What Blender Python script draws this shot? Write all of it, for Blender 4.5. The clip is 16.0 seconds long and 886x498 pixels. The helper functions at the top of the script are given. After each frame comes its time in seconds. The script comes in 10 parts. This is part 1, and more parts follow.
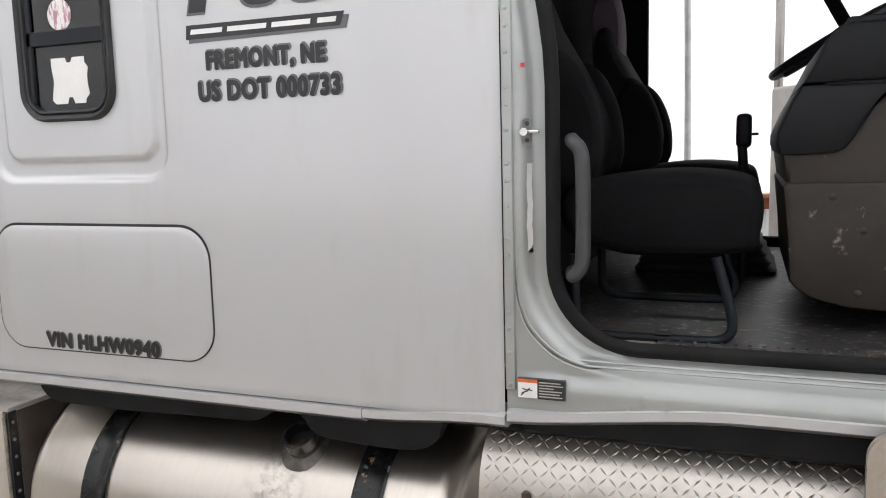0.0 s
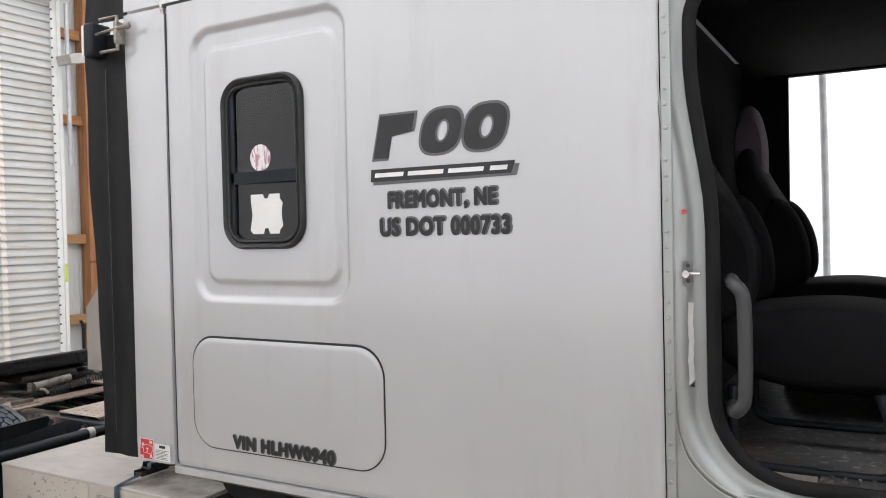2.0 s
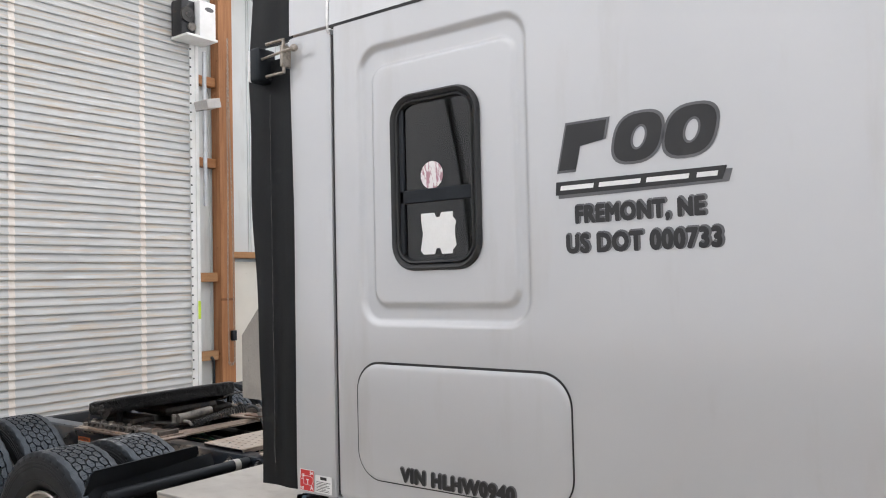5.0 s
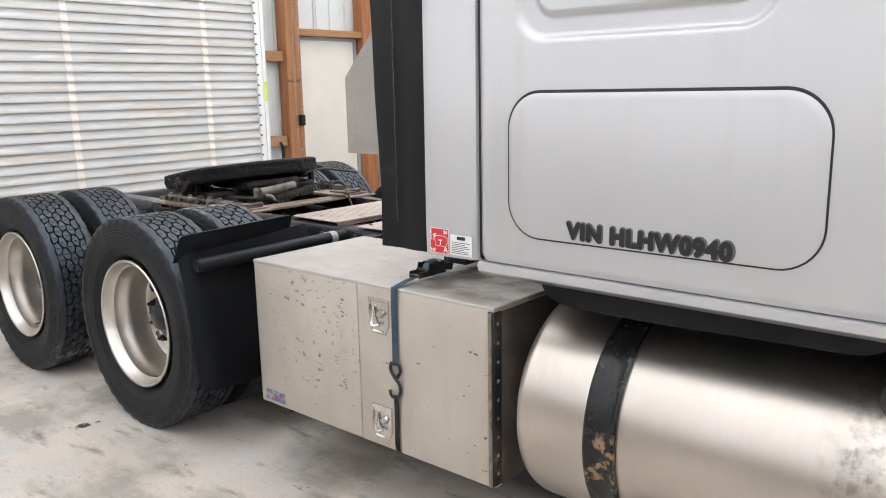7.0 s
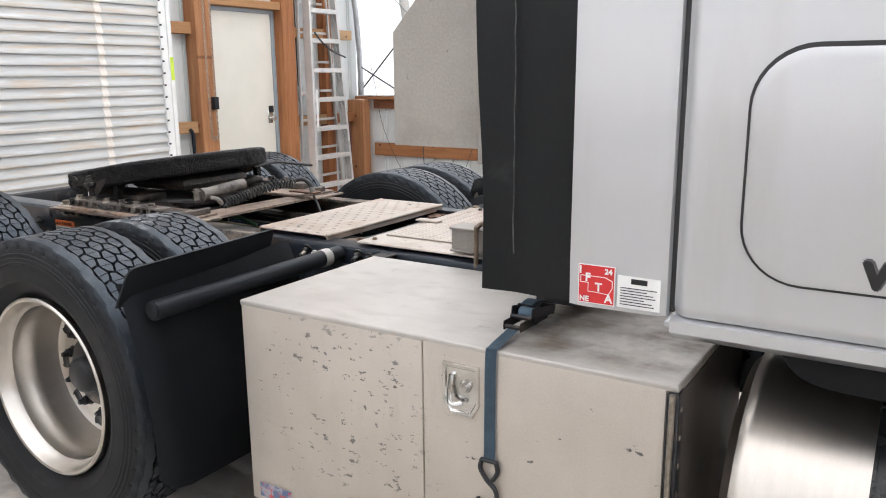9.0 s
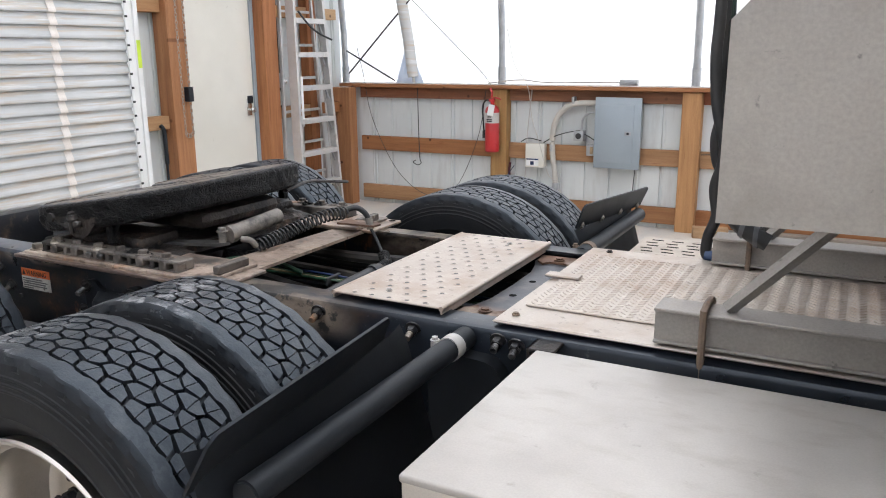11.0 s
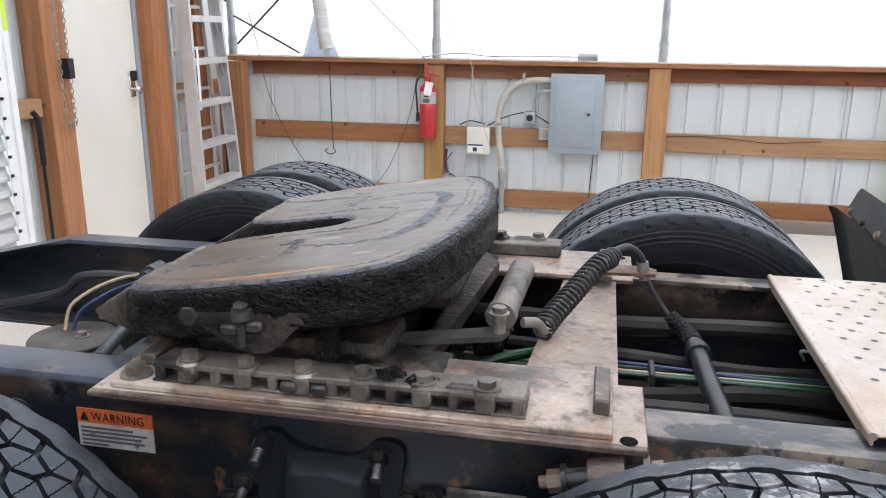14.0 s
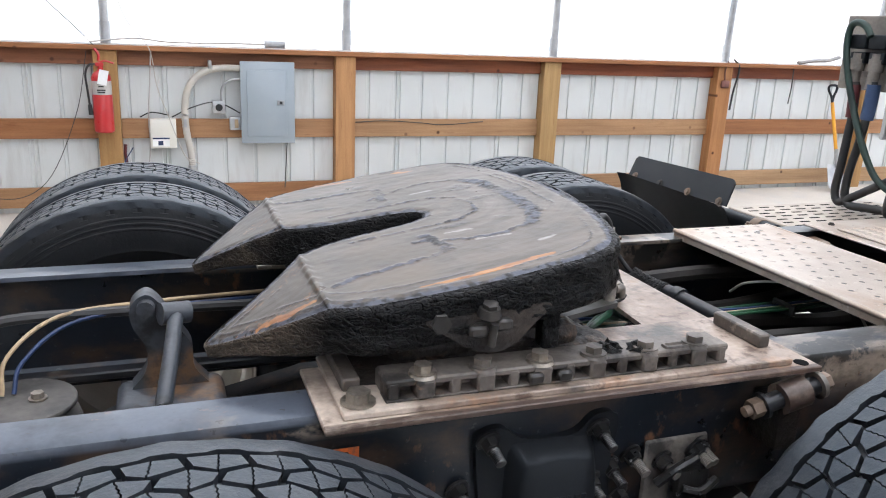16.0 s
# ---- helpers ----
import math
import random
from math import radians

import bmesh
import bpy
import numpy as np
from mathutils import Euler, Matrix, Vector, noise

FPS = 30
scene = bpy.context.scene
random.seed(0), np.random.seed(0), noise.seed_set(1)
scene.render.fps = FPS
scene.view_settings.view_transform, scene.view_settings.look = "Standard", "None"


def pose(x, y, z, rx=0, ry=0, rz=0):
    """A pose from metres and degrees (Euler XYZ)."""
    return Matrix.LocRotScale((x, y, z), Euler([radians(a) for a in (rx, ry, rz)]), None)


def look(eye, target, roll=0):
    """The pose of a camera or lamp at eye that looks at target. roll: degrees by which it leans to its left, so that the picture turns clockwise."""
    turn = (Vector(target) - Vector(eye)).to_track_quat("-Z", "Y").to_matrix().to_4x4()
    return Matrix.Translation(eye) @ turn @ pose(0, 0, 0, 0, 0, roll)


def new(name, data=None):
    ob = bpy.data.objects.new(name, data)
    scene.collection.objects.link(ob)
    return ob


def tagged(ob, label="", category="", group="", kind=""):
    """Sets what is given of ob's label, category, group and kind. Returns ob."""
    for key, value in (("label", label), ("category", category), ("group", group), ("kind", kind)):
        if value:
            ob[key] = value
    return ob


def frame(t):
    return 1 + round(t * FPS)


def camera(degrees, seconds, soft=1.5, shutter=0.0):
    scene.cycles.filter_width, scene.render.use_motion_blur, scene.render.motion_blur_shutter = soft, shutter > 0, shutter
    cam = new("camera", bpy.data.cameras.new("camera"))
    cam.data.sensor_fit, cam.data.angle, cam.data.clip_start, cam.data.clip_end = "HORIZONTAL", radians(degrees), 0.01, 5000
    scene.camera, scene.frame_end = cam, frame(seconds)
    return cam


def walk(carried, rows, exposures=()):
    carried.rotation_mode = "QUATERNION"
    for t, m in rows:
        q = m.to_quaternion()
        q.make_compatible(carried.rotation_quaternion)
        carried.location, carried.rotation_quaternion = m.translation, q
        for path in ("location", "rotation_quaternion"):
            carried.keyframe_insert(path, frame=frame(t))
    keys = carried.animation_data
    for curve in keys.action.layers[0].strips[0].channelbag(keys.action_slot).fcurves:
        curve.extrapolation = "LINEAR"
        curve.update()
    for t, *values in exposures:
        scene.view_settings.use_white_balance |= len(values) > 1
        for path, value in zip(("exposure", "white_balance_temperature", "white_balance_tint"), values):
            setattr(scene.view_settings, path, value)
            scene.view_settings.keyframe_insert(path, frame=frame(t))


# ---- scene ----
# ---- camera and its walk ----
cam = camera(58.7, 16.0, soft=1.05)
PATH = [
    (0, (0.306, 0.194, 1.682), (-0.415, 2.043, 1.429), -1.5),
    (0.5, (0.28, 0.117, 1.732), (-0.556, 1.915, 1.467), -1.7),
    (1, (0.264, 0.07, 1.759), (-0.671, 1.82, 1.512), -1.5),
    (1.5, (0.262, 0.018, 1.798), (-0.708, 1.756, 1.605), -1.4),
    (2, (0.257, -0.006, 1.828), (-0.728, 1.734, 1.787), -1.3),
    (2.5, (0.232, -0.074, 1.818), (-0.751, 1.662, 1.965), -1.1),
    (3, (0.251, -0.007, 1.853), (-0.805, 1.674, 2.093), -1.1),
    (5.3, (-0.084, 0.0, 1.704), (-1.306, 1.583, 1.715), -1.2),
    (5.5, (-0.118, 0.01, 1.664), (-1.359, 1.578, 1.62), -1.0),
    (6, (-0.246, 0.117, 1.59), (-1.536, 1.634, 1.398), -0.7),
    (6.5, (-0.388, 0.231, 1.543), (-1.686, 1.72, 1.23), -1.3),
    (7, (-0.623, 0.23, 1.502), (-1.901, 1.716, 1.102), -1.1),
    (7.5, (-0.836, 0.221, 1.471), (-2.013, 1.786, 1.062), -0.5),
    (8, (-1.086, 0.348, 1.445), (-2.163, 1.978, 1.015), -0.5),
    (8.5, (-1.338, 0.483, 1.448), (-2.389, 2.129, 1.019), -0.5),
    (9, (-1.6, 0.593, 1.451), (-2.637, 2.246, 1.015), -0.5),
    (9.2, (-1.707, 0.625, 1.465), (-2.727, 2.289, 1.028), -0.3),
    (11.3, (-2.71, 1.166, 1.509), (-3.61, 2.882, 1.013), -0.5),
    (11.5, (-2.824, 1.234, 1.499), (-3.722, 2.95, 0.998), -0.5),
    (12, (-3.115, 1.361, 1.501), (-4.005, 3.08, 0.996), -0.4),
    (12.5, (-3.411, 1.405, 1.492), (-4.279, 3.133, 0.981), -0.3),
    (13, (-3.669, 1.463, 1.478), (-4.427, 3.24, 0.959), -0.2),
    (13.5, (-3.93, 1.569, 1.461), (-4.507, 3.408, 0.928), 0.1),
    (14, (-4.176, 1.6, 1.444), (-4.556, 3.488, 0.903), 0.6),
    (14.5, (-4.443, 1.561, 1.448), (-4.577, 3.478, 0.896), 1.0),
    (15, (-4.686, 1.58, 1.429), (-4.576, 3.498, 0.872), 1.5),
    (15.5, (-4.917, 1.641, 1.424), (-4.526, 3.523, 0.872), 2.0),
    (16, (-5.156, 1.648, 1.422), (-4.499, 3.457, 0.879), 2.4),
]
walk(cam, [(t, look(eye, target, roll)) for t, eye, target, roll in PATH],
     exposures=[(0.0, 1.18, 6700, 10), (1.5, 1.16, 6700, 10), (3.0, 0.90, 6600, 10), (5.5, 0.99, 6600, 10), (6.0, 1.27, 6550, 10), (7.0, 1.45, 6600, 10), (8.0, 1.60, 6550, 10), (9.0, 1.45, 6550, 10), (11.5, 1.32, 6350, 10), (12.5, 1.50, 6300, 10),
                (13.5, 1.49, 6250, 10), (14.5, 1.63, 6250, 10), (16.0, 1.66, 6250, 10)])

# ---- daylight: overcast sky through the translucent cover ----
world = bpy.data.worlds.new("sky")
scene.world = world
world.use_nodes = True
wn = world.node_tree.nodes
sky = wn.new("ShaderNodeTexSky")
sky.sky_type = "NISHITA"
sky.sun_disc = False
sky.sun_elevation = radians(80)
sky.sun_rotation = radians(200)
sky.air_density, sky.dust_density = 1.2, 3.0
world.node_tree.links.new(sky.outputs[0], wn["Background"].inputs[0])
wn["Background"].inputs[1].default_value = 0.15
sun = new("sun", bpy.data.lights.new("sun", "SUN"))
sun.data.energy, sun.data.angle, sun.data.color = 3.0, radians(25), (1.0, 0.95, 0.88)
sun.matrix_basis = look((0, 0, 0), (0.05, -0.12, -1.0))


# ---- materials ----
def mat(name, col, col2=None, rough=0.5, metal=0.0, scale=3.0, lo=0.4, hi=0.65, stretch=(1, 1, 1), bump=0.0, bscale=120.0,
        grain=0.06, layers=(), coat=0.0, spec=0.5, rvar=0.08, bdist=0.004, coat_ior=1.5, coat_rough=0.04, sheen=None):
    """Two-scale procedural surface: a broad drift between two colours, fine grain, stain layers and a bump."""
    m = bpy.data.materials.new(name)
    m.use_nodes = True
    nt = m.node_tree
    n, L = nt.nodes, nt.links
    bsdf = n["Principled BSDF"]
    tc = n.new("ShaderNodeTexCoord")
    mp = n.new("ShaderNodeMapping")
    mp.inputs["Scale"].default_value = stretch
    L.new(tc.outputs["Object"], mp.inputs[0])

    def noise_tex(s, detail=4.0, vec=None, rgh=0.55):
        t = n.new("ShaderNodeTexNoise")
        t.inputs["Scale"].default_value, t.inputs["Detail"].default_value, t.inputs["Roughness"].default_value = s, detail, rgh
        L.new(vec or mp.outputs[0], t.inputs["Vector"])
        return t.outputs["Fac"]

    def ramp(sock, a, b):
        r = n.new("ShaderNodeMapRange")
        r.inputs["From Min"].default_value, r.inputs["From Max"].default_value = a, b
        L.new(sock, r.inputs["Value"])
        return r.outputs[0]

    def mixc(fac, a, b):
        x = n.new("ShaderNodeMix")
        x.data_type = "RGBA"
        L.new(fac, x.inputs["Factor"])
        for sock, v in ((x.inputs[6], a), (x.inputs[7], b)):
            if isinstance(v, tuple):
                sock.default_value = (*v[:3], 1)
            else:
                L.new(v, sock)
        return x.outputs[2]

    c2 = col2 or tuple(v * 0.8 for v in col)
    out = mixc(ramp(noise_tex(scale), lo, hi), col, c2)
    rsock = None
    for layer in layers:
        lc, ls, la, lb = layer[:4]
        st = layer[4] if len(layer) > 4 else None
        vec = None
        if st:
            m2 = n.new("ShaderNodeMapping")
            m2.inputs["Scale"].default_value = st
            L.new(tc.outputs["Object"], m2.inputs[0])
            vec = m2.outputs[0]
        fac = ramp(noise_tex(ls, 5.0, vec, 0.62), la - 0.055, lb - 0.055)
        for axis, a, b, w in (layer[5] if len(layer) > 5 else ()):
            # the stain keeps to a stretch of the thing, fading over w
            sep = n.new("ShaderNodeSeparateXYZ")
            L.new(tc.outputs["Object"], sep.inputs[0])
            for lo_e, hi_e in ((a - w, a), (b + w, b)):
                mul = n.new("ShaderNodeMath")
                mul.operation = "MULTIPLY"
                L.new(fac, mul.inputs[0])
                L.new(ramp(sep.outputs["XYZ".index(axis)], lo_e, hi_e), mul.inputs[1])
                fac = mul.outputs[0]
        out = mixc(fac, out, lc)
    if grain:
        g = ramp(noise_tex(bscale, 2.0), 0.3, 0.7)
        hs = n.new("ShaderNodeMix")
        hs.data_type, hs.blend_type = "RGBA", "MULTIPLY"
        hs.inputs["Factor"].default_value = 1.0
        gm = n.new("ShaderNodeMapRange")
        gm.inputs["To Min"].default_value, gm.inputs["To Max"].default_value = 1 - grain, 1 + grain
        L.new(g, gm.inputs["Value"])
        L.new(out, hs.inputs[6])
        L.new(gm.outputs[0], hs.inputs[7])
        out = hs.outputs[2]
    L.new(out, bsdf.inputs["Base Color"])
    rr = n.new("ShaderNodeMapRange")
    rr.inputs["To Min"].default_value, rr.inputs["To Max"].default_value = max(0.02, rough - rvar), min(1, rough + rvar)
    L.new(noise_tex(scale * 4), rr.inputs["Value"])
    L.new(rr.outputs[0], bsdf.inputs["Roughness"])
    bsdf.inputs["Metallic"].default_value = metal
    bsdf.inputs["Coat Weight"].default_value = coat
    bsdf.inputs["Coat Roughness"].default_value = coat_rough
    bsdf.inputs["Coat IOR"].default_value = coat_ior
    if sheen:
        bsdf.inputs["Specular Tint"].default_value = (*sheen, 1)
    bsdf.inputs["Specular IOR Level"].default_value = spec
    if bump:
        b = n.new("ShaderNodeBump")
        b.inputs["Strength"].default_value = bump
        b.inputs["Distance"].default_value = bdist
        L.new(noise_tex(bscale * 0.5, 5.0), b.inputs["Height"])
        L.new(b.outputs[0], bsdf.inputs["Normal"])
    return m


def wood_mat(name, a, b, along, spread=1.0):
    """Softwood with long grain along one axis, scattered knots and a tone of its own for each board."""
    st = {"x": (0.8, 14, 14), "y": (14, 0.8, 14), "z": (14, 14, 0.8)}[along]
    m = mat(name, a, b, rough=0.65, scale=2.2, lo=0.35, hi=0.7, stretch=st, bump=0.25, bscale=60, grain=0.12,
            layers=(((a[0] * 0.55, a[1] * 0.42, a[2] * 0.35), 5.0, 0.66, 0.8),), spec=0.3)
    n, L = m.node_tree.nodes, m.node_tree.links
    bsdf = n["Principled BSDF"]
    src = bsdf.inputs["Base Color"].links[0].from_socket
    tc, sp, cb = n.new("ShaderNodeTexCoord"), n.new("ShaderNodeSeparateXYZ"), n.new("ShaderNodeCombineXYZ")
    info, add, vo, kn = n.new("ShaderNodeObjectInfo"), n.new("ShaderNodeVectorMath"), n.new("ShaderNodeTexVoronoi"), n.new("ShaderNodeMapRange")
    L.new(tc.outputs["Object"], sp.inputs[0])
    L.new(sp.outputs["XYZ".index(along.upper())], cb.inputs[0])
    L.new(sp.outputs[2 if along != "z" else 0], cb.inputs[1])
    L.new(info.outputs["Random"], add.inputs[1])
    L.new(cb.outputs[0], add.inputs[0])
    vo.voronoi_dimensions = "2D"
    vo.inputs["Scale"].default_value = 4.2
    L.new(add.outputs[0], vo.inputs["Vector"])
    kn.inputs["From Min"].default_value, kn.inputs["From Max"].default_value = 0.075, 0.035
    L.new(vo.outputs["Distance"], kn.inputs["Value"])
    knot, hue = n.new("ShaderNodeMix"), n.new("ShaderNodeHueSaturation")
    knot.data_type = "RGBA"
    pick, has = n.new("ShaderNodeMapRange"), n.new("ShaderNodeMath")
    pick.inputs["From Min"].default_value, pick.inputs["From Max"].default_value = 0.45, 0.75
    has.operation = "MULTIPLY"
    L.new(vo.outputs["Color"], pick.inputs["Value"])
    L.new(kn.outputs[0], has.inputs[0])
    L.new(pick.outputs[0], has.inputs[1])
    L.new(has.outputs[0], knot.inputs["Factor"])
    L.new(src, knot.inputs[6])
    knot.inputs[7].default_value = (a[0] * 0.22, a[1] * 0.15, a[2] * 0.13, 1)
    for sock, lo, hi in (("Hue", 0.490, 0.518), ("Saturation", 1.12, 0.84), ("Value", 0.86, 1.22)):
        r = n.new("ShaderNodeMapRange")
        mid = (lo + hi) / 2
        r.inputs["To Min"].default_value, r.inputs["To Max"].default_value = mid + (lo - mid) * spread, mid + (hi - mid) * spread
        L.new(info.outputs["Random"], r.inputs["Value"])
        L.new(r.outputs[0], hue.inputs[sock])
    L.new(knot.outputs[2], hue.inputs["Color"])
    L.new(hue.outputs[0], bsdf.inputs["Base Color"])
    return m


M = {}
M["paint"] = mat("silver_paint", (0.500, 0.507, 0.514), (0.482, 0.489, 0.496), rough=0.34, metal=0.28, scale=1.2, grain=0.03, bscale=900, coat=1.0, coat_ior=1.6, coat_rough=0.13,
                 layers=(((0.38, 0.375, 0.37), 60, 0.79, 0.86), ((0.44, 0.43, 0.42), 2.5, 0.62, 0.9, (3, 3, 0.5))), rvar=0.04)
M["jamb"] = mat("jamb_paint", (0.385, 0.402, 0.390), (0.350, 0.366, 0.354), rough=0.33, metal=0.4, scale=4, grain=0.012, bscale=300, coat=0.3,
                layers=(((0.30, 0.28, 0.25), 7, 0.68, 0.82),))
M["rubber"] = mat("black_rubber", (0.013, 0.0135, 0.0145), (0.020, 0.0205, 0.0215), rough=0.55, scale=6, bump=0.1, bscale=300)
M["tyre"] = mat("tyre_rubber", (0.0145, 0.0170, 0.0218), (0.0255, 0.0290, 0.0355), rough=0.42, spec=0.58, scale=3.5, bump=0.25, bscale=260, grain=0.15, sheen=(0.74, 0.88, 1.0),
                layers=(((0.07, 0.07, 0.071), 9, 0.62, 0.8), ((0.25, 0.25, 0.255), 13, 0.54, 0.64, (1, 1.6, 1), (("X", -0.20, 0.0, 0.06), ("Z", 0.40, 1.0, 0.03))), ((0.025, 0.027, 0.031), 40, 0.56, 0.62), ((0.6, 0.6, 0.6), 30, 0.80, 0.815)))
M["sidewall"] = mat("tyre_sidewall", (0.0095, 0.0104, 0.0120), (0.0160, 0.0172, 0.0195), rough=0.55, scale=4, bump=0.15, bscale=200, grain=0.1,
                    layers=(((0.034, 0.033, 0.032), 5, 0.6, 0.8),), spec=0.24)
M["shoulder"] = mat("tyre_shoulder", (0.0105, 0.0120, 0.0148), (0.0185, 0.0208, 0.0250), rough=0.5, spec=0.34, scale=3.5, bump=0.15, bscale=260, grain=0.12, sheen=(0.8, 0.9, 1.0),
                    layers=(((0.05, 0.05, 0.051), 9, 0.66, 0.8), ((0.17, 0.17, 0.172), 13, 0.64, 0.72, (1, 1.6, 1), (("X", -0.22, 0.0, 0.06), ("Z", 0.40, 1.0, 0.03)))))
M["flap"] = mat("flap_rubber", (0.017, 0.0185, 0.020), (0.023, 0.0245, 0.026), rough=0.5, scale=5, bump=0.1, bscale=150, spec=0.4,
                layers=(((0.045, 0.045, 0.045), 9, 0.70, 0.9),))
M["tank"] = mat("polished_tank", (0.63, 0.585, 0.53), (0.60, 0.555, 0.50), rough=0.33, metal=1.0, scale=2.2, grain=0.03, bscale=420, bump=0.01, rvar=0.02,
                layers=(((0.20, 0.185, 0.17), 30, 0.50, 0.70, (1, 1, 1), (("X", -1.0, -0.90, 0.07), ("Z", 0.50, 0.78, 0.12), ("Y", 1.0, 2.2, 0.01))), ((0.57, 0.525, 0.475), 12, 0.45, 0.85, (6, 1, 1)), ((0.52, 0.48, 0.435), 3, 0.45, 0.85)))
M["stepplate"] = mat("worn_tread_aluminium", (0.60, 0.565, 0.52), (0.53, 0.50, 0.46), rough=0.40, metal=0.9, scale=3, grain=0.04, bscale=300, rvar=0.03,
                     layers=(((0.42, 0.39, 0.36), 5, 0.55, 0.8),))
M["rim"] = mat("alloy_rim", (0.62, 0.585, 0.54), (0.53, 0.50, 0.455), rough=0.34, metal=1.0, scale=6, grain=0.05, bscale=300,
               layers=(((0.55, 0.52, 0.48), 5, 0.64, 0.9),))
M["boxalu"] = mat("tool_box_aluminium", (0.58, 0.533, 0.473), (0.51, 0.465, 0.41), rough=0.46, metal=0.5, scale=2.5, grain=0.05, bscale=300, bump=0.05,
                  layers=(((0.20, 0.19, 0.175), 30, 0.665, 0.70, (1.1, 1.0, 1.9), (("X", -2.97, -2.62, 0.10), ("Z", 0.46, 0.80, 0.1))), ((0.12, 0.115, 0.11), 24, 0.735, 0.755, (1.0, 1.0, 2.2)), ((0.50, 0.46, 0.405), 3.2, 0.58, 0.85, (5, 5, 1))))
M["boxtop"] = mat("tool_box_lid_aluminium", (0.51, 0.485, 0.45), (0.43, 0.405, 0.375), rough=0.5, metal=0.4, scale=3, grain=0.04, bscale=260,
                  layers=(((0.20, 0.17, 0.14), 4.5, 0.46, 0.66, None, (("X", -2.36, -1.9, 0.12), ("Y", 2.1, 2.7, 0.1))), ((0.42, 0.39, 0.35), 7, 0.56, 0.80, (1, 2.4, 1)), ((0.30, 0.27, 0.235), 16, 0.70, 0.82)))
M["black"] = mat("black_steel", (0.010, 0.011, 0.014), (0.017, 0.018, 0.021), rough=0.42, scale=4, bump=0.12, bscale=130,
                 layers=(((0.085, 0.055, 0.035), 7, 0.64, 0.76), ((0.13, 0.125, 0.12), 14, 0.70, 0.8)))
# the blue-grey layer on the rear top paints in the sky's reflection
M["rail"] = mat("frame_rail_paint", (0.0105, 0.0135, 0.0195), (0.0075, 0.0095, 0.013), rough=0.30, coat=0.15, coat_rough=0.16, spec=0.5, sheen=(0.80, 0.90, 1.0), scale=3, bump=0.1, bscale=120,
                layers=(((0.23, 0.185, 0.145), 4.0, 0.40, 0.60, (1.0, 3, 3), (("X", -4.08, -3.78, 0.12), ("Z", 0.80, 0.9, 0.05))), ((0.30, 0.25, 0.20), 6.0, 0.50, 0.58, (1.0, 2, 2), (("X", -5.06, -4.9, 0.08), ("Z", 0.84, 0.9, 0.02))),
                        ((0.03, 0.028, 0.026), 9, 0.60, 0.64, None, (("X", -4.1, -3.7, 0.1), ("Z", 0.78, 0.9, 0.02))), ((0.050, 0.032, 0.022), 7, 0.56, 0.70, (1, 1, 1.6), (("X", -5.5, -3.7, 0.2), ("Z", 0.5, 0.842, 0.02))), ((0.15, 0.075, 0.040), 13, 0.64, 0.70, (1, 1, 0.6), (("X", -5.1, -4.05, 0.1), ("Z", 0.5, 0.84, 0.01))), ((0.24, 0.13, 0.075), 19, 0.70, 0.73, (1, 1.6, 1), (("X", -5.35, -4.95, 0.1), ("Z", 0.845, 0.9, 0.01))), ((0.080, 0.092, 0.116), 6, 0.34, 0.58, None, (("X", -6.2, -4.97, 0.08), ("Z", 0.852, 0.9, 0.006))), ((0.05, 0.05, 0.052), 60, 0.70, 0.74)))
M["plastic"] = mat("black_plastic", (0.0100, 0.0112, 0.0135), (0.015, 0.0163, 0.019), rough=0.5, spec=0.28, sheen=(0.84, 0.93, 1.0), scale=5, bump=0.06, bscale=400)
M["rust"] = mat("rusty_plate", (0.20, 0.145, 0.105), (0.12, 0.08, 0.055), rough=0.6, scale=5, bump=0.35, bscale=90, grain=0.14,
                layers=(((0.30, 0.135, 0.055), 9, 0.62, 0.72), ((0.04, 0.037, 0.035), 5, 0.58, 0.66), ((0.34, 0.29, 0.24), 6, 0.66, 0.8)))
M["cast"] = mat("greasy_cast_iron", (0.045, 0.040, 0.036), (0.016, 0.015, 0.014), rough=0.42, scale=9, bump=0.5, bscale=80, grain=0.15,
                layers=(((0.17, 0.13, 0.10), 14, 0.66, 0.76),))
M["grease"] = mat("black_grease", (0.0042, 0.0042, 0.0046), (0.0075, 0.0073, 0.0072), rough=0.45, scale=12, bump=1.0, bscale=190, grain=0.25, bdist=0.016,
                  layers=(((0.016, 0.0155, 0.015), 22, 0.64, 0.78), ((0.050, 0.041, 0.033), 7, 0.36, 0.60, None, (("X", -5.4, -5.0, 0.05), ("Z", 0.85, 1.3, 0.02)))), spec=0.19)
M["brownrust"] = mat("brown_rust", (0.14, 0.075, 0.045), (0.075, 0.042, 0.028), rough=0.7, scale=9, bump=0.4, bscale=90, grain=0.15, layers=(((0.24, 0.19, 0.15), 8, 0.60, 0.72),))
M["caked"] = mat("caked_black_grease", (0.0048, 0.0048, 0.0053), (0.009, 0.0087, 0.0084), rough=0.42, scale=14, bump=0.9, bscale=260, grain=0.3, bdist=0.006, spec=0.19,
                 layers=(((0.022, 0.021, 0.020), 28, 0.66, 0.78), ((0.085, 0.066, 0.050), 9, 0.40, 0.62, None, (("X", -5.4, -5.0, 0.06),))))


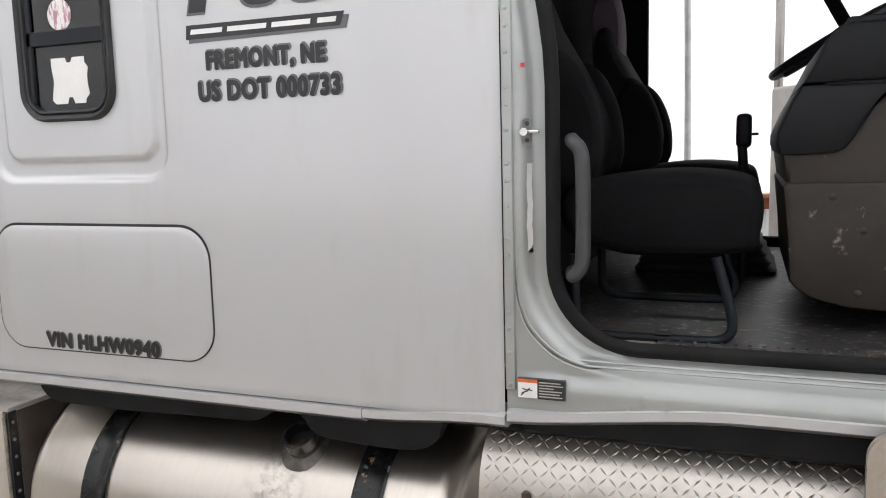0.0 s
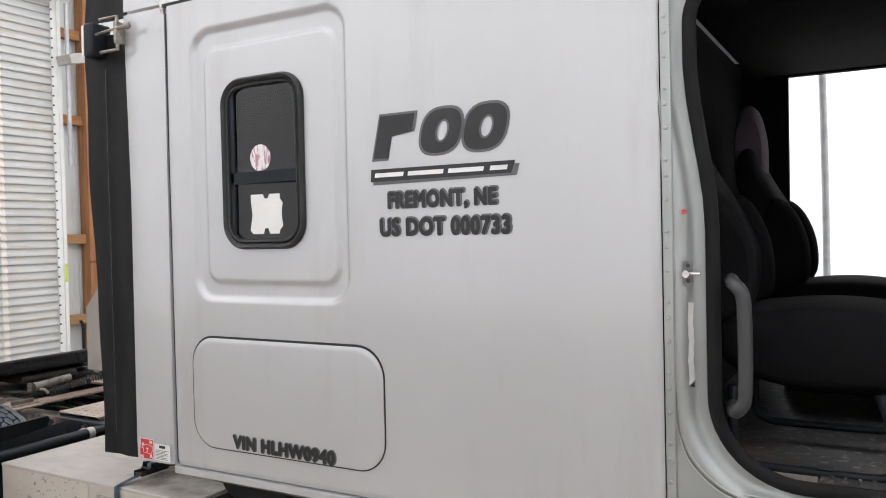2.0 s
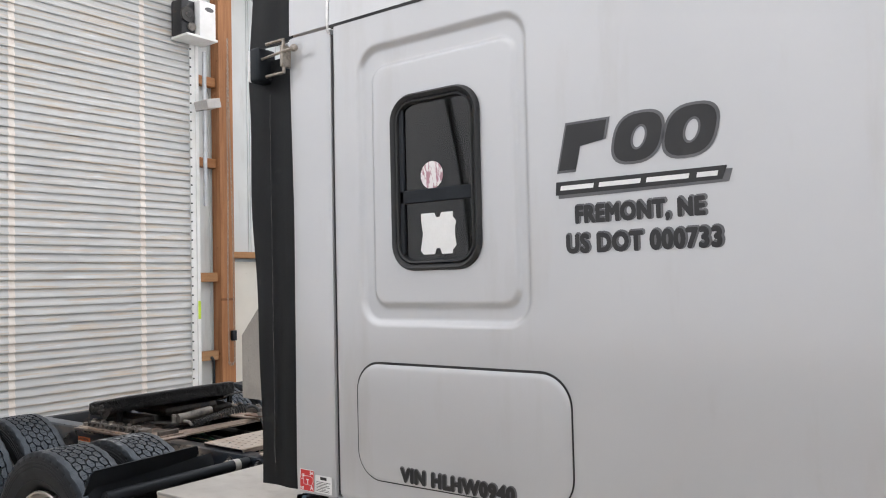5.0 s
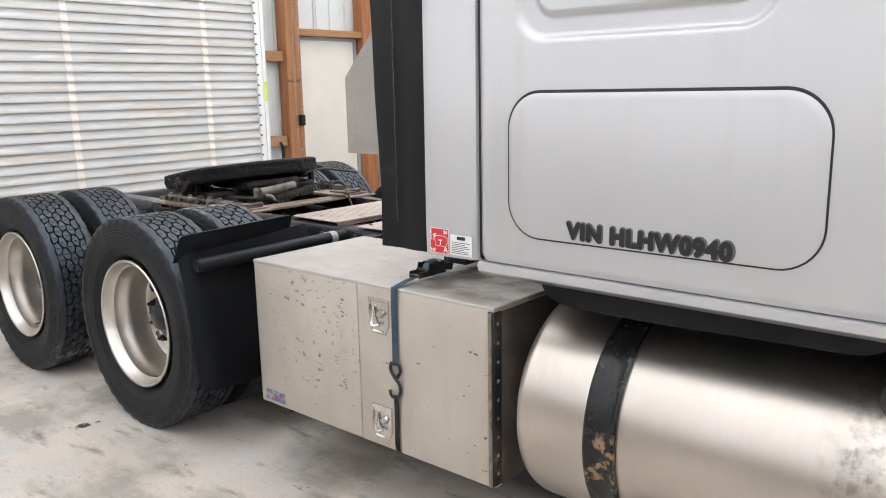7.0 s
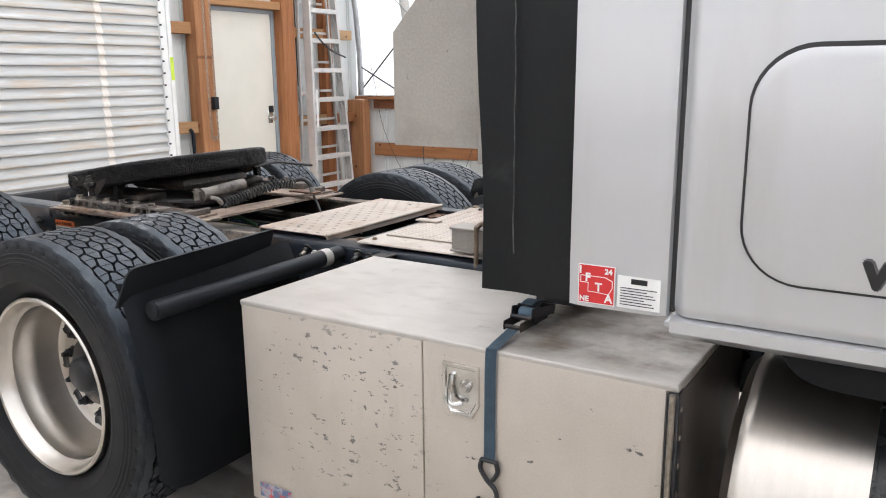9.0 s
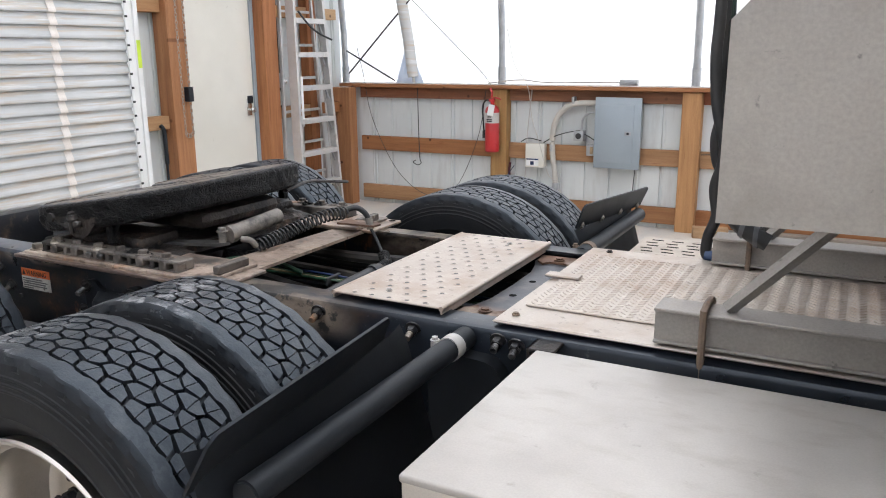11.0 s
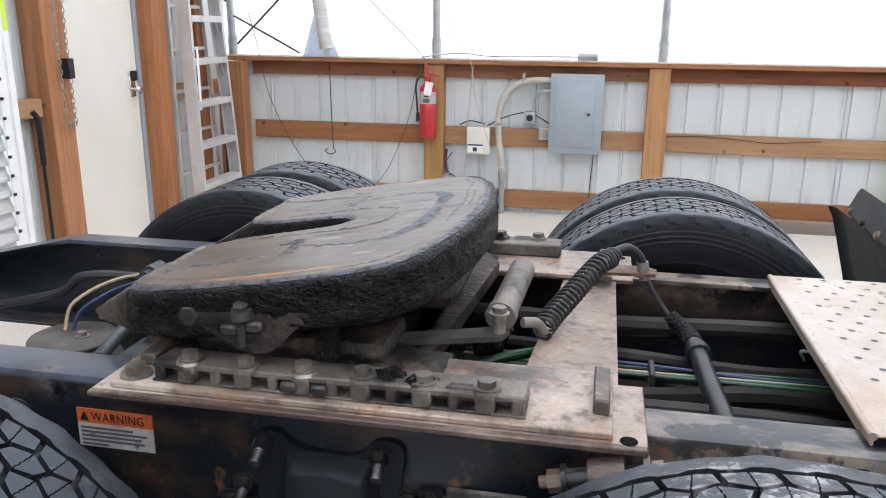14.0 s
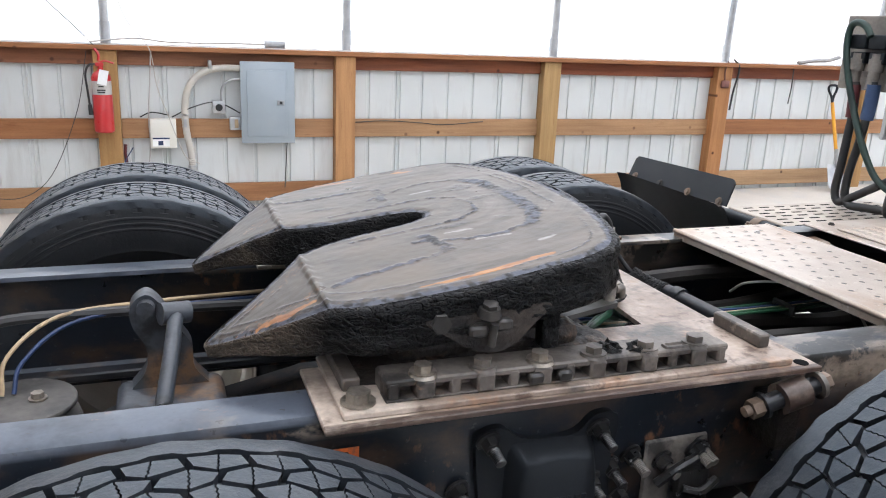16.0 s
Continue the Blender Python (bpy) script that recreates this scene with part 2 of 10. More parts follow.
def crack(m, scale, depth):
    """Adds a net of cracks to a material's bump."""
    n, L = m.node_tree.nodes, m.node_tree.links
    bsdf = n["Principled BSDF"]
    tc, mp, nz, mx = n.new("ShaderNodeTexCoord"), n.new("ShaderNodeMapping"), n.new("ShaderNodeTexNoise"), n.new("ShaderNodeMix")
    vo, rg, bp = n.new("ShaderNodeTexVoronoi"), n.new("ShaderNodeMapRange"), n.new("ShaderNodeBump")
    mp.inputs["Scale"].default_value = (0.7, 0.7, 1.5)
    nz.inputs["Scale"].default_value = scale * 0.8
    mx.data_type = "RGBA"
    mx.inputs["Factor"].default_value = 0.04
    L.new(tc.outputs["Object"], mp.inputs[0])
    L.new(mp.outputs[0], nz.inputs["Vector"])
    L.new(mp.outputs[0], mx.inputs[6])
    L.new(nz.outputs["Color"], mx.inputs[7])
    vo.feature = "DISTANCE_TO_EDGE"
    vo.inputs["Scale"].default_value = scale
    L.new(mx.outputs[2], vo.inputs["Vector"])
    rg.inputs["From Max"].default_value = 0.16
    L.new(vo.outputs["Distance"], rg.inputs["Value"])
    bp.inputs["Strength"].default_value, bp.inputs["Distance"].default_value = 0.6, depth
    L.new(rg.outputs[0], bp.inputs["Height"])
    L.new(bsdf.inputs["Normal"].links[0].from_socket, bp.inputs["Normal"])
    L.new(bp.outputs[0], bsdf.inputs["Normal"])


crack(M["caked"], 62.0, 0.0055)
M["grime"] = mat("rusty_grime", (0.038, 0.030, 0.025), (0.014, 0.0125, 0.012), rough=0.5, scale=8, bump=0.8, bscale=120, grain=0.25, bdist=0.008, spec=0.35,
                 layers=(((0.12, 0.078, 0.055), 11, 0.62, 0.72), ((0.010, 0.010, 0.011), 7, 0.56, 0.64)))
M["zinc"] = mat("zinc_bolt", (0.38, 0.34, 0.29), (0.22, 0.19, 0.16), rough=0.42, metal=0.8, scale=40, bump=0.15, bscale=150)
M["chrome"] = mat("bright_steel", (0.66, 0.65, 0.63), (0.52, 0.51, 0.49), rough=0.2, metal=1.0, scale=20, grain=0.04)
M["white"] = mat("white_label", (0.78, 0.78, 0.77), (0.72, 0.72, 0.70), rough=0.5, scale=8, grain=0.02)
M["ink"] = mat("black_vinyl", (0.014, 0.014, 0.015), (0.02, 0.02, 0.021), rough=0.4, scale=9, grain=0.04)
M["greyvinyl"] = mat("grey_vinyl", (0.10, 0.10, 0.105), (0.12, 0.12, 0.125), rough=0.4, scale=9, grain=0.04)
M["red"] = mat("red_label", (0.60, 0.03, 0.035), (0.52, 0.03, 0.03), rough=0.4, scale=9, grain=0.03)
M["orange"] = mat("orange_label", (0.72, 0.16, 0.04), (0.6, 0.13, 0.04), rough=0.5, scale=20, layers=(((0.12, 0.08, 0.06), 30, 0.62, 0.75),))
M["dirtylabel"] = mat("dirty_white_label", (0.60, 0.60, 0.56), (0.42, 0.41, 0.38), rough=0.55, scale=20, layers=(((0.1, 0.09, 0.08), 40, 0.66, 0.76),))
M["seat"] = mat("black_seat_fabric", (0.0065, 0.0065, 0.0072), (0.0095, 0.0095, 0.0105), rough=0.9, scale=6, bump=0.25, bscale=500, grain=0.2, spec=0.12)
M["mauve"] = mat("mauve_seat_fabric", (0.10, 0.075, 0.09), (0.075, 0.06, 0.07), rough=0.9, scale=9, bump=0.15, bscale=500, spec=0.2)
M["dashlow"] = mat("brown_grey_plastic", (0.040, 0.034, 0.029), (0.032, 0.027, 0.0235), rough=0.6, spec=0.3, scale=6, bump=0.1, bscale=500,
                   layers=(((0.22, 0.19, 0.17), 14, 0.68, 0.76),))
M["dashup"] = mat("dark_dash_plastic", (0.0085, 0.0095, 0.011), (0.011, 0.012, 0.014), rough=0.55, spec=0.22, scale=6, bump=0.1, bscale=600)
M["cabfloor"] = mat("worn_rubber_floor", (0.035, 0.035, 0.036), (0.06, 0.058, 0.056), rough=0.42, scale=7, bump=0.2, bscale=120,
                    layers=(((0.10, 0.085, 0.07), 6, 0.55, 0.7), ((0.30, 0.29, 0.28), 22, 0.62, 0.72, (1.4, 1.6, 1))))
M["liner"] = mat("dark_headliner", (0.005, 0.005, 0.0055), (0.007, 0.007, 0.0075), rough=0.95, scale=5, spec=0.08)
M["greyplastic"] = mat("grey_handle", (0.042, 0.044, 0.046), (0.035, 0.037, 0.039), rough=0.5, scale=8, bump=0.1, bscale=500)
M["lightplastic"] = mat("light_grey_plastic", (0.45, 0.43, 0.41), (0.38, 0.36, 0.34), rough=0.5, scale=8)
M["tan"] = mat("tan_plastic", (0.34, 0.29, 0.245), (0.30, 0.255, 0.215), rough=0.5, scale=6, grain=0.05)
# last layer darkens the floor under the chassis, painting in the truck's shade
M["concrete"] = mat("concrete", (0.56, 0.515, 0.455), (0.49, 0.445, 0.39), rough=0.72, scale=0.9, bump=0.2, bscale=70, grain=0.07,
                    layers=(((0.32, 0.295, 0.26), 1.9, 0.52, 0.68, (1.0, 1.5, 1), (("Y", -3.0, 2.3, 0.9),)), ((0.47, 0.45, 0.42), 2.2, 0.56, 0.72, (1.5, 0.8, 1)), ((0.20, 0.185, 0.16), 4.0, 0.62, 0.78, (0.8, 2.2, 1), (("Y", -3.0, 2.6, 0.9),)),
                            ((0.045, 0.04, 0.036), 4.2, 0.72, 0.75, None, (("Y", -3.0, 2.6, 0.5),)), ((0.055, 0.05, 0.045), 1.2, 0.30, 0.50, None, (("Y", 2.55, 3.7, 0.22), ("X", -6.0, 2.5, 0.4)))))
M["siding"] = mat("white_steel_siding", (0.60, 0.625, 0.620), (0.56, 0.585, 0.580), rough=0.42, scale=1.5, grain=0.02, bscale=300,
                  layers=(((0.50, 0.51, 0.50), 3, 0.6, 0.8, (4, 4, 0.6)),))
M["curtain"] = mat("weathered_white_curtain", (0.52, 0.525, 0.515), (0.46, 0.47, 0.465), rough=0.40, scale=2, grain=0.03, bscale=200,
                   layers=(((0.50, 0.41, 0.31), 4, 0.56, 0.74, (1, 0.5, 12)), ((0.60, 0.61, 0.61), 4, 0.60, 0.74, (1, 0.7, 10))))
M["straps"] = mat("stained_strap", (0.74, 0.70, 0.65), (0.64, 0.58, 0.52), rough=0.8, scale=8)
M["galv"] = mat("galvanised_steel", (0.46, 0.47, 0.48), (0.36, 0.37, 0.38), rough=0.42, metal=0.75, scale=10, grain=0.05)
M["panelgrey"] = mat("grey_enamel", (0.30, 0.345, 0.38), (0.27, 0.315, 0.345), rough=0.4, scale=3, grain=0.02)
M["doorpaint"] = mat("cream_door_paint", (0.69, 0.67, 0.60), (0.64, 0.62, 0.55), rough=0.45, scale=2, grain=0.02, layers=(((0.5, 0.47, 0.41), 12, 0.72, 0.8),))
M["pvc"] = mat("beige_conduit", (0.50, 0.47, 0.42), (0.42, 0.40, 0.36), rough=0.5, scale=8)
M["extred"] = mat("extinguisher_red", (0.45, 0.018, 0.021), (0.40, 0.018, 0.02), rough=0.3, scale=5, coat=0.5, grain=0.02)
M["cable"] = mat("black_cable", (0.02, 0.02, 0.021), (0.03, 0.03, 0.03), rough=0.55, scale=10)
M["dimhose"] = mat("grimy_black_hose", (0.018, 0.0165, 0.0155), (0.028, 0.025, 0.0225), rough=0.6, spec=0.25, scale=9, bump=0.2, bscale=160, layers=(((0.04, 0.036, 0.032), 8, 0.64, 0.74),))
M["hose_green"] = mat("green_hose", (0.010, 0.034, 0.026), (0.010, 0.026, 0.021), rough=0.5, scale=10)
M["hose_blue"] = mat("blue_sleeve", (0.04, 0.075, 0.16), (0.03, 0.06, 0.13), rough=0.5, scale=10)
M["hose_red"] = mat("red_sleeve", (0.10, 0.015, 0.02), (0.07, 0.012, 0.015), rough=0.55, scale=10)
M["airgreen"] = mat("green_air_line", (0.016, 0.070, 0.032), (0.010, 0.04, 0.02), rough=0.4, scale=20, layers=(((0.03, 0.03, 0.03), 9, 0.6, 0.7),))
M["airblue"] = mat("blue_air_line", (0.014, 0.034, 0.105), (0.010, 0.022, 0.065), rough=0.4, scale=20)
M["airtan"] = mat("tan_air_line", (0.42, 0.31, 0.18), (0.28, 0.20, 0.12), rough=0.45, scale=20)
M["webbing"] = mat("blue_webbing", (0.095, 0.15, 0.20), (0.075, 0.12, 0.165), rough=0.8, scale=20, bump=0.3, bscale=500, grain=0.15)
M["yellow"] = mat("yellow_handle", (0.75, 0.36, 0.03), (0.65, 0.3, 0.03), rough=0.5, scale=9)
M["lime"] = mat("lime_tag", (0.55, 0.72, 0.05), (0.5, 0.66, 0.05), rough=0.5, scale=9)
M["bluelab"] = mat("blue_badge", (0.10, 0.14, 0.24), (0.32, 0.32, 0.36), rough=0.4, scale=45, lo=0.45, hi=0.55, layers=(((0.5, 0.08, 0.08), 60, 0.62, 0.66),))
M["pink"] = mat("printed_round_label", (0.75, 0.72, 0.72), (0.42, 0.22, 0.26), rough=0.4, scale=40, lo=0.48, hi=0.56, stretch=(2, 2, 0.7))
M["post"] = wood_mat("post_timber", (0.36, 0.205, 0.082), (0.26, 0.138, 0.052), "z", 0.4)
M["postred"] = wood_mat("orange_post_timber", (0.40, 0.180, 0.070), (0.28, 0.115, 0.042), "z", 0.4)
M["girtx"] = wood_mat("girt_timber", (0.34, 0.165, 0.078), (0.24, 0.108, 0.048), "x")
# girt timber made redder and darker: the cap board's shade is in the colour
M["girttop"] = wood_mat("shaded_girt_timber", (0.235, 0.088, 0.044), (0.155, 0.056, 0.030), "x")
M["girty"] = wood_mat("end_girt_timber", (0.36, 0.178, 0.080), (0.27, 0.122, 0.050), "y")
M["endpost"] = wood_mat("end_post_timber", (0.37, 0.150, 0.062), (0.24, 0.088, 0.036), "z", 0.3)


def glass_mat(name, tint, rough=0.02):
    m = bpy.data.materials.new(name)
    m.use_nodes = True
    b = m.node_tree.nodes["Principled BSDF"]
    b.inputs["Base Color"].default_value = (*tint, 1)
    b.inputs["Roughness"].default_value, b.inputs["Transmission Weight"].default_value, b.inputs["IOR"].default_value = rough, 1.0, 1.5
    return m


def cover_mat():
    """White woven poly film: passes and scatters daylight."""
    m = bpy.data.materials.new("translucent_cover")
    m.use_nodes = True
    n, L = m.node_tree.nodes, m.node_tree.links
    n.remove(n["Principled BSDF"])
    d, t, x = n.new("ShaderNodeBsdfDiffuse"), n.new("ShaderNodeBsdfTranslucent"), n.new("ShaderNodeMixShader")
    tc, nz, cr = n.new("ShaderNodeTexCoord"), n.new("ShaderNodeTexNoise"), n.new("ShaderNodeMix")
    nz.inputs["Scale"].default_value = 1.2
    cr.data_type = "RGBA"
    cr.inputs[6].default_value, cr.inputs[7].default_value = (0.93, 0.93, 0.92, 1), (0.86, 0.87, 0.87, 1)
    L.new(tc.outputs["Object"], nz.inputs["Vector"])
    L.new(nz.outputs["Fac"], cr.inputs["Factor"])
    L.new(cr.outputs[2], d.inputs["Color"])
    L.new(cr.outputs[2], t.inputs["Color"])
    x.inputs[0].default_value = 0.62
    L.new(d.outputs[0], x.inputs[1])
    L.new(t.outputs[0], x.inputs[2])
    L.new(x.outputs[0], n["Material Output"].inputs["Surface"])
    return m


M["cover"] = cover_mat()
M["tint"] = glass_mat("tinted_glass", (0.05, 0.056, 0.058))

M["boxgrey"] = mat("dusty_grey_aluminium", (0.345, 0.320, 0.29), (0.28, 0.257, 0.235), rough=0.55, metal=0.3, scale=3, grain=0.08, bscale=160, bump=0.08,
                   layers=(((0.26, 0.235, 0.21), 5, 0.6, 0.8), ((0.16, 0.15, 0.14), 30, 0.70, 0.78)))

M["dustgrey"] = mat("dusty_brown_grey", (0.22, 0.20, 0.175), (0.15, 0.135, 0.12), rough=0.6, metal=0.2, scale=8, bump=0.2, bscale=130, grain=0.12,
                    layers=(((0.045, 0.042, 0.04), 9, 0.62, 0.74),))
M["stopsteel"] = mat("worn_stop_steel", (0.115, 0.095, 0.08), (0.06, 0.05, 0.043), rough=0.5, scale=16, bump=0.2, bscale=120, layers=(((0.28, 0.23, 0.19), 22, 0.62, 0.72),))
M["rack"] = mat("dusty_cast_rack", (0.160, 0.139, 0.121), (0.078, 0.067, 0.059), rough=0.5, metal=0.2, scale=9, bump=0.35, bscale=110, grain=0.15,
                layers=(((0.028, 0.025, 0.023), 7, 0.56, 0.64), ((0.26, 0.15, 0.09), 15, 0.66, 0.76)))

M["mount"] = mat("greasy_rust_plate", (0.37, 0.295, 0.24), (0.22, 0.165, 0.13), rough=0.42, scale=5, bump=0.4, bscale=90, grain=0.14,
                 layers=(((0.36, 0.19, 0.10), 9, 0.62, 0.80), ((0.14, 0.09, 0.067), 13, 0.60, 0.80), ((0.03, 0.028, 0.026), 6, 0.40, 0.54, None, (("X", -4.80, -4.50, 0.06), ("Y", 2.7, 3.6, 0.02))), ((0.06, 0.054, 0.048), 8, 0.60, 0.74), ((0.12, 0.08, 0.06), 30, 0.60, 0.72), ((0.50, 0.42, 0.35), 9, 0.36, 0.52, None, (("X", -5.1, -4.84, 0.02), ("Z", 0.872, 0.9, 0.002))), ((0.075, 0.05, 0.04), 20, 0.30, 0.56, (0.5, 1, 1), (("Y", 2.0, 2.634, 0.003),))))

M["ladder"] = mat("ladder_aluminium", (0.60, 0.59, 0.575), (0.52, 0.51, 0.495), rough=0.45, metal=0.4, scale=6, grain=0.05, bscale=200, layers=(((0.40, 0.38, 0.35), 9, 0.64, 0.8),))
M["glove"] = mat("grey_cloth_glove", (0.30, 0.29, 0.28), (0.22, 0.21, 0.20), rough=0.9, scale=20, bump=0.3, bscale=300)
M["studsteel"] = mat("greasy_bright_stud", (0.15, 0.148, 0.145), (0.014, 0.014, 0.014), rough=0.35, metal=0.7, scale=30, bump=0.3, bscale=120)
M["bagrub"] = mat("dusty_bag_rubber", (0.11, 0.10, 0.09), (0.045, 0.042, 0.04), rough=0.6, scale=9, bump=0.25, bscale=110, layers=(((0.16, 0.145, 0.128), 7, 0.62, 0.76),))
M["sealblk"] = mat("black_door_seal", (0.007, 0.007, 0.0075), (0.011, 0.011, 0.0115), rough=0.7, scale=9, bump=0.1, bscale=300, spec=0.2)
M["bandgrey"] = mat("grey_spiral_band", (0.10, 0.102, 0.108), (0.07, 0.072, 0.077), rough=0.55, scale=12, bump=0.1, bscale=200)


# ---- mesh helpers ----
def bx(bm, x0, x1, y0, y1, z0, z1, bev=0.0, seg=2, m=None):
    r = bmesh.ops.create_cube(bm, size=1.0)
    vs = r["verts"]
    for v in vs:
        v.co = Vector(((x0 + x1) / 2 + v.co.x * (x1 - x0), (y0 + y1) / 2 + v.co.y * (y1 - y0), (z0 + z1) / 2 + v.co.z * (z1 - z0)))
    if bev:
        es = list({e for v in vs for e in v.link_edges})
        o = bmesh.ops.bevel(bm, geom=es, offset=bev, segments=seg, profile=0.5, affect="EDGES")
        vs = list({v for f in o["faces"] for v in f.verts} | {v for v in vs if v.is_valid})
    if m is not None:
        bmesh.ops.transform(bm, matrix=m, verts=vs)
    return vs


def axes_of(d):
    d = Vector(d).normalized()
    u = d.cross(Vector((0, 0, 1)))
    if u.length < 1e-3:
        u = Vector((1, 0, 0))
    u.normalize()
    return u, d.cross(u).normalized(), d


def cyl(bm, a, b, r, n=16, r2=None, cap=True):
    a, b = Vector(a), Vector(b)
    u, v, d = axes_of(b - a)
    r2 = r if r2 is None else r2
    rings = []
    for p, rad in ((a, r), (b, r2)):
        rings.append([bm.verts.new(p + rad * (math.cos(6.2831853 * k / n) * u + math.sin(6.2831853 * k / n) * v)) for k in range(n)])
    for k in range(n):
        bm.faces.new((rings[0][k], rings[0][(k + 1) % n], rings[1][(k + 1) % n], rings[1][k]))
    if cap:
        bm.faces.new(rings[0][::-1])
        bm.faces.new(rings[1])


def smooth_line(pts, k=6):
    """Catmull-Rom through the points."""
    p = [Vector(q) for q in pts]
    if len(p) < 3:
        return p
    p = [2 * p[0] - p[1]] + p + [2 * p[-1] - p[-2]]
    out = []
    for i in range(1, len(p) - 2):
        for s in range(k):
            t = s / k
            a, b, c, d = p[i - 1], p[i], p[i + 1], p[i + 2]
            out.append(0.5 * (2 * b + (c - a) * t + (2 * a - 5 * b + 4 * c - d) * t * t + (3 * b - a - 3 * c + d) * t ** 3))
    out.append(p[-2])
    return out


def tube(bm, pts, r, n=8, k=6, closed=False, flat=1.0):
    """A round bar or hose swept along points. flat: squash across the second axis."""
    line = smooth_line(pts, k) if k > 1 else [Vector(q) for q in pts]
    rings, side = [], None
    for i, q in enumerate(line):
        if closed:
            d = line[(i + 1) % len(line)] - line[i - 1]
        else:
            d = line[min(i + 1, len(line) - 1)] - line[max(i - 1, 0)]
        if d.length < 1e-9:
            d = Vector((0, 0, 1))
        d.normalize()
        side = axes_of(d)[0] if side is None else (side - d * side.dot(d)).normalized()
        v = d.cross(side)
        rings.append([bm.verts.new(q + r * (math.cos(6.2831853 * j / n) * side + flat * math.sin(6.2831853 * j / n) * v)) for j in range(n)])
    m = len(rings)
    for i in range(m if closed else m - 1):
        a, b = rings[i], rings[(i + 1) % m]
        for j in range(n):
            bm.faces.new((a[j], a[(j + 1) % n], b[(j + 1) % n], b[j]))
    if not closed:
        bm.faces.new(rings[0][::-1])
        bm.faces.new(rings[-1])


def lathe(bm, prof, o, d, n=48, closed=False):
    """Profile of (radius, height) turned about the axis d through o."""
    o = Vector(o)
    u, v, w = axes_of(d)
    rings = [[bm.verts.new(o + w * h + r * (math.cos(6.2831853 * k / n) * u + math.sin(6.2831853 * k / n) * v)) for k in range(n)] for r, h in prof]
    m = len(rings)
    for i in range(m if closed else m - 1):
        a, b = rings[i], rings[(i + 1) % m]
        for k in range(n):
            bm.faces.new((a[k], a[(k + 1) % n], b[(k + 1) % n], b[k]))
    return rings


def rrect(a0, a1, b0, b1, r, n=7):
    """Outline of a rounded rectangle, counter-clockwise."""
    out = []
    for cx, cy, s in ((a1 - r, b1 - r, 0), (a0 + r, b1 - r, 1), (a0 + r, b0 + r, 2), (a1 - r, b0 + r, 3)):
        for k in range(n + 1):
            g = (s + k / n) * math.pi / 2
            out.append((cx + r * math.cos(g), cy + r * math.sin(g)))
    return out


def prism(bm, outline, place, d0, d1):
    """A flat outline given thickness; place(a, b, depth) gives the point."""
    p = [bm.verts.new(place(a, b, d0)) for a, b in outline]
    q = [bm.verts.new(place(a, b, d1)) for a, b in outline]
    bm.faces.new(p)
    bm.faces.new(q[::-1])
    n = len(p)
    for i in range(n):
        bm.faces.new((p[(i + 1) % n], p[i], q[i], q[(i + 1) % n]))


def band(bm, outer, inner, place, prof):
    """A ring between two outlines of equal count; prof: (share from outer to inner, depth), closed round."""
    n = len(outer)
    rings = [[bm.verts.new(place(o[0] + (i[0] - o[0]) * s, o[1] + (i[1] - o[1]) * s, d)) for o, i in zip(outer, inner)] for s, d in prof]
    m = len(rings)
    for a in range(m):
        for k in range(n):
            bm.faces.new((rings[a][k], rings[a][(k + 1) % n], rings[(a + 1) % m][(k + 1) % n], rings[(a + 1) % m][k]))


def side_y(y0):
    """Places (x, z, depth) on a side facing -y; depth counts outward, towards -y."""
    return lambda a, b, d: Vector((a, y0 - d, b))


def bolt(bm, p, d, r=0.014, h=0.012, washer=True):
    """Hexagon head on a washer."""
    p, d = Vector(p), Vector(d).normalized()
    if washer:
        cyl(bm, p, p + d * 0.003, r * 1.45, 14)
    cyl(bm, p + d * 0.002, p + d * (0.002 + h), r, 6)


def mesh_of(name, bm, material, smooth=True, angle=38):
    bmesh.ops.recalc_face_normals(bm, faces=bm.faces)
    me = bpy.data.meshes.new(name)
    bm.to_mesh(me)
    bm.free()
    mats = material if isinstance(material, (list, tuple)) else [material]
    for x in mats:
        me.materials.append(M[x])
    if smooth:
        me.shade_smooth()
        me.set_sharp_from_angle(angle=radians(angle))
    return me


def thing(name, label, category, loc=(0, 0, 0), group="", kind=""):
    ob = new(name)
    ob.location = loc
    ob.empty_display_size = 0.1
    return tagged(ob, label, category, group, kind)


def part(name, bm, material, parent, label="", smooth=True, angle=38):
    """One mesh object under a thing (an Empty) or under a part (a mesh)."""
    ob = new(name, mesh_of(name, bm, material, smooth, angle))
    if parent is not None:
        ob.parent = parent
        if parent.data is None:
            ob.matrix_parent_inverse = Matrix.Translation(parent.location).inverted()
    return tagged(ob, label)


def solo(name, bm, material, label, category, group="", kind="", smooth=True, angle=38):
    return tagged(part(name, bm, material, None, "", smooth, angle), label, category, group, kind)


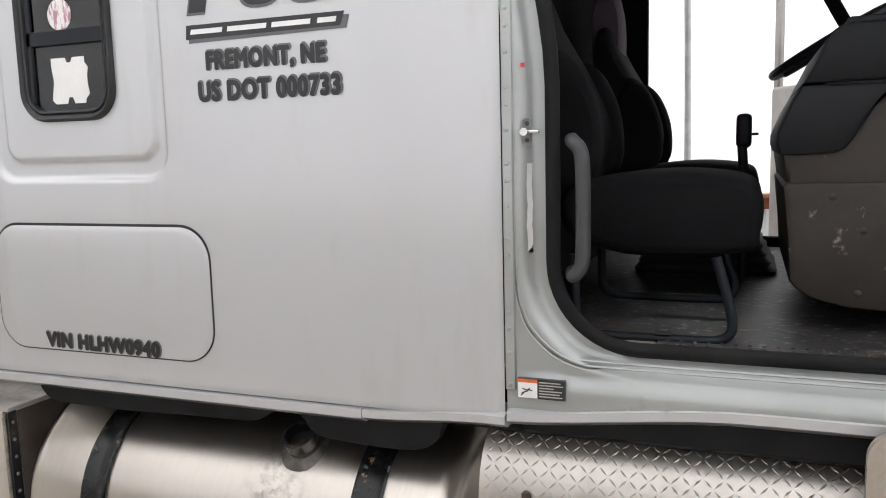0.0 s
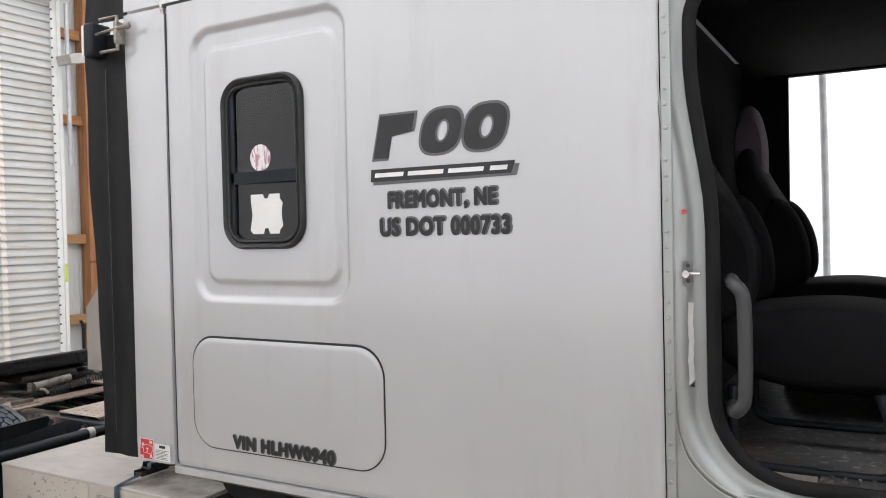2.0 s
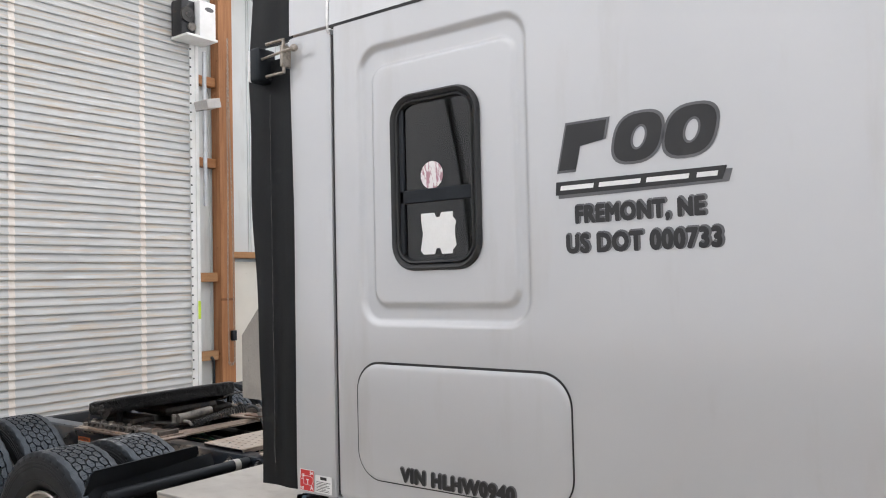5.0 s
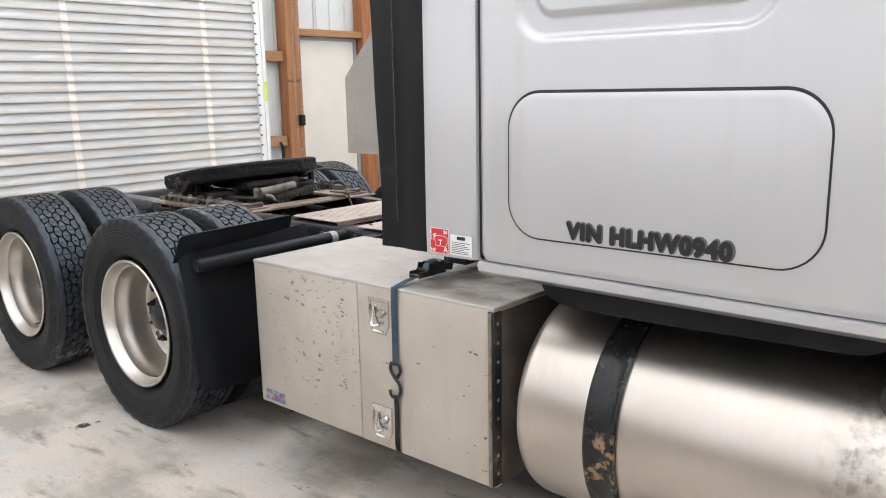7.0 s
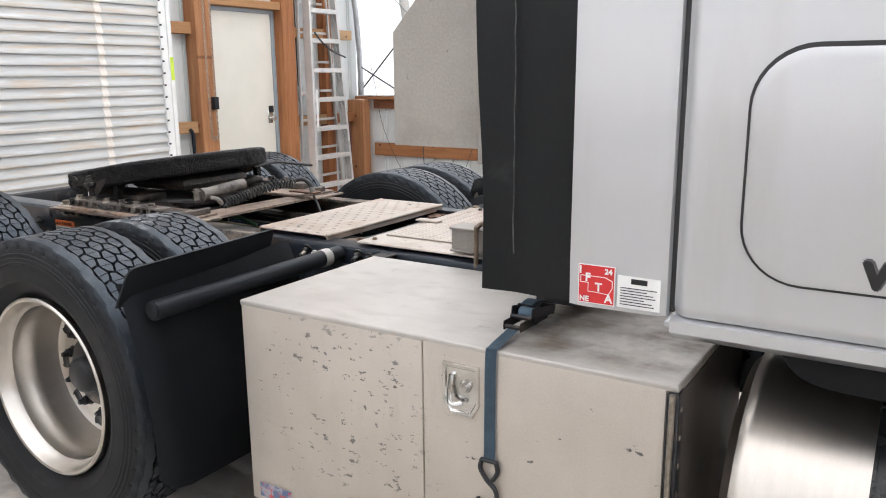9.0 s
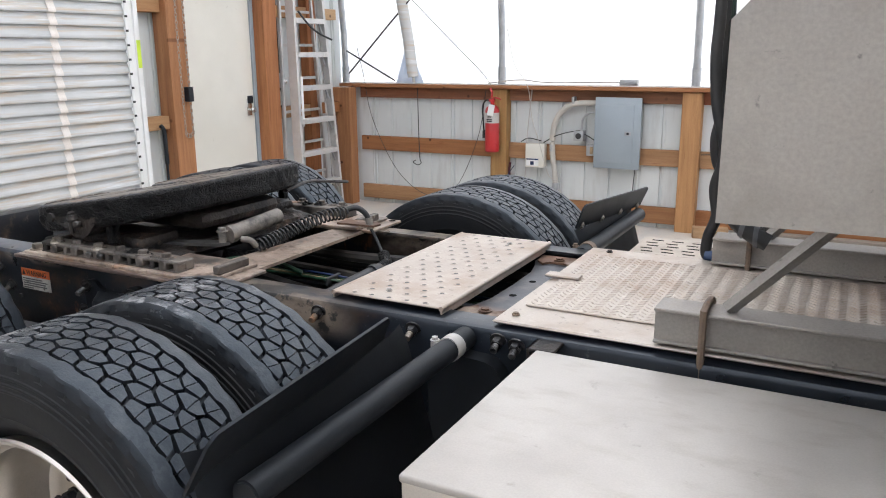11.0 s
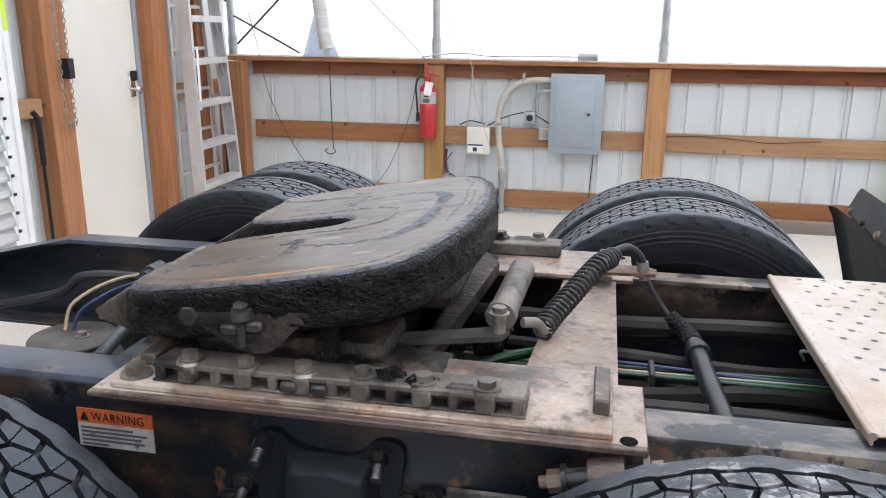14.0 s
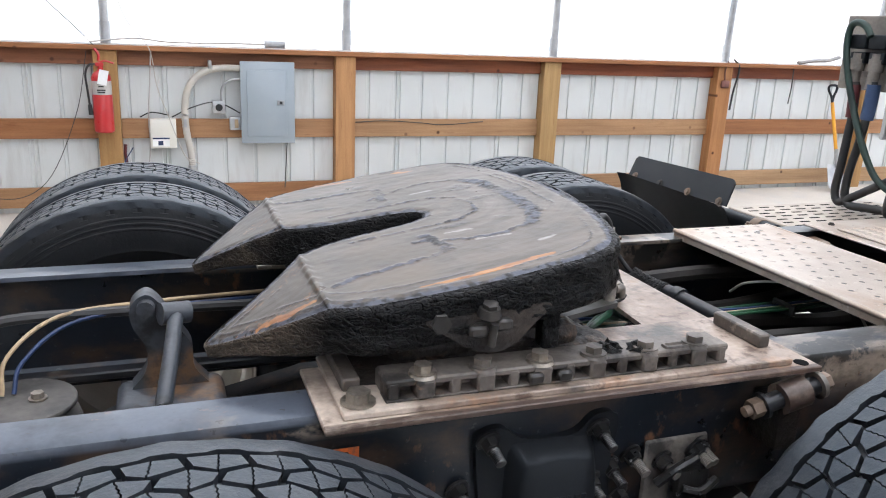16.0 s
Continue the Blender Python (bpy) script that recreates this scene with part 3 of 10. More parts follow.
def text_mesh(body, size, m, thick=0.0, offset=0.0, squeeze=1.0, width=0.0, spacing=1.07):
    """Lettering as a bmesh, its baseline start at pose m (x along, y up). width: fit the line to this width."""
    cu = bpy.data.curves.new("t", "FONT")
    cu.body, cu.size, cu.extrude, cu.offset = body, size, thick, offset
    cu.resolution_u = 3
    cu.space_character = spacing
    ob = bpy.data.objects.new("t", cu)
    scene.collection.objects.link(ob)
    dg = bpy.context.evaluated_depsgraph_get()
    me = bpy.data.meshes.new_from_object(ob.evaluated_get(dg))
    bpy.data.objects.remove(ob)
    bm = bmesh.new()
    bm.from_mesh(me)
    if width:
        xs = [v.co.x for v in bm.verts]
        s = width / (max(xs) - min(xs))
        lo = min(xs)
        for v in bm.verts:
            v.co.x = (v.co.x - lo) * s
    for v in bm.verts:
        v.co.y *= squeeze
    bm.transform(m)
    return bm


def on_side(x, z, y):
    """Pose for lettering on a face that looks towards -y."""
    return pose(x, y, z, 90, 0, 0)


def bold_text(body, size, m, bold, squeeze, width):
    """Heavy lettering: one line of text laid over itself round a small circle."""
    base = text_mesh(body, size, Matrix(), 0.0002, 0.0, squeeze, width - 2 * bold, 1.10)
    out = bmesh.new()
    src = bpy.data.meshes.new("t")
    base.to_mesh(src)
    base.free()
    n = 10
    for k in range(n + 1):
        g = 6.2831853 * k / n
        q = bold if k < n else 0.0
        c = bmesh.new()
        c.from_mesh(src)
        c.transform(m @ Matrix.Translation((bold + q * math.cos(g), q * math.sin(g), 0.00003 * k)))
        tmp = bpy.data.meshes.new("t")
        c.to_mesh(tmp)
        c.free()
        out.from_mesh(tmp)
        bpy.data.meshes.remove(tmp)
    bpy.data.meshes.remove(src)
    return out


# ---- the shed: concrete floor, timber knee walls with steel siding, end wall, hoops and cover ----
WX0, WX1, WY0, WY1 = -7.30, 7.5, -1.62, 7.90
CAP = 1.205
MIDY, HALF = (WY0 + WY1) / 2, (WY1 - WY0) / 2 - 0.08

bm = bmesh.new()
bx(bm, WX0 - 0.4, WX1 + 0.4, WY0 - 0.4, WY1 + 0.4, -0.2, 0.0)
solo("floor", bm, "concrete", "stained grey concrete shop floor with oil spots, shade painted under the truck", "floor", kind="structure")
# outdoor ground
bm = bmesh.new()
bx(bm, -300, 300, -300, 300, -0.5, -0.21)
solo("ground", bm, "concrete", "bare pale ground round the shed", "ground", kind="structure")


def siding_profile(length):
    """Ribbed steel sheet: (along, depth), a small rib each 0.2235 m and a second one where two sheets lap."""
    out = [(0.0, 0.0)]
    k = 0
    while 0.0813 + k * 0.2235 < length:
        for at in ((0.0, 0.034) if k % 4 == 1 else (0.0,)):
            a = 0.0813 + k * 0.2235 + at
            for da, dd in ((-0.014, 0.0), (-0.009, 0.012), (0.009, 0.012), (0.014, 0.0)):
                if a + da < length:
                    out.append((a + da, dd))
        k += 1
    out.append((length, 0.0))
    return out


def siding(bm, place, length, z0, z1):
    """z0, z1 may be functions of the distance along."""
    f0 = z0 if callable(z0) else (lambda s: z0)
    f1 = z1 if callable(z1) else (lambda s: z1)
    pr = siding_profile(length)
    for back in (0.0, 0.004):
        lo = [bm.verts.new(place(s, d + back, f0(s))) for s, d in pr]
        hi = [bm.verts.new(place(s, d + back, f1(s))) for s, d in pr]
        for i in range(len(pr) - 1):
            bm.faces.new((lo[i], lo[i + 1], hi[i + 1], hi[i]))


# long wall behind the truck
bm = bmesh.new()
siding(bm, lambda s, d, z: Vector((WX0 + s + 0.06, WY1 - 0.012 + d, z)), WX1 - WX0, 0.0, CAP - 0.03)
wall_n = solo("wall_north", bm, "siding", "low knee wall of white ribbed steel siding", "wall", kind="structure", smooth=False)
POSTS = [-5.508, -3.79, -2.008, -0.24, 1.53, 3.29, 5.05, 6.81]
for i, px in enumerate(POSTS):
    bm = bmesh.new()
    bx(bm, px - 0.078, px + 0.078, WY1 - 0.125, WY1 - 0.014, 0.0, CAP - 0.035, 0.004, 1)
    part("wall_post", bm, "postred" if i % 2 else "post", wall_n, "orange-brown timber post" if i % 2 else "olive-brown pressure-treated timber post")
xs = [WX0 + 0.16] + POSTS + [WX1]
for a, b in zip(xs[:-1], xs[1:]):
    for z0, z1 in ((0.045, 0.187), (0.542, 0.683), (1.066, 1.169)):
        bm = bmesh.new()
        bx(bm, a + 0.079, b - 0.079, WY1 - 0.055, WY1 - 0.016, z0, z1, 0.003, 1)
        part("girt", bm, "girttop" if z0 > 1 else "girtx", wall_n, "reddish upper timber girt, darkened for the cap board's shade" if z0 > 1 else "horizontal timber girt")
bm = bmesh.new()
bx(bm, WX0 + 0.05, WX1, WY1 - 0.15, WY1 + 0.06, CAP - 0.034, CAP, 0.004, 1)
part("cap_board", bm, "girtx", wall_n, "timber cap board along the wall top")
bm = bmesh.new()
bx(bm, WX0 + 0.05, WX1, WY1 - 0.11, WY1 + 0.02, CAP + 0.001, CAP + 0.012)
part("batten", bm, "white", wall_n, "pale batten holding the cover")

# wall behind the camera
bm = bmesh.new()
siding(bm, lambda s, d, z: Vector((WX0 + s, WY0 + 0.012 - d, z)), WX1 - WX0, 0.0, CAP - 0.03)
wall_s = solo("wall_south", bm, "siding", "low knee wall of white ribbed steel siding", "wall", kind="structure", smooth=False)
for z0, z1 in ((0.055, 0.195), (0.548, 0.690), (1.075, 1.188)):
    bm = bmesh.new()
    bx(bm, WX0 + 0.1, WX1, WY0 + 0.016, WY0 + 0.055, z0, z1)
    part("girt", bm, "girtx", wall_s)
for px in POSTS:
    bm = bmesh.new()
    bx(bm, px - 0.07, px + 0.07, WY0 + 0.057, WY0 + 0.16, 0.0, CAP - 0.035, 0.004, 1)
    part("wall_post", bm, "post", wall_s)
bm = bmesh.new()
bx(bm, WX0 + 0.05, WX1, WY0 - 0.06, WY0 + 0.17, CAP - 0.034, CAP)
part("cap_board", bm, "girtx", wall_s)


def arch(u, r=HALF, rise=4.7):
    """A point (y, z) of the hoop, u from 0 (far wall) to 1 (near wall)."""
    g = math.pi * u
    return MIDY + r * math.copysign(abs(math.cos(g)) ** 0.92, math.cos(g)), CAP + rise * math.sin(g) ** 0.9


def arch_z(y):
    """Height of the cover over y."""
    best = CAP
    for k in range(121):
        yy, zz = arch(k / 120)
        if abs(yy - y) < 0.09:
            best = max(best, zz)
    return best


# cover and hoops
bm = bmesh.new()
N = 48
rows = []
for x in (WX0 - 0.02, WX1 + 0.02):
    rows.append([bm.verts.new((x, *[MIDY + (arch(k / N)[0] - MIDY) * 1.013, arch(k / N)[1] + 0.05][:2])) for k in range(N + 1)])
for k in range(N):
    bm.faces.new((rows[0][k], rows[0][k + 1], rows[1][k + 1], rows[1][k]))
cover = solo("ceiling", bm, "cover", "white translucent film cover over steel hoops", "cover", kind="structure")
for px in [WX0 + 0.09] + [p + 0.012 for p in POSTS]:
    bm = bmesh.new()
    pts = [(px, *arch(k / 40)) for k in range(41)]
    pts[0] = (px, pts[0][1], CAP + 0.02)
    tube(bm, pts, 0.030, 10, 1)
    for y in (pts[0][1], pts[-1][1]):
        cyl(bm, (px, y, CAP + 0.012), (px, y, CAP + 0.16), 0.037, 12)
    solo("arch_pole", bm, "galv", "grey galvanised hoop pole of the shed", "pole", "hoop poles of the shed", "structure")
# front end closed with the same film
bm = bmesh.new()
pts = [bm.verts.new((WX1 + 0.02, *arch(k / N))) for k in range(N + 1)]
base = [bm.verts.new((WX1 + 0.02, WY0, 0)), bm.verts.new((WX1 + 0.02, WY1, 0))]
bm.faces.new(pts + base)
solo("wall_east", bm, "cover", "white translucent end wall of the shed", "wall", kind="structure")

# end wall with the roller door and the walk-in door
EX = -7.28
DOOR_Y0, DOOR_Y1, DOOR_Z = 5.635, 6.505, 2.03
ROLL_Y0, ROLL_Y1, ROLL_Z = 1.30, 5.10, 5.05
bm = bmesh.new()


def end_sheet(y0, y1, z0, z1=None):
    siding(bm, lambda s, d, z: Vector((EX - 0.012 - d, y0 + s, z)), y1 - y0, z0, z1 if z1 else (lambda s: arch_z(y0 + s)))


end_sheet(WY0 + 0.1, ROLL_Y0, 0.0)
end_sheet(ROLL_Y0, ROLL_Y1, ROLL_Z)
end_sheet(ROLL_Y1, DOOR_Y0, 0.0)
end_sheet(DOOR_Y0, DOOR_Y1, DOOR_Z)
end_sheet(DOOR_Y1, WY1 - 0.05, 0.0)
wall_w = solo("wall_west", bm, "siding", "end wall of white ribbed steel siding on timber framing", "wall", kind="structure", smooth=False)


def endpost(y0, y1, z1, x1=EX + 0.14, label="orange-brown timber door post"):
    b = bmesh.new()
    bx(b, EX - 0.005, x1, y0, y1, 0.0, z1, 0.004, 1)
    part("wall_post", b, "endpost", wall_w, label)


endpost(5.44, 5.625, 5.4)
endpost(6.515, 6.69, 4.2)
endpost(7.66, 7.785, CAP - 0.037, EX + 0.21, label="orange-brown timber corner post")
endpost(7.19, 7.32, 3.4, EX + 0.09)
endpost(1.02, 1.16, 4.6)
for y0, y1, zs in ((5.17, 5.435, (1.0, 1.85, 3.1, 4.0)), (6.695, 7.185, (0.06, 0.98, 1.86, 2.95)), (7.325, 7.655, (0.06, 0.98, 1.86)), (WY0 + 0.2, 1.0, (1.0, 2.0, 3.0))):
    for z in zs:
        b = bmesh.new()
        bx(b, EX + 0.0, EX + 0.09, y0, y1, z - 0.05, z + 0.05, 0.004, 1)
        part("girt", b, "girty", wall_w, "horizontal timber girt")
b = bmesh.new()
bx(b, EX + 0.0, EX + 0.13, 5.625, 6.51, DOOR_Z + 0.03, DOOR_Z + 0.10, 0.004, 1)
part("header", b, "girty", wall_w, "timber header over the door")

# walk-in door
bm = bmesh.new()
bx(bm, EX - 0.02, EX + 0.022, DOOR_Y0 + 0.012, DOOR_Y1 - 0.035, 0.015, DOOR_Z - 0.01, 0.003, 1)
door1 = solo("door_1", bm, "doorpaint", "closed cream-painted steel walk-in door", "door", kind="structure")
b = bmesh.new()
for y0, y1, z0, z1 in ((DOOR_Y0 - 0.012, DOOR_Y0 + 0.009, 0, DOOR_Z), (DOOR_Y1 - 0.032, DOOR_Y1 + 0.008, 0, DOOR_Z), (DOOR_Y0 - 0.012, DOOR_Y1 + 0.008, DOOR_Z - 0.006, DOOR_Z + 0.028)):
    bx(b, EX - 0.03, EX + 0.034, y0, y1, z0, z1, 0.002, 1)
part("door_frame", b, "panelgrey", door1, "pale blue-grey steel door frame")
b = bmesh.new()
ky, kz = 6.405, 1.05
bx(b, EX + 0.022, EX + 0.03, ky - 0.03, ky + 0.03, kz - 0.07, kz + 0.07, 0.003, 1)
lathe(b, [(0.0, 0.06), (0.022, 0.058), (0.028, 0.045), (0.022, 0.032), (0.011, 0.03), (0.011, 0.0)], (EX + 0.03, ky, kz - 0.02), (1, 0, 0), 16)
part("door_handle", b, "chrome", door1, "worn metal knob")
b = bmesh.new()
bx(b, EX + 0.03, EX + 0.05, ky - 0.028, ky + 0.028, kz + 0.035, kz + 0.10, 0.006, 2)
part("deadbolt", b, "plastic", door1, "black deadbolt")

# roller door
CX = EX + 0.115
bm = bmesh.new()
P = 0.079
zz = 0.03
prof = []
while zz < ROLL_Z:
    # each slat swells outward to a lip at its foot
    prof += [(zz, 0.021), (zz + P * 0.10, 0.0225), (zz + P * 0.26, 0.0195), (zz + P * 0.45, 0.0125), (zz + P * 0.65, 0.006), (zz + P * 0.85, 0.0015), (zz + P * 0.93, 0.0), (zz + P * 0.985, 0.006)]
    zz += P
for d in (0.0, 0.003):
    a = [bm.verts.new((CX + h - d, ROLL_Y0 + 0.03, z)) for z, h in prof]
    c = [bm.verts.new((CX + h - d, ROLL_Y1 - 0.03, z)) for z, h in prof]
    for i in range(len(prof) - 1):
        bm.faces.new((a[i], c[i], c[i + 1], a[i + 1]))
roll = solo("roller_door", bm, "curtain", "closed white corrugated roller door with rust-stained straps", "roller door", kind="structure", smooth=False)
for y in (1.97, 3.235, 4.505):
    b = bmesh.new()
    for i in range(len(prof) - 1):
        z, h = prof[i]
        z2, h2 = prof[i + 1]
        v = [b.verts.new((CX + q + 0.006, y + dy, w)) for w, q, dy in ((z, h, -0.028), (z, h, 0.028), (z2, h2, 0.028), (z2, h2, -0.028))]
        b.faces.new(v)
    part("strap", b, "straps", roll, "stained fabric strap down the curtain", smooth=False)
for y0, y1, s in ((ROLL_Y1 - 0.045, ROLL_Y1 + 0.055, 1), (ROLL_Y0 - 0.055, ROLL_Y0 + 0.045, -1)):
    b = bmesh.new()
    bx(b, EX - 0.005, CX + 0.055, y0 if s < 0 else y1 - 0.04, y0 + 0.04 if s < 0 else y1, 0.0, ROLL_Z, 0.003, 1)
    bx(b, CX + 0.03, CX + 0.04, y0, y1, 0.0, ROLL_Z)
    part("guide", b, "white", roll, "white steel guide rail")
    b = bmesh.new()
    z = 0.2
    ye = y0 + 0.004 if s > 0 else y1 - 0.004
    while z < ROLL_Z:
        bx(b, CX + 0.041, CX + 0.05, ye - 0.008, ye + 0.008, z, z + 0.015)
        z += 0.097
    part("clip", b, "ink", roll, "row of dark curtain clips")
b = bmesh.new()
bx(b, CX + 0.056, CX + 0.058, ROLL_Y1 + 0.018, ROLL_Y1 + 0.05, 1.41, 1.60)
part("tag", b, "lime", roll, "lime-yellow tag")
b = bmesh.new()
lathe(b, [(0.0, 0.0), (0.22, 0.0), (0.22, 3.86), (0.0, 3.86)], (CX + 0.16, 1.14, ROLL_Z + 0.20), (0, 1, 0), 18)
part("coil", b, "curtain", roll, "rolled curtain on its drum", smooth=False)
b = bmesh.new()
lathe(b, [(0.03, 0.0), (0.235, 0.0), (0.235, 0.012), (0.03, 0.012)], (CX + 0.16, 5.004, ROLL_Z + 0.20), (0, 1, 0), 28)
bx(b, EX + 0.06, CX + 0.16, 5.02, 5.032, ROLL_Z - 0.10, ROLL_Z + 0.24)
part("end_plate", b, "galv", roll)


# ---- the truck: chassis ----
truck = thing("semi_truck", "silver sleeper-cab semi tractor with open doors and bare chassis", "truck", (-2.0, 3.125, 0.0))
CY = 3.125
RZ0, RZ1 = 0.60, 0.865
AX = (-3.93, -5.23)

for s in (-1, 1):
    bm = bmesh.new()
    yo, yi = CY + s * 0.43, CY + s * 0.345
    x0, x1 = -6.05, 2.6
    # channel section with rounded outer corners
    sec = [(yi, RZ1), (yo - s * 0.016, RZ1), (yo - s * 0.005, RZ1 - 0.005), (yo, RZ1 - 0.016), (yo, RZ0 + 0.016), (yo - s * 0.005, RZ0 + 0.005), (yo - s * 0.016, RZ0),
           (yi, RZ0), (yi, RZ0 + 0.01), (yo - s * 0.018, RZ0 + 0.012), (yo - s * 0.01, RZ0 + 0.02), (yo - s * 0.01, RZ1 - 0.02), (yo - s * 0.018, RZ1 - 0.012), (yi, RZ1 - 0.01)]
    xs = [x0, -5.62, x1]
    cuts = []
    for x in xs:
        drop = 0.10 if x == x0 else 0.0
        cuts.append([bm.verts.new((x, y, z - drop * (z - RZ0) / (RZ1 - RZ0))) for y, z in sec])
    n = len(sec)
    for a, c in zip(cuts[:-1], cuts[1:]):
        for i in range(n):
            bm.faces.new((a[i], a[(i + 1) % n], c[(i + 1) % n], c[i]))
    bm.faces.new(cuts[0][::-1])
    bm.faces.new(cuts[-1])
    part("frame_rail", bm, "rail", truck, "dark blue-black frame rail with rust, worn patches and painted sky sheen on top", angle=30)

for x, w, mt in ((-5.98, 0.08, "black"), (-4.55, 0.09, "black"), (-2.0, 0.08, "black"), (-0.6, 0.08, "black")):
    bm = bmesh.new()
    bx(bm, x - w / 2, x + w / 2, CY - 0.344, CY + 0.344, RZ0 + 0.03, RZ1 - 0.03 if x > -5.9 else RZ1 - 0.06, 0.006, 2)
    part("crossmember", bm, mt, truck)
# stamped crossmember with flared ends
M["xmember"] = mat("dusty_dark_paint", (0.036, 0.037, 0.043), (0.022, 0.023, 0.028), rough=0.36, spec=0.6, sheen=(0.86, 0.92, 1.0), scale=5, bump=0.1, bscale=120,
                   layers=(((0.16, 0.13, 0.105), 6, 0.62, 0.78), ((0.16, 0.085, 0.05), 14, 0.42, 0.56, None, (("Y", 2.0, CY - 0.26, 0.05),))))
bm = bmesh.new()
w = [(0.080, -0.345), (0.080, -0.28), (0.060, -0.22), (0.044, -0.15), (0.040, 0.0), (0.044, 0.15), (0.060, 0.22), (0.080, 0.28), (0.080, 0.345)]
out = [(-3.365 + a, CY + b) for a, b in w] + [(-3.365 - a, CY + b) for a, b in reversed(w)]
prism(bm, out, lambda a, b, d: Vector((a, b, d)), RZ1 - 0.032, RZ1 - 0.022)
for s in (-1, 1):
    bx(bm, -3.365 + s * 0.036 - 0.004, -3.365 + s * 0.036 + 0.004, CY - 0.24, CY + 0.24, RZ1 - 0.20, RZ1 - 0.0325)
xm = part("crossmember", bm, "xmember", truck, "stamped dark crossmember with flared rusty ends")
for y in (-0.285, 0.285):
    b = bmesh.new()
    e = 1 if y < 0 else -1
    prism(b, [(-3.365 + a, CY + y + e * c) for a, c in ((-0.078, -0.055), (0.078, -0.055), (0.070, 0.012), (0.046, 0.040), (0.030, 0.022), (-0.026, 0.020), (-0.040, 0.044), (-0.068, 0.016))], lambda a, c, d: Vector((a, c, d)), RZ1 - 0.0215, RZ1 - 0.015)
    bolt(b, (-3.365, CY + y, RZ1 - 0.012), (0, 0, 1), 0.012, 0.006)
    part("gusset", b, "brownrust", xm, "rusty gusset plate")
# flat black discs, their colour giving the dark inside the holes
for y in (-0.1, 0.05):
    b = bmesh.new()
    cyl(b, (-3.365, CY + y, RZ1 - 0.023), (-3.365, CY + y, RZ1 - 0.0215), 0.011, 12)
    part("hole", b, "liner", xm)

# axles, bags and spring hangers
for ax in AX:
    bm = bmesh.new()
    cyl(bm, (ax, CY - 0.78, 0.49), (ax, CY + 0.78, 0.49), 0.062, 16)
    lathe(bm, [(0.0, -0.19), (0.10, -0.17), (0.19, -0.06), (0.21, 0.0), (0.19, 0.06), (0.10, 0.17), (0.0, 0.19)], (ax, CY, 0.49), (1, 0, 0), 24)
    part("axle", bm, "black", truck, "black drive axle with round differential housing")
bm = bmesh.new()
cyl(bm, (-2.0, CY, 0.55), (-3.75, CY, 0.52), 0.055, 16)
cyl(bm, (-4.12, CY, 0.52), (-5.05, CY, 0.52), 0.05, 16)
part("driveshaft", bm, "black", truck)

for ys in (-1, 1):
    for ax in AX:
        b = bmesh.new()
        prism(b, [(ax - 0.32, 0.40), (ax + 0.36, 0.55), (ax + 0.58, 0.62), (ax + 0.58, 0.54), (ax + 0.3, 0.46), (ax - 0.32, 0.33)], lambda a, c, d: Vector((a, CY + ys * 0.40 + d, c)), -0.04, 0.04)
        part("suspension_arm", b, "black", truck, "black suspension arm under the rail")

# ---- wheels ----
TR, TW = 0.495, 0.272


def build_tyre():
    """Carcass with ribbed sidewalls, and a solid shoulder band with square notches under its edge."""
    bm = bmesh.new()
    h = TW / 2
    half = [(0.292, 0.62), (0.305, 0.72), (0.335, 0.90), (0.352, 0.945), (0.355, 0.965), (0.360, 0.965), (0.363, 0.965), (0.385, 1.0), (0.412, 1.0), (0.414, 1.012), (0.418, 1.012), (0.420, 0.998), (0.426, 0.996),
            (0.428, 1.008), (0.432, 1.008), (0.434, 0.99), (0.441, 0.985), (0.443, 0.995), (0.447, 0.99), (0.449, 0.975)]
    n = 44 * 6
    prof = [(r, -h * k, 0) for r, k in half] + [(0.459, -h * 0.962, 0), (0.4605, -h * 0.96, 1), (0.470, -h * 0.945, 1), (0.4715, -h * 0.94, 0), (0.486, -h * 0.915, 2), (0.4905, -h * 0.885, 2), (0.4925, -h * 0.85, 0), (0.4945, -0.0865, 3), (0.478, -0.0845, 3), (0.477, 0.0, 0)]
    prof += [(r, -y, m) for r, y, m in reversed(prof[:-1])]
    rings = []
    for r, y, m in prof:
        ring = []
        s = 1 if y > 0 else -1
        for k in range(n):
            g = 6.2831853 * k / n
            rr, yy = r, y
            if m == 1 and k % 6 == 0:
                yy -= s * 0.0035
                rr -= 0.0008
            if m == 2:
                yy += s * 0.0022 * math.sin(g * 44)
                rr += 0.0008 * math.sin(g * 22 + 1)
            if m == 3:
                yy += s * (0.003 if k % 6 < 3 else -0.002)
            ring.append(bm.verts.new((rr * math.cos(g), yy, rr * math.sin(g))))
        rings.append(ring)
    for a, c in zip(rings[:-1], rings[1:]):
        for k in range(n):
            bm.faces.new((a[k], a[(k + 1) % n], c[(k + 1) % n], c[k]))
    for f in bm.faces:
        c = f.calc_center_median()
        f.material_index = 1 if math.hypot(c.x, c.z) < 0.4705 else 2 if math.hypot(c.x, c.z) < 0.4915 else 0
    return bm


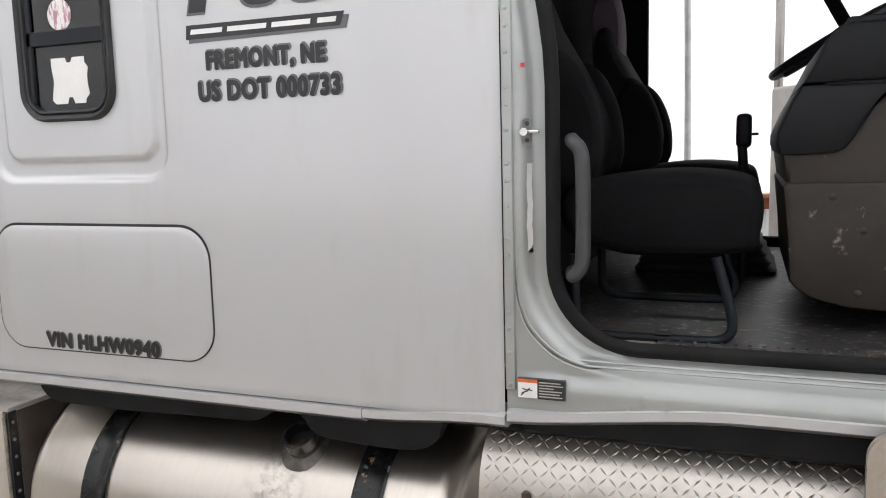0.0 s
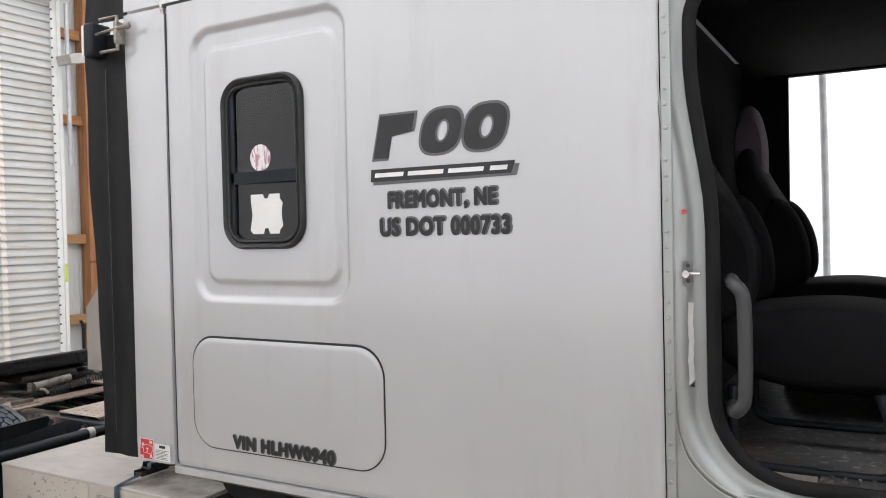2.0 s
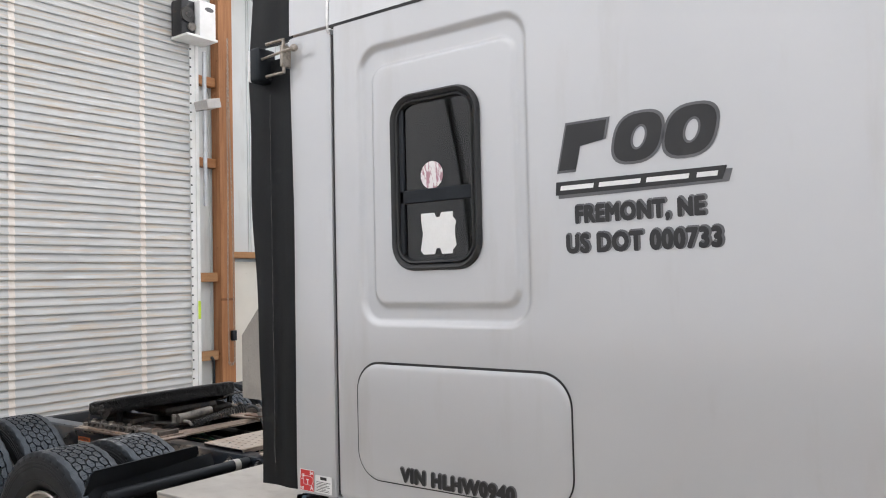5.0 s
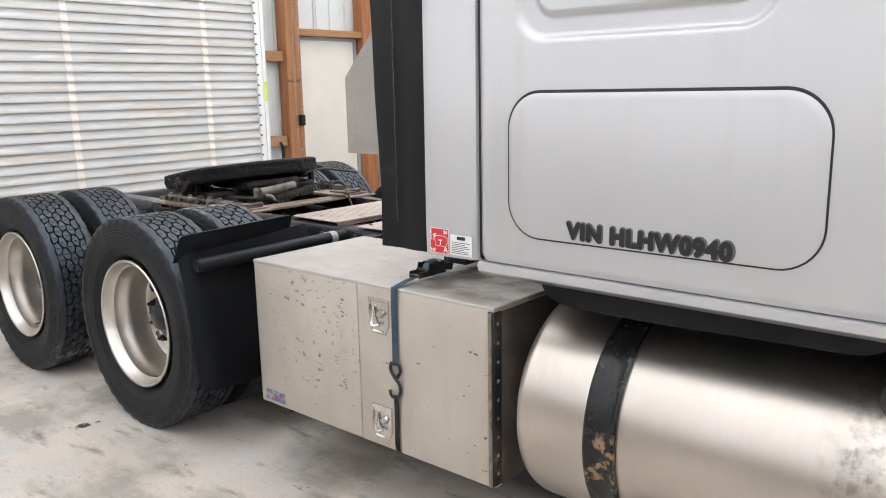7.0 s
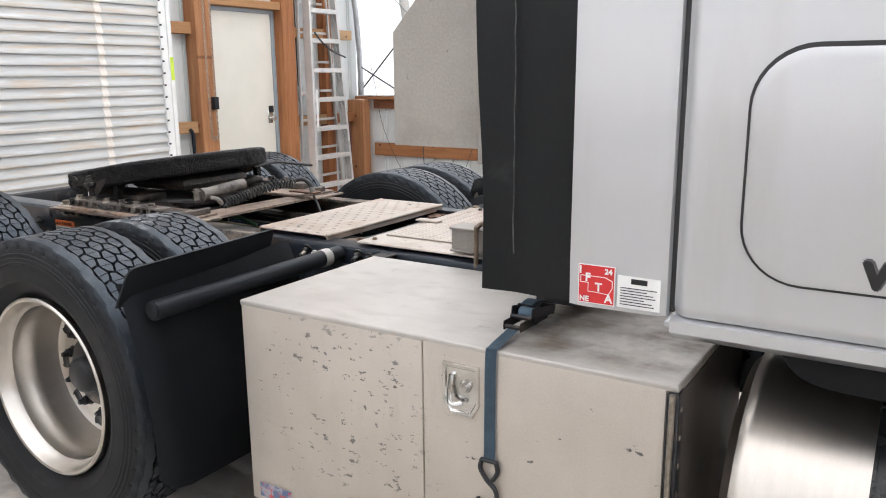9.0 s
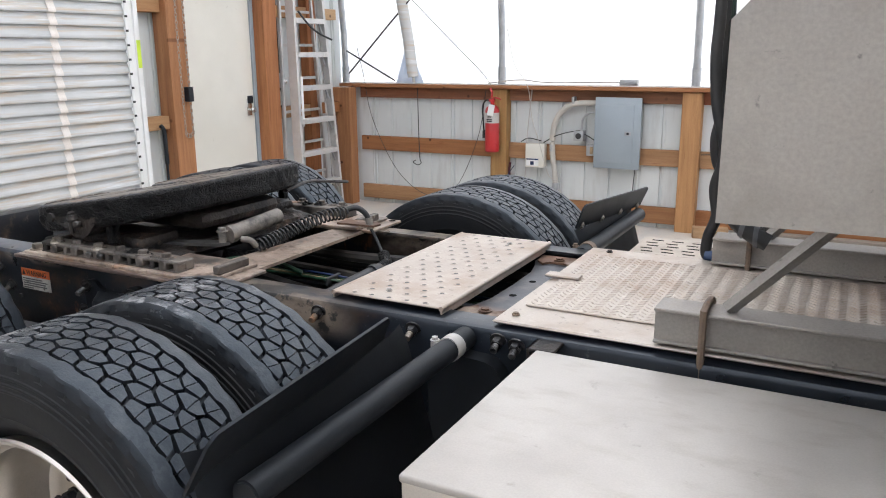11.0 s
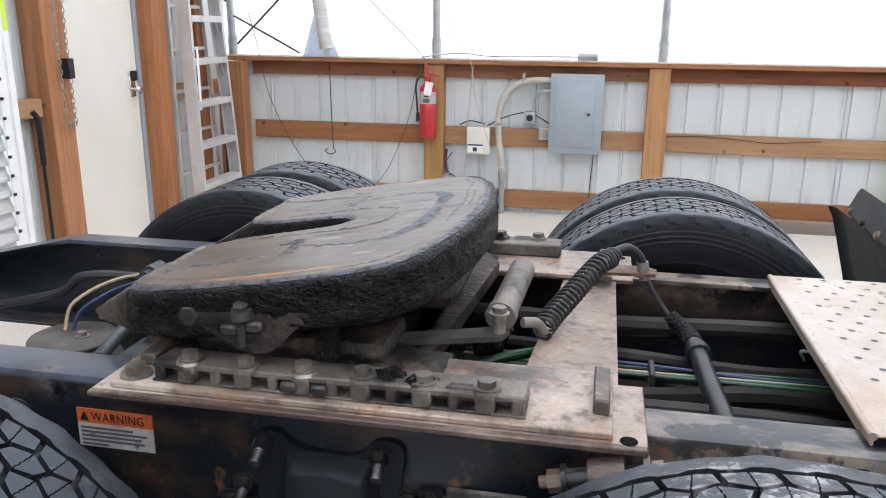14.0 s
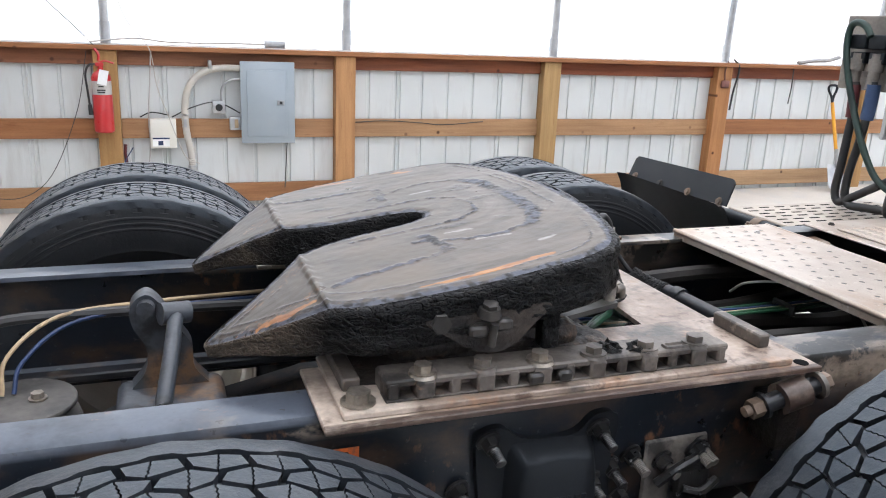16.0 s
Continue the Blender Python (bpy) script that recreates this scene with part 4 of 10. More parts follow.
def build_tread():
    """Interlocking six-sided blocks, each split by a thin zigzag sipe."""
    bm = bmesh.new()
    NP = 46
    step = 6.2831853 / NP

    def block(poly, r0=0.472, r1=TR):
        top, low = [], []
        cu = sum(p[0] for p in poly) / len(poly)
        cv = sum(p[1] for p in poly) / len(poly)
        for u, v in poly:
            crown = r1 - 0.25 * v * v
            tu, tv = cu + (u - cu) * 0.965, cv + (v - cv) * 0.972
            top.append(bm.verts.new((crown * math.sin(tu), tv, crown * math.cos(tu))))
            low.append(bm.verts.new((r0 * math.sin(u), v, r0 * math.cos(u))))
        bm.faces.new(top)
        k = len(poly)
        for i in range(k):
            bm.faces.new((low[i], low[(i + 1) % k], top[(i + 1) % k], top[i]))

    edges = [-0.083, -0.050, -0.0165, 0.0165, 0.050, 0.083]
    g = 0.0032
    rnd = random.Random(3)
    for row in range(5):
        v0, v1 = edges[row] + g, edges[row + 1] - g
        z0 = 0.001 if row == 0 else 0.0055
        z1 = 0.001 if row == 4 else 0.0055
        for k in range(NP):
            o = (k + (0.5 if row % 2 else 0.0)) * step
            w = step * 0.443
            j0, j1 = rnd.uniform(-0.10, 0.10) * step, rnd.uniform(-0.10, 0.10) * step
            sp = step * 0.015
            lo_m, hi_m = (o + j0, v0 - z0), (o + j1, v1 + z1)
            sip = []
            for j in range(1, 8):
                t = j / 8
                sip.append((lo_m[0] + (hi_m[0] - lo_m[0]) * t + (0.014 if j % 2 else -0.014) * step, lo_m[1] + (hi_m[1] - lo_m[1]) * t))
            lean = step * 0.05 * (1 if row % 2 else -1)
            left = [(o - w - lean, v0 + z0), (lo_m[0] - sp, lo_m[1])] + [(u - sp, v) for u, v in sip] + [(hi_m[0] - sp, hi_m[1]), (o - w + lean, v1 - z1)]
            right = [(lo_m[0] + sp, lo_m[1]), (o + w - lean, v0 + z0), (o + w + lean, v1 - z1), (hi_m[0] + sp, hi_m[1])] + [(u + sp, v) for u, v in reversed(sip)]
            block(left)
            block(right)
    return bm


def build_rim():
    """Deep outer wheel: flange, stepped barrel, disc; the disc sits towards +y."""
    bm = bmesh.new()
    h = 0.112
    prof = [(0.300, -h), (0.303, -h - 0.006), (0.298, -h - 0.011), (0.290, -h - 0.008), (0.285, -h + 0.004), (0.279, -h + 0.022), (0.272, -h + 0.032), (0.266, -h + 0.037), (0.264, -h + 0.075), (0.258, -h + 0.085),
            (0.255, -h + 0.12), (0.252, 0.055), (0.244, 0.078), (0.228, 0.088), (0.205, 0.088), (0.185, 0.080), (0.16, 0.079), (0.120, 0.079), (0.120, 0.095), (0.23, 0.103), (0.257, 0.09), (0.266, 0.075), (0.270, -h + 0.05),
            (0.294, -h + 0.03)]
    lathe(bm, prof, (0, 0, 0), (0, 1, 0), 72, closed=True)
    return bm


def build_hub():
    bm = bmesh.new()
    lathe(bm, [(0.0, -0.012), (0.045, -0.010), (0.058, 0.0), (0.066, 0.03), (0.100, 0.042), (0.119, 0.052), (0.119, 0.085)], (0, 0, 0), (0, 1, 0), 28)
    return bm


def build_nuts():
    """One lug nut at the top of the bolt circle."""
    bm = bmesh.new()
    p = Vector((0.0, 0.079, 0.148))
    cyl(bm, p, p + Vector((0, -0.006, 0)), 0.021, 12)
    cyl(bm, p + Vector((0, -0.005, 0)), p + Vector((0, -0.026, 0)), 0.0175, 6)
    cyl(bm, p + Vector((0, -0.025, 0)), p + Vector((0, -0.046, 0)), 0.013, 10, 0.007)
    return bm


def build_hole():
    bm = bmesh.new()
    lathe(bm, [(0.0, -0.0015), (0.020, -0.002), (0.0235, -0.0045), (0.026, 0.0)], (0.0, 0.0865, 0.214), (0, 1, 0), 18)
    return bm


def build_valve():
    bm = bmesh.new()
    tube(bm, [(0.0, 0.06, 0.248), (0.0, 0.0, 0.240), (0.0, -0.05, 0.238)], 0.0045, 8, 3)
    cyl(bm, (0.0, -0.05, 0.238), (0.0, -0.065, 0.238), 0.006, 8)
    return bm


def shrunk(b, k):
    """The wheel's radius scaled, its width kept."""
    for v in b.verts:
        v.co.x *= k
        v.co.z *= k
    return b


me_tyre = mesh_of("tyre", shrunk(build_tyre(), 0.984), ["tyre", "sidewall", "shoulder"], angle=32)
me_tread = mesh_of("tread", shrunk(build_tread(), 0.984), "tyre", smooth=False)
me_rim = mesh_of("wheel", shrunk(build_rim(), 0.978), "rim")
me_hub = mesh_of("hub", build_hub(), "black")
me_nut = mesh_of("lug_nut", build_nuts(), "black")
me_hole = mesh_of("hand_hole", build_hole(), "ink")
me_valve = mesh_of("valve_stem", build_valve(), "zinc")
YO, YI = 2.035, 2.365
random.seed(4)
for ax in AX:
    for y, turn, outer in ((YO, 0, True), (YI, 180, False), (2 * CY - YI, 0, False), (2 * CY - YO, 180, True)):
        # the rear axle stands a little askew
        wx = ax + (0.062 if ax < -5 and y < CY else 0.0)
        w = tagged(new("wheel", me_rim), "polished aluminium truck wheel with a worn block-tread tyre")
        w.parent = truck
        w.matrix_parent_inverse = Matrix.Translation(truck.location).inverted()
        w.matrix_basis = pose(wx, y, 0.481, 0, 0, turn) @ pose(0, 0, 0, 0, random.uniform(-8, 8) if ax > -4 and y < CY and not turn else random.uniform(14, 22) if ax > -4 and y < CY else random.uniform(150, 210), 0)
        kids = [("tyre", me_tyre, 0), ("tread", me_tread, 0)]
        if outer:
            kids += [("hub", me_hub, 0), ("valve_stem", me_valve, 25)]
            kids += [("lug_nut", me_nut, 36 * k) for k in range(10)] + [("hand_hole", me_hole, 36 * k + 18) for k in range(10)]
        for nm, me, g in kids:
            o = new(nm, me)
            o.parent = w
            o.matrix_basis = pose(0, 0, 0, 0, g, 0)
            if nm == "tread":
                tagged(o, "interlocking tread blocks, scuffed grey on top", kind="stuff")

# ---- deck plates behind the cab ----
def lay(name, x0, x1, y0, y1, z, thick, material, label, bev=0.004):
    b = bmesh.new()
    bx(b, x0, x1, y0, y1, z - thick, z, bev, 1)
    return part(name, b, material, truck, label)


M["deck"] = mat("worn_pale_aluminium", (0.50, 0.445, 0.39), (0.43, 0.375, 0.325), rough=0.46, metal=0.4, scale=4, grain=0.05, bscale=200, bump=0.08,
                layers=(((0.37, 0.28, 0.215), 5, 0.52, 0.76), ((0.30, 0.26, 0.22), 34, 0.66, 0.74), ((0.55, 0.50, 0.45), 26, 0.66, 0.76)))
deck = lay("deck_plate", -3.765, -3.437, 2.728, 3.515, 0.884, 0.006, "deck", "pale punched aluminium deck plate with rolled edges")
b = bmesh.new()
for x, s in ((-3.765, -1), (-3.437, 1)):
    tube(b, [(x, 2.73, 0.8795), (x, 3.513, 0.8795)], 0.0068, 10, 1)
    bx(b, x - 0.002, x + 0.002, 2.731, 3.512, 0.858, 0.878)
part("rolled_edge", b, "deck", deck)
HOLES = [(-3.705 + (i + 0.5 * (j % 2)) * 0.054, 2.742 + j * 0.0468) for j in range(17) for i in range(5 - j % 2)]
for x, y in ((-3.632, 2.80), (-3.545, 3.425)):
    b = bmesh.new()
    bolt(b, (x, y, 0.884), (0, 0, 1), 0.006, 0.004)
    part("bolt", b, "lightplastic", deck)
b = bmesh.new()
for x, y in HOLES:
    lathe(b, [(0.0066, 0.0009), (0.0078, 0.0014), (0.0096, 0.0010), (0.0135, 0.0)], (x, y, 0.884), (0, 0, 1), 14)
tagged(part("hole_rim_relief", b, "deck", deck), kind="stuff")
# dark discs laid on the plate in place of the shade in its holes
b = bmesh.new()
for x, y in HOLES:
    cyl(b, (x, y, 0.8838), (x, y, 0.8846), 0.0068, 12)
tagged(part("hole_pattern", b, "cast", deck), kind="stuff")


def diamond(bm, x0, x1, y0, y1, place, pitch=0.03, ln=0.024, wd=0.0045, h=0.0016, rows=False):
    """Raised lens-shaped lugs in alternating directions."""
    i = 0
    x = x0
    while x < x1:
        j = 0
        y = y0
        while y < y1:
            g = math.pi / 4 if (i if rows else i + j) % 2 else -math.pi / 4
            c, s = math.cos(g), math.sin(g)
            pts = [(-ln / 2, 0, 0), (0, -wd, 0), (ln / 2, 0, 0), (0, wd, 0)]
            vs = [bm.verts.new(place(x + a * c - d * s, y + a * s + d * c, 0.0)) for a, d, _ in pts]
            t1 = bm.verts.new(place(x - ln * 0.25 * c, y - ln * 0.25 * s, h))
            t2 = bm.verts.new(place(x + ln * 0.25 * c, y + ln * 0.25 * s, h))
            bm.faces.new((vs[0], vs[1], t1))
            bm.faces.new((vs[1], t2, t1))
            bm.faces.new((vs[1], vs[2], t2))
            bm.faces.new((vs[2], vs[3], t2))
            bm.faces.new((vs[3], t1, t2))
            bm.faces.new((vs[3], vs[0], t1))
            y += pitch
            j += 1
        x += pitch
        i += 1


tread = lay("catwalk_plate", -3.29, -2.0, 2.715, 3.52, 0.880, 0.008, "deck", "aluminium catwalk plate with diamond tread cover")
b = bmesh.new()
bx(b, -3.255, -2.02, 2.845, 3.42, 0.881, 0.886, 0.002, 1)
tp = part("tread_cover", b, "deck", tread, "raised diamond tread panel")
b = bmesh.new()
diamond(b, -3.24, -2.30, 2.86, 3.415, lambda a, c, d: Vector((a, c, 0.886 + d)), 0.0225, 0.0285, 0.0040, 0.0022, True)
tagged(part("tread_relief", b, "deck", tp, smooth=False), kind="stuff")
b = bmesh.new()
bx(b, -3.30, -3.20, 3.10, 3.14, 0.887, 0.895, 0.003, 1)
part("latch_tab", b, "deck", tread, "small aluminium tab")
for x, y in ((-3.25, 2.77), (-3.22, 3.475)):
    b = bmesh.new()
    bolt(b, (x, y, 0.881), (0, 0, 1), 0.007, 0.005)
    part("bolt", b, "rust", tread)
# slotted step box on the far side
b = bmesh.new()
bx(b, -3.22, -2.55, 3.58, 3.95, 0.80, 0.832, 0.004, 1)
M["stepalu"] = mat("dirty_tan_aluminium", (0.46, 0.40, 0.335), (0.36, 0.305, 0.25), rough=0.55, metal=0.3, scale=6, bump=0.15, bscale=120)
st = part("slotted_step", b, "stepalu", truck, "slotted aluminium step plate beyond the catwalk")
# black bars on top stand in for the dark of open slots
b = bmesh.new()
for i in range(9):
    for j in range(8):
        x = -3.195 + i * 0.071 + (0.012 if j % 2 else 0.0)
        y = 3.605 + j * 0.043
        bx(b, x, x + 0.040, y, y + 0.009, 0.8322, 0.8332)
tagged(part("slot_pattern", b, "liner", st), kind="stuff")


# ---- sleeper cab ----
SY = 1.95            # outer face of the cab side
XR, XD = -1.972, -0.238
SILL, ROOF = 1.022, 2.652


def rr_dist(x, z, x0, x1, z0, z1, r):
    """Signed distance to a rounded rectangle, negative inside."""
    qx = abs(x - (x0 + x1) / 2) - (x1 - x0) / 2 + r
    qz = abs(z - (z0 + z1) / 2) - (z1 - z0) / 2 + r
    return math.hypot(max(qx, 0), max(qz, 0)) + min(max(qx, qz), 0) - r


def sstep(a, b, v):
    t = min(1.0, max(0.0, (v - a) / (b - a)))
    return t * t * (3 - 2 * t)


WIN = (-1.696, -1.346, 1.787, 2.357, 0.085)


def panel_in(x, z):
    """How far the stamped side sinks from the flat, in metres."""
    do = rr_dist(x, z, -1.842, -1.180, 1.613, 2.545, 0.085)
    di = rr_dist(x, z, -1.785, -1.224, 1.675, 2.474, 0.055)
    v = 0.017 * sstep(0.003, -0.019, do) - 0.013 * sstep(0.006, -0.010, di)
    v += 0.016 * min(1.0, max(0.0, (x - XD + 0.24) / 0.24)) ** 2 + 0.014 * sstep(XD - 0.035, XD + 0.003, x) ** 2   # rolled front edge
    v += 0.020 * sstep(XR + 0.03, XR, x) ** 2                   # rolled rear edge
    v += 0.012 * sstep(SILL + 0.03, SILL - 0.005, z) ** 2
    v += 0.004 * sstep(2.0, 2.65, z)
    return v


def sheet(bm, x0, x1, z0, z1, step, depth, keep, thick=0.012):
    """A pressed sheet in the x-z plane; depth(x, z) sinks it towards +y, keep(x, z) tells which cells stay."""
    nx, nz = max(2, round((x1 - x0) / step)), max(2, round((z1 - z0) / step))
    grid = [[None] * (nz + 1) for _ in range(nx + 1)]
    for i in range(nx + 1):
        for j in range(nz + 1):
            x, z = x0 + (x1 - x0) * i / nx, z0 + (z1 - z0) * j / nz
            grid[i][j] = bm.verts.new((x, SY + depth(x, z), z))
    for i in range(nx):
        for j in range(nz):
            x, z = x0 + (x1 - x0) * (i + 0.5) / nx, z0 + (z1 - z0) * (j + 0.5) / nz
            if keep(x, z):
                bm.faces.new((grid[i][j], grid[i + 1][j], grid[i + 1][j + 1], grid[i][j + 1]))
    loose = [v for v in bm.verts if not v.link_faces]
    bmesh.ops.delete(bm, geom=loose, context="VERTS")


bm = bmesh.new()
sheet(bm, XR, XD, SILL, ROOF, 0.0056, panel_in, lambda x, z: rr_dist(x, z, *WIN) > -0.02)
side = part("sleeper_side", bm, "paint", truck, "silver pressed sleeper side with a recessed window surround", angle=80)

# luggage hatch
ho = rrect(-1.8658, -1.0602, 1.1035, 1.493, 0.099, 9)
hi = rrect(-1.861, -1.065, 1.108, 1.485, 0.094, 9)
hj = rrect(-1.845, -1.082, 1.125, 1.468, 0.080, 9)
# dark sheet behind the hatch, standing in for its shadow gap
b = bmesh.new()
prism(b, ho, side_y(SY), 0.0, 0.0012)
part("hatch_seal", b, "ink", truck, "dark sheet for the shadow gap round the luggage hatch")
b = bmesh.new()
pl = side_y(SY)
rings = [[b.verts.new(pl(p[0], p[1], d)) for p in o] for o, d in ((hi, 0.0), (hi, 0.0032), (rrect(-1.858, -1.069, 1.112, 1.481, 0.090, 9), 0.0050), (hj, 0.0062))]
for a, c in zip(rings[:-1], rings[1:]):
    for i in range(len(a)):
        b.faces.new((a[i], a[(i + 1) % len(a)], c[(i + 1) % len(a)], c[i]))
b.faces.new(rings[-1])
part("luggage_hatch", b, "paint", truck, "silver luggage hatch door with rounded corners", angle=60)

# sleeper window
b = bmesh.new()
wo, wi = rrect(*WIN[:4], 0.088, 9), rrect(WIN[0] + 0.034, WIN[1] - 0.034, WIN[2] + 0.034, WIN[3] - 0.034, 0.056, 9)
band(b, wo, wi, side_y(SY + 0.004), [(0.0, -0.004), (0.05, 0.010), (0.25, 0.018), (0.5, 0.013), (0.62, 0.006), (0.75, 0.012), (0.9, 0.010), (1.0, 0.0), (1.0, -0.02), (0.0, -0.02)])
win = part("sleeper_window", b, "rubber", truck, "tinted sleeper window in a thick black rubber seal")
b = bmesh.new()
prism(b, rrect(WIN[0] + 0.03, WIN[1] - 0.03, WIN[2] + 0.03, WIN[3] - 0.03, 0.05, 6), side_y(SY + 0.012), 0.0, 0.003)
part("pane", b, "tint", win, "dark tinted glass")
b = bmesh.new()
bx(b, WIN[0] + 0.034, WIN[1] - 0.034, SY + 0.000, SY + 0.012, 2.003, 2.046, 0.003, 1)
bx(b, WIN[0] + 0.034, WIN[0] + 0.052, SY + 0.000, SY + 0.012, 1.84, 2.32, 0.003, 1)
part("sash_bar", b, "plastic", win, "black sash bar")
b = bmesh.new()
cyl(b, (-1.536, SY + 0.0085, 2.088), (-1.536, SY + 0.0075, 2.088), 0.044, 28)
part("round_sticker", b, "pink", win, "round printed sticker")
b = bmesh.new()
x0, x1, z0, z1 = -1.586, -1.446, 1.838, 1.968
xm, zm = (x0 + x1) / 2, (z0 + z1) / 2
card = [(x0, z0 + 0.012), (x0 + 0.012, z0), (xm - 0.014, z0), (xm - 0.007, z0 + 0.018), (xm + 0.007, z0 + 0.018), (xm + 0.014, z0), (x1 - 0.016, z0), (x1 - 0.014, z0 + 0.012),
        (x1, z0 + 0.025), (x1 - 0.005, zm - 0.01), (x1 - 0.005, zm + 0.012), (x1, z1 - 0.03), (x1 - 0.012, z1 - 0.016), (x1 - 0.012, z1), (xm + 0.014, z1), (xm + 0.007, z1 - 0.014),
        (xm - 0.007, z1 - 0.014), (xm - 0.014, z1), (x0 + 0.004, z1), (x0 + 0.004, z1 - 0.025), (x0 + 0.010, zm)]
prism(b, card, side_y(SY + 0.0085), 0.0, 0.001)
part("paper_card", b, "white", win, "notched white paper card")
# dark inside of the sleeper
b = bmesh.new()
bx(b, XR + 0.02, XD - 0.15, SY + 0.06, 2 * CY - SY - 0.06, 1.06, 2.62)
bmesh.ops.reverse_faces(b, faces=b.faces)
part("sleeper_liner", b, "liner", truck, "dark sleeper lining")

# sill strip under the side
b = bmesh.new()
sec = [(SY + 0.012, SILL - 0.004), (SY + 0.002, SILL - 0.010), (SY + 0.004, SILL - 0.040), (SY + 0.030, SILL - 0.062), (SY + 0.10, SILL - 0.066), (SY + 0.10, SILL - 0.004)]


def sweep_x(b, sec, x0, x1, drop=lambda x: 0.0, n=1):
    cuts = []
    for i in range(n + 1):
        x = x0 + (x1 - x0) * i / n
        cuts.append([b.verts.new((x, y, z + drop(x))) for y, z in sec])
    for a, c in zip(cuts[:-1], cuts[1:]):
        for i in range(len(sec)):
            b.faces.new((a[i], a[(i + 1) % len(sec)], c[(i + 1) % len(sec)], c[i]))
    b.faces.new(cuts[0][::-1])
    b.faces.new(cuts[-1])


sweep_x(b, [(y, SILL + (z - SILL) * 0.76) for y, z in sec], XR - 0.015, -0.62)
# rounded rear end
bmesh.ops.bevel(b, geom=[e for e in b.edges if all(v.co.x < XR - 0.01 for v in e.verts)], offset=0.014, segments=3, affect="EDGES", clamp_overlap=True)
part("sill_trim", b, "paint", truck, "silver lower sill trim")
b = bmesh.new()
sweep_x(b, [(y, SILL + (z - SILL) * 0.68) for y, z in sec], -0.617, XD + 0.006, lambda x: 0.020 * sstep(-0.62, -0.28, x), 8)
part("sill_trim", b, "paint", truck)
b = bmesh.new()
sec2 = [(y + 0.004, SILL + (z - SILL) * 0.72) for y, z in sec]
sweep_x(b, sec2, XD + 0.010, 0.95, lambda x: 0.030 + 0.050 * sstep(XD - 0.05, 0.34, x), 14)
part("sill_trim", b, "paint", truck)
b = bmesh.new()
bx(b, XR + 0.15, 1.0, SY + 0.11, SY + 0.6, 0.955, 1.01, 0.02, 2)
low = [(p.x, p.z) for p in smooth_line([(-1.800, 0, 0.990), (-1.778, 0, 0.950), (-1.740, 0, 0.926), (-1.66, 0, 0.918), (-1.43, 0, 0.918), (-1.18, 0, 0.926), (-1.01, 0, 0.930), (-0.955, 0, 0.944), (-0.918, 0, 0.968), (-0.868, 0, 0.978), (-0.828, 0, 0.962), (-0.797, 0, 0.924), (-0.75, 0, 0.908), (-0.60, 0, 0.900), (-0.49, 0, 0.905), (-0.435, 0, 0.930), (-0.41, 0, 0.985)], 4)]
prism(b, low + [(-0.41, 1.015), (-1.80, 1.015)], side_y(SY + 0.05), 0.0, -0.05)
bx(b, XD + 0.03, 1.0, SY + 0.06, SY + 0.4, 0.98, 1.062, 0.01, 1)
part("underbody", b, "sealblk", truck, "black plastic valance under the cab")

# raised roof above the seam
b = bmesh.new()
prof = [(0.0, 0.005), (0.003, 0.02), (0.010, 0.16), (0.017, 0.28), (0.030, 0.365), (0.055, 0.425), (0.11, 0.485), (0.24, 0.56), (0.55, 0.66), (1.175, 0.74)]
prof = [(SY + y, ROOF + z) for y, z in prof]
nx = 30
cols = []
for i in range(nx + 1):
    t = i / nx
    x = XR + (0.35 - XR) * t
    k = 1.0 + 0.10 * sstep(-1.9, -1.2, x) - 0.30 * sstep(-0.4, 0.35, x)
    cols.append([b.verts.new((x, y + 0.0, ROOF + (z - ROOF) * k)) for y, z in prof])
for a, c in zip(cols[:-1], cols[1:]):
    for i in range(len(prof) - 1):
        b.faces.new((a[i], c[i], c[i + 1], a[i + 1]))
g = bmesh.ops.duplicate(b, geom=b.faces[:] + b.verts[:] + b.edges[:])
for v in [q for q in g["geom"] if isinstance(q, bmesh.types.BMVert)]:
    v.co.y = 2 * CY - v.co.y
part("roof", b, "paint", truck, "silver raised sleeper roof", angle=60)
b = bmesh.new()
bx(b, XR, 0.6, SY + 0.003, SY + 0.02, ROOF - 0.004, ROOF + 0.007)
part("roof_seam", b, "rubber", truck, "black seam under the raised roof")

b = bmesh.new()
for (y0_, z0_), (y1_, z1_) in zip(prof[:7], prof[1:8]):
    k = 1.10
    q = [b.verts.new((x, y_ - 0.0006, ROOF + (z_ - ROOF) * k)) for x, y_, z_ in ((-1.2055, y0_, z0_), (-1.2025, y0_, z0_), (-1.2025, y1_, z1_), (-1.2055, y1_, z1_))]
    b.faces.new(q)
bmesh.ops.remove_doubles(b, verts=b.verts[:], dist=1e-5)
bmesh.ops.solidify(b, geom=b.faces[:], thickness=0.001)
part("roof_joint", b, "galv", truck, "fine upright joint in the raised roof")

# bright seam between roof and upper fairing, a dark gap below it
b = bmesh.new()
tube(b, [(XR - 0.011, SY + 0.014, ROOF - 0.02)] + [(XR - 0.011, y + 0.002, z) for y, z in prof[1:7]], 0.0055, 8, 4, flat=0.6)
part("seam_strip", b, "chrome", truck, "bright seam strip behind the roof")
# black strip that draws the gap's shadow line
b = bmesh.new()
bx(b, XR - 0.009, XR - 0.001, SY + 0.022, SY + 0.034, 1.025, ROOF - 0.022)
part("gap_seal", b, "rubber", truck, "dark strip for the shadow line in the gap behind the sleeper")
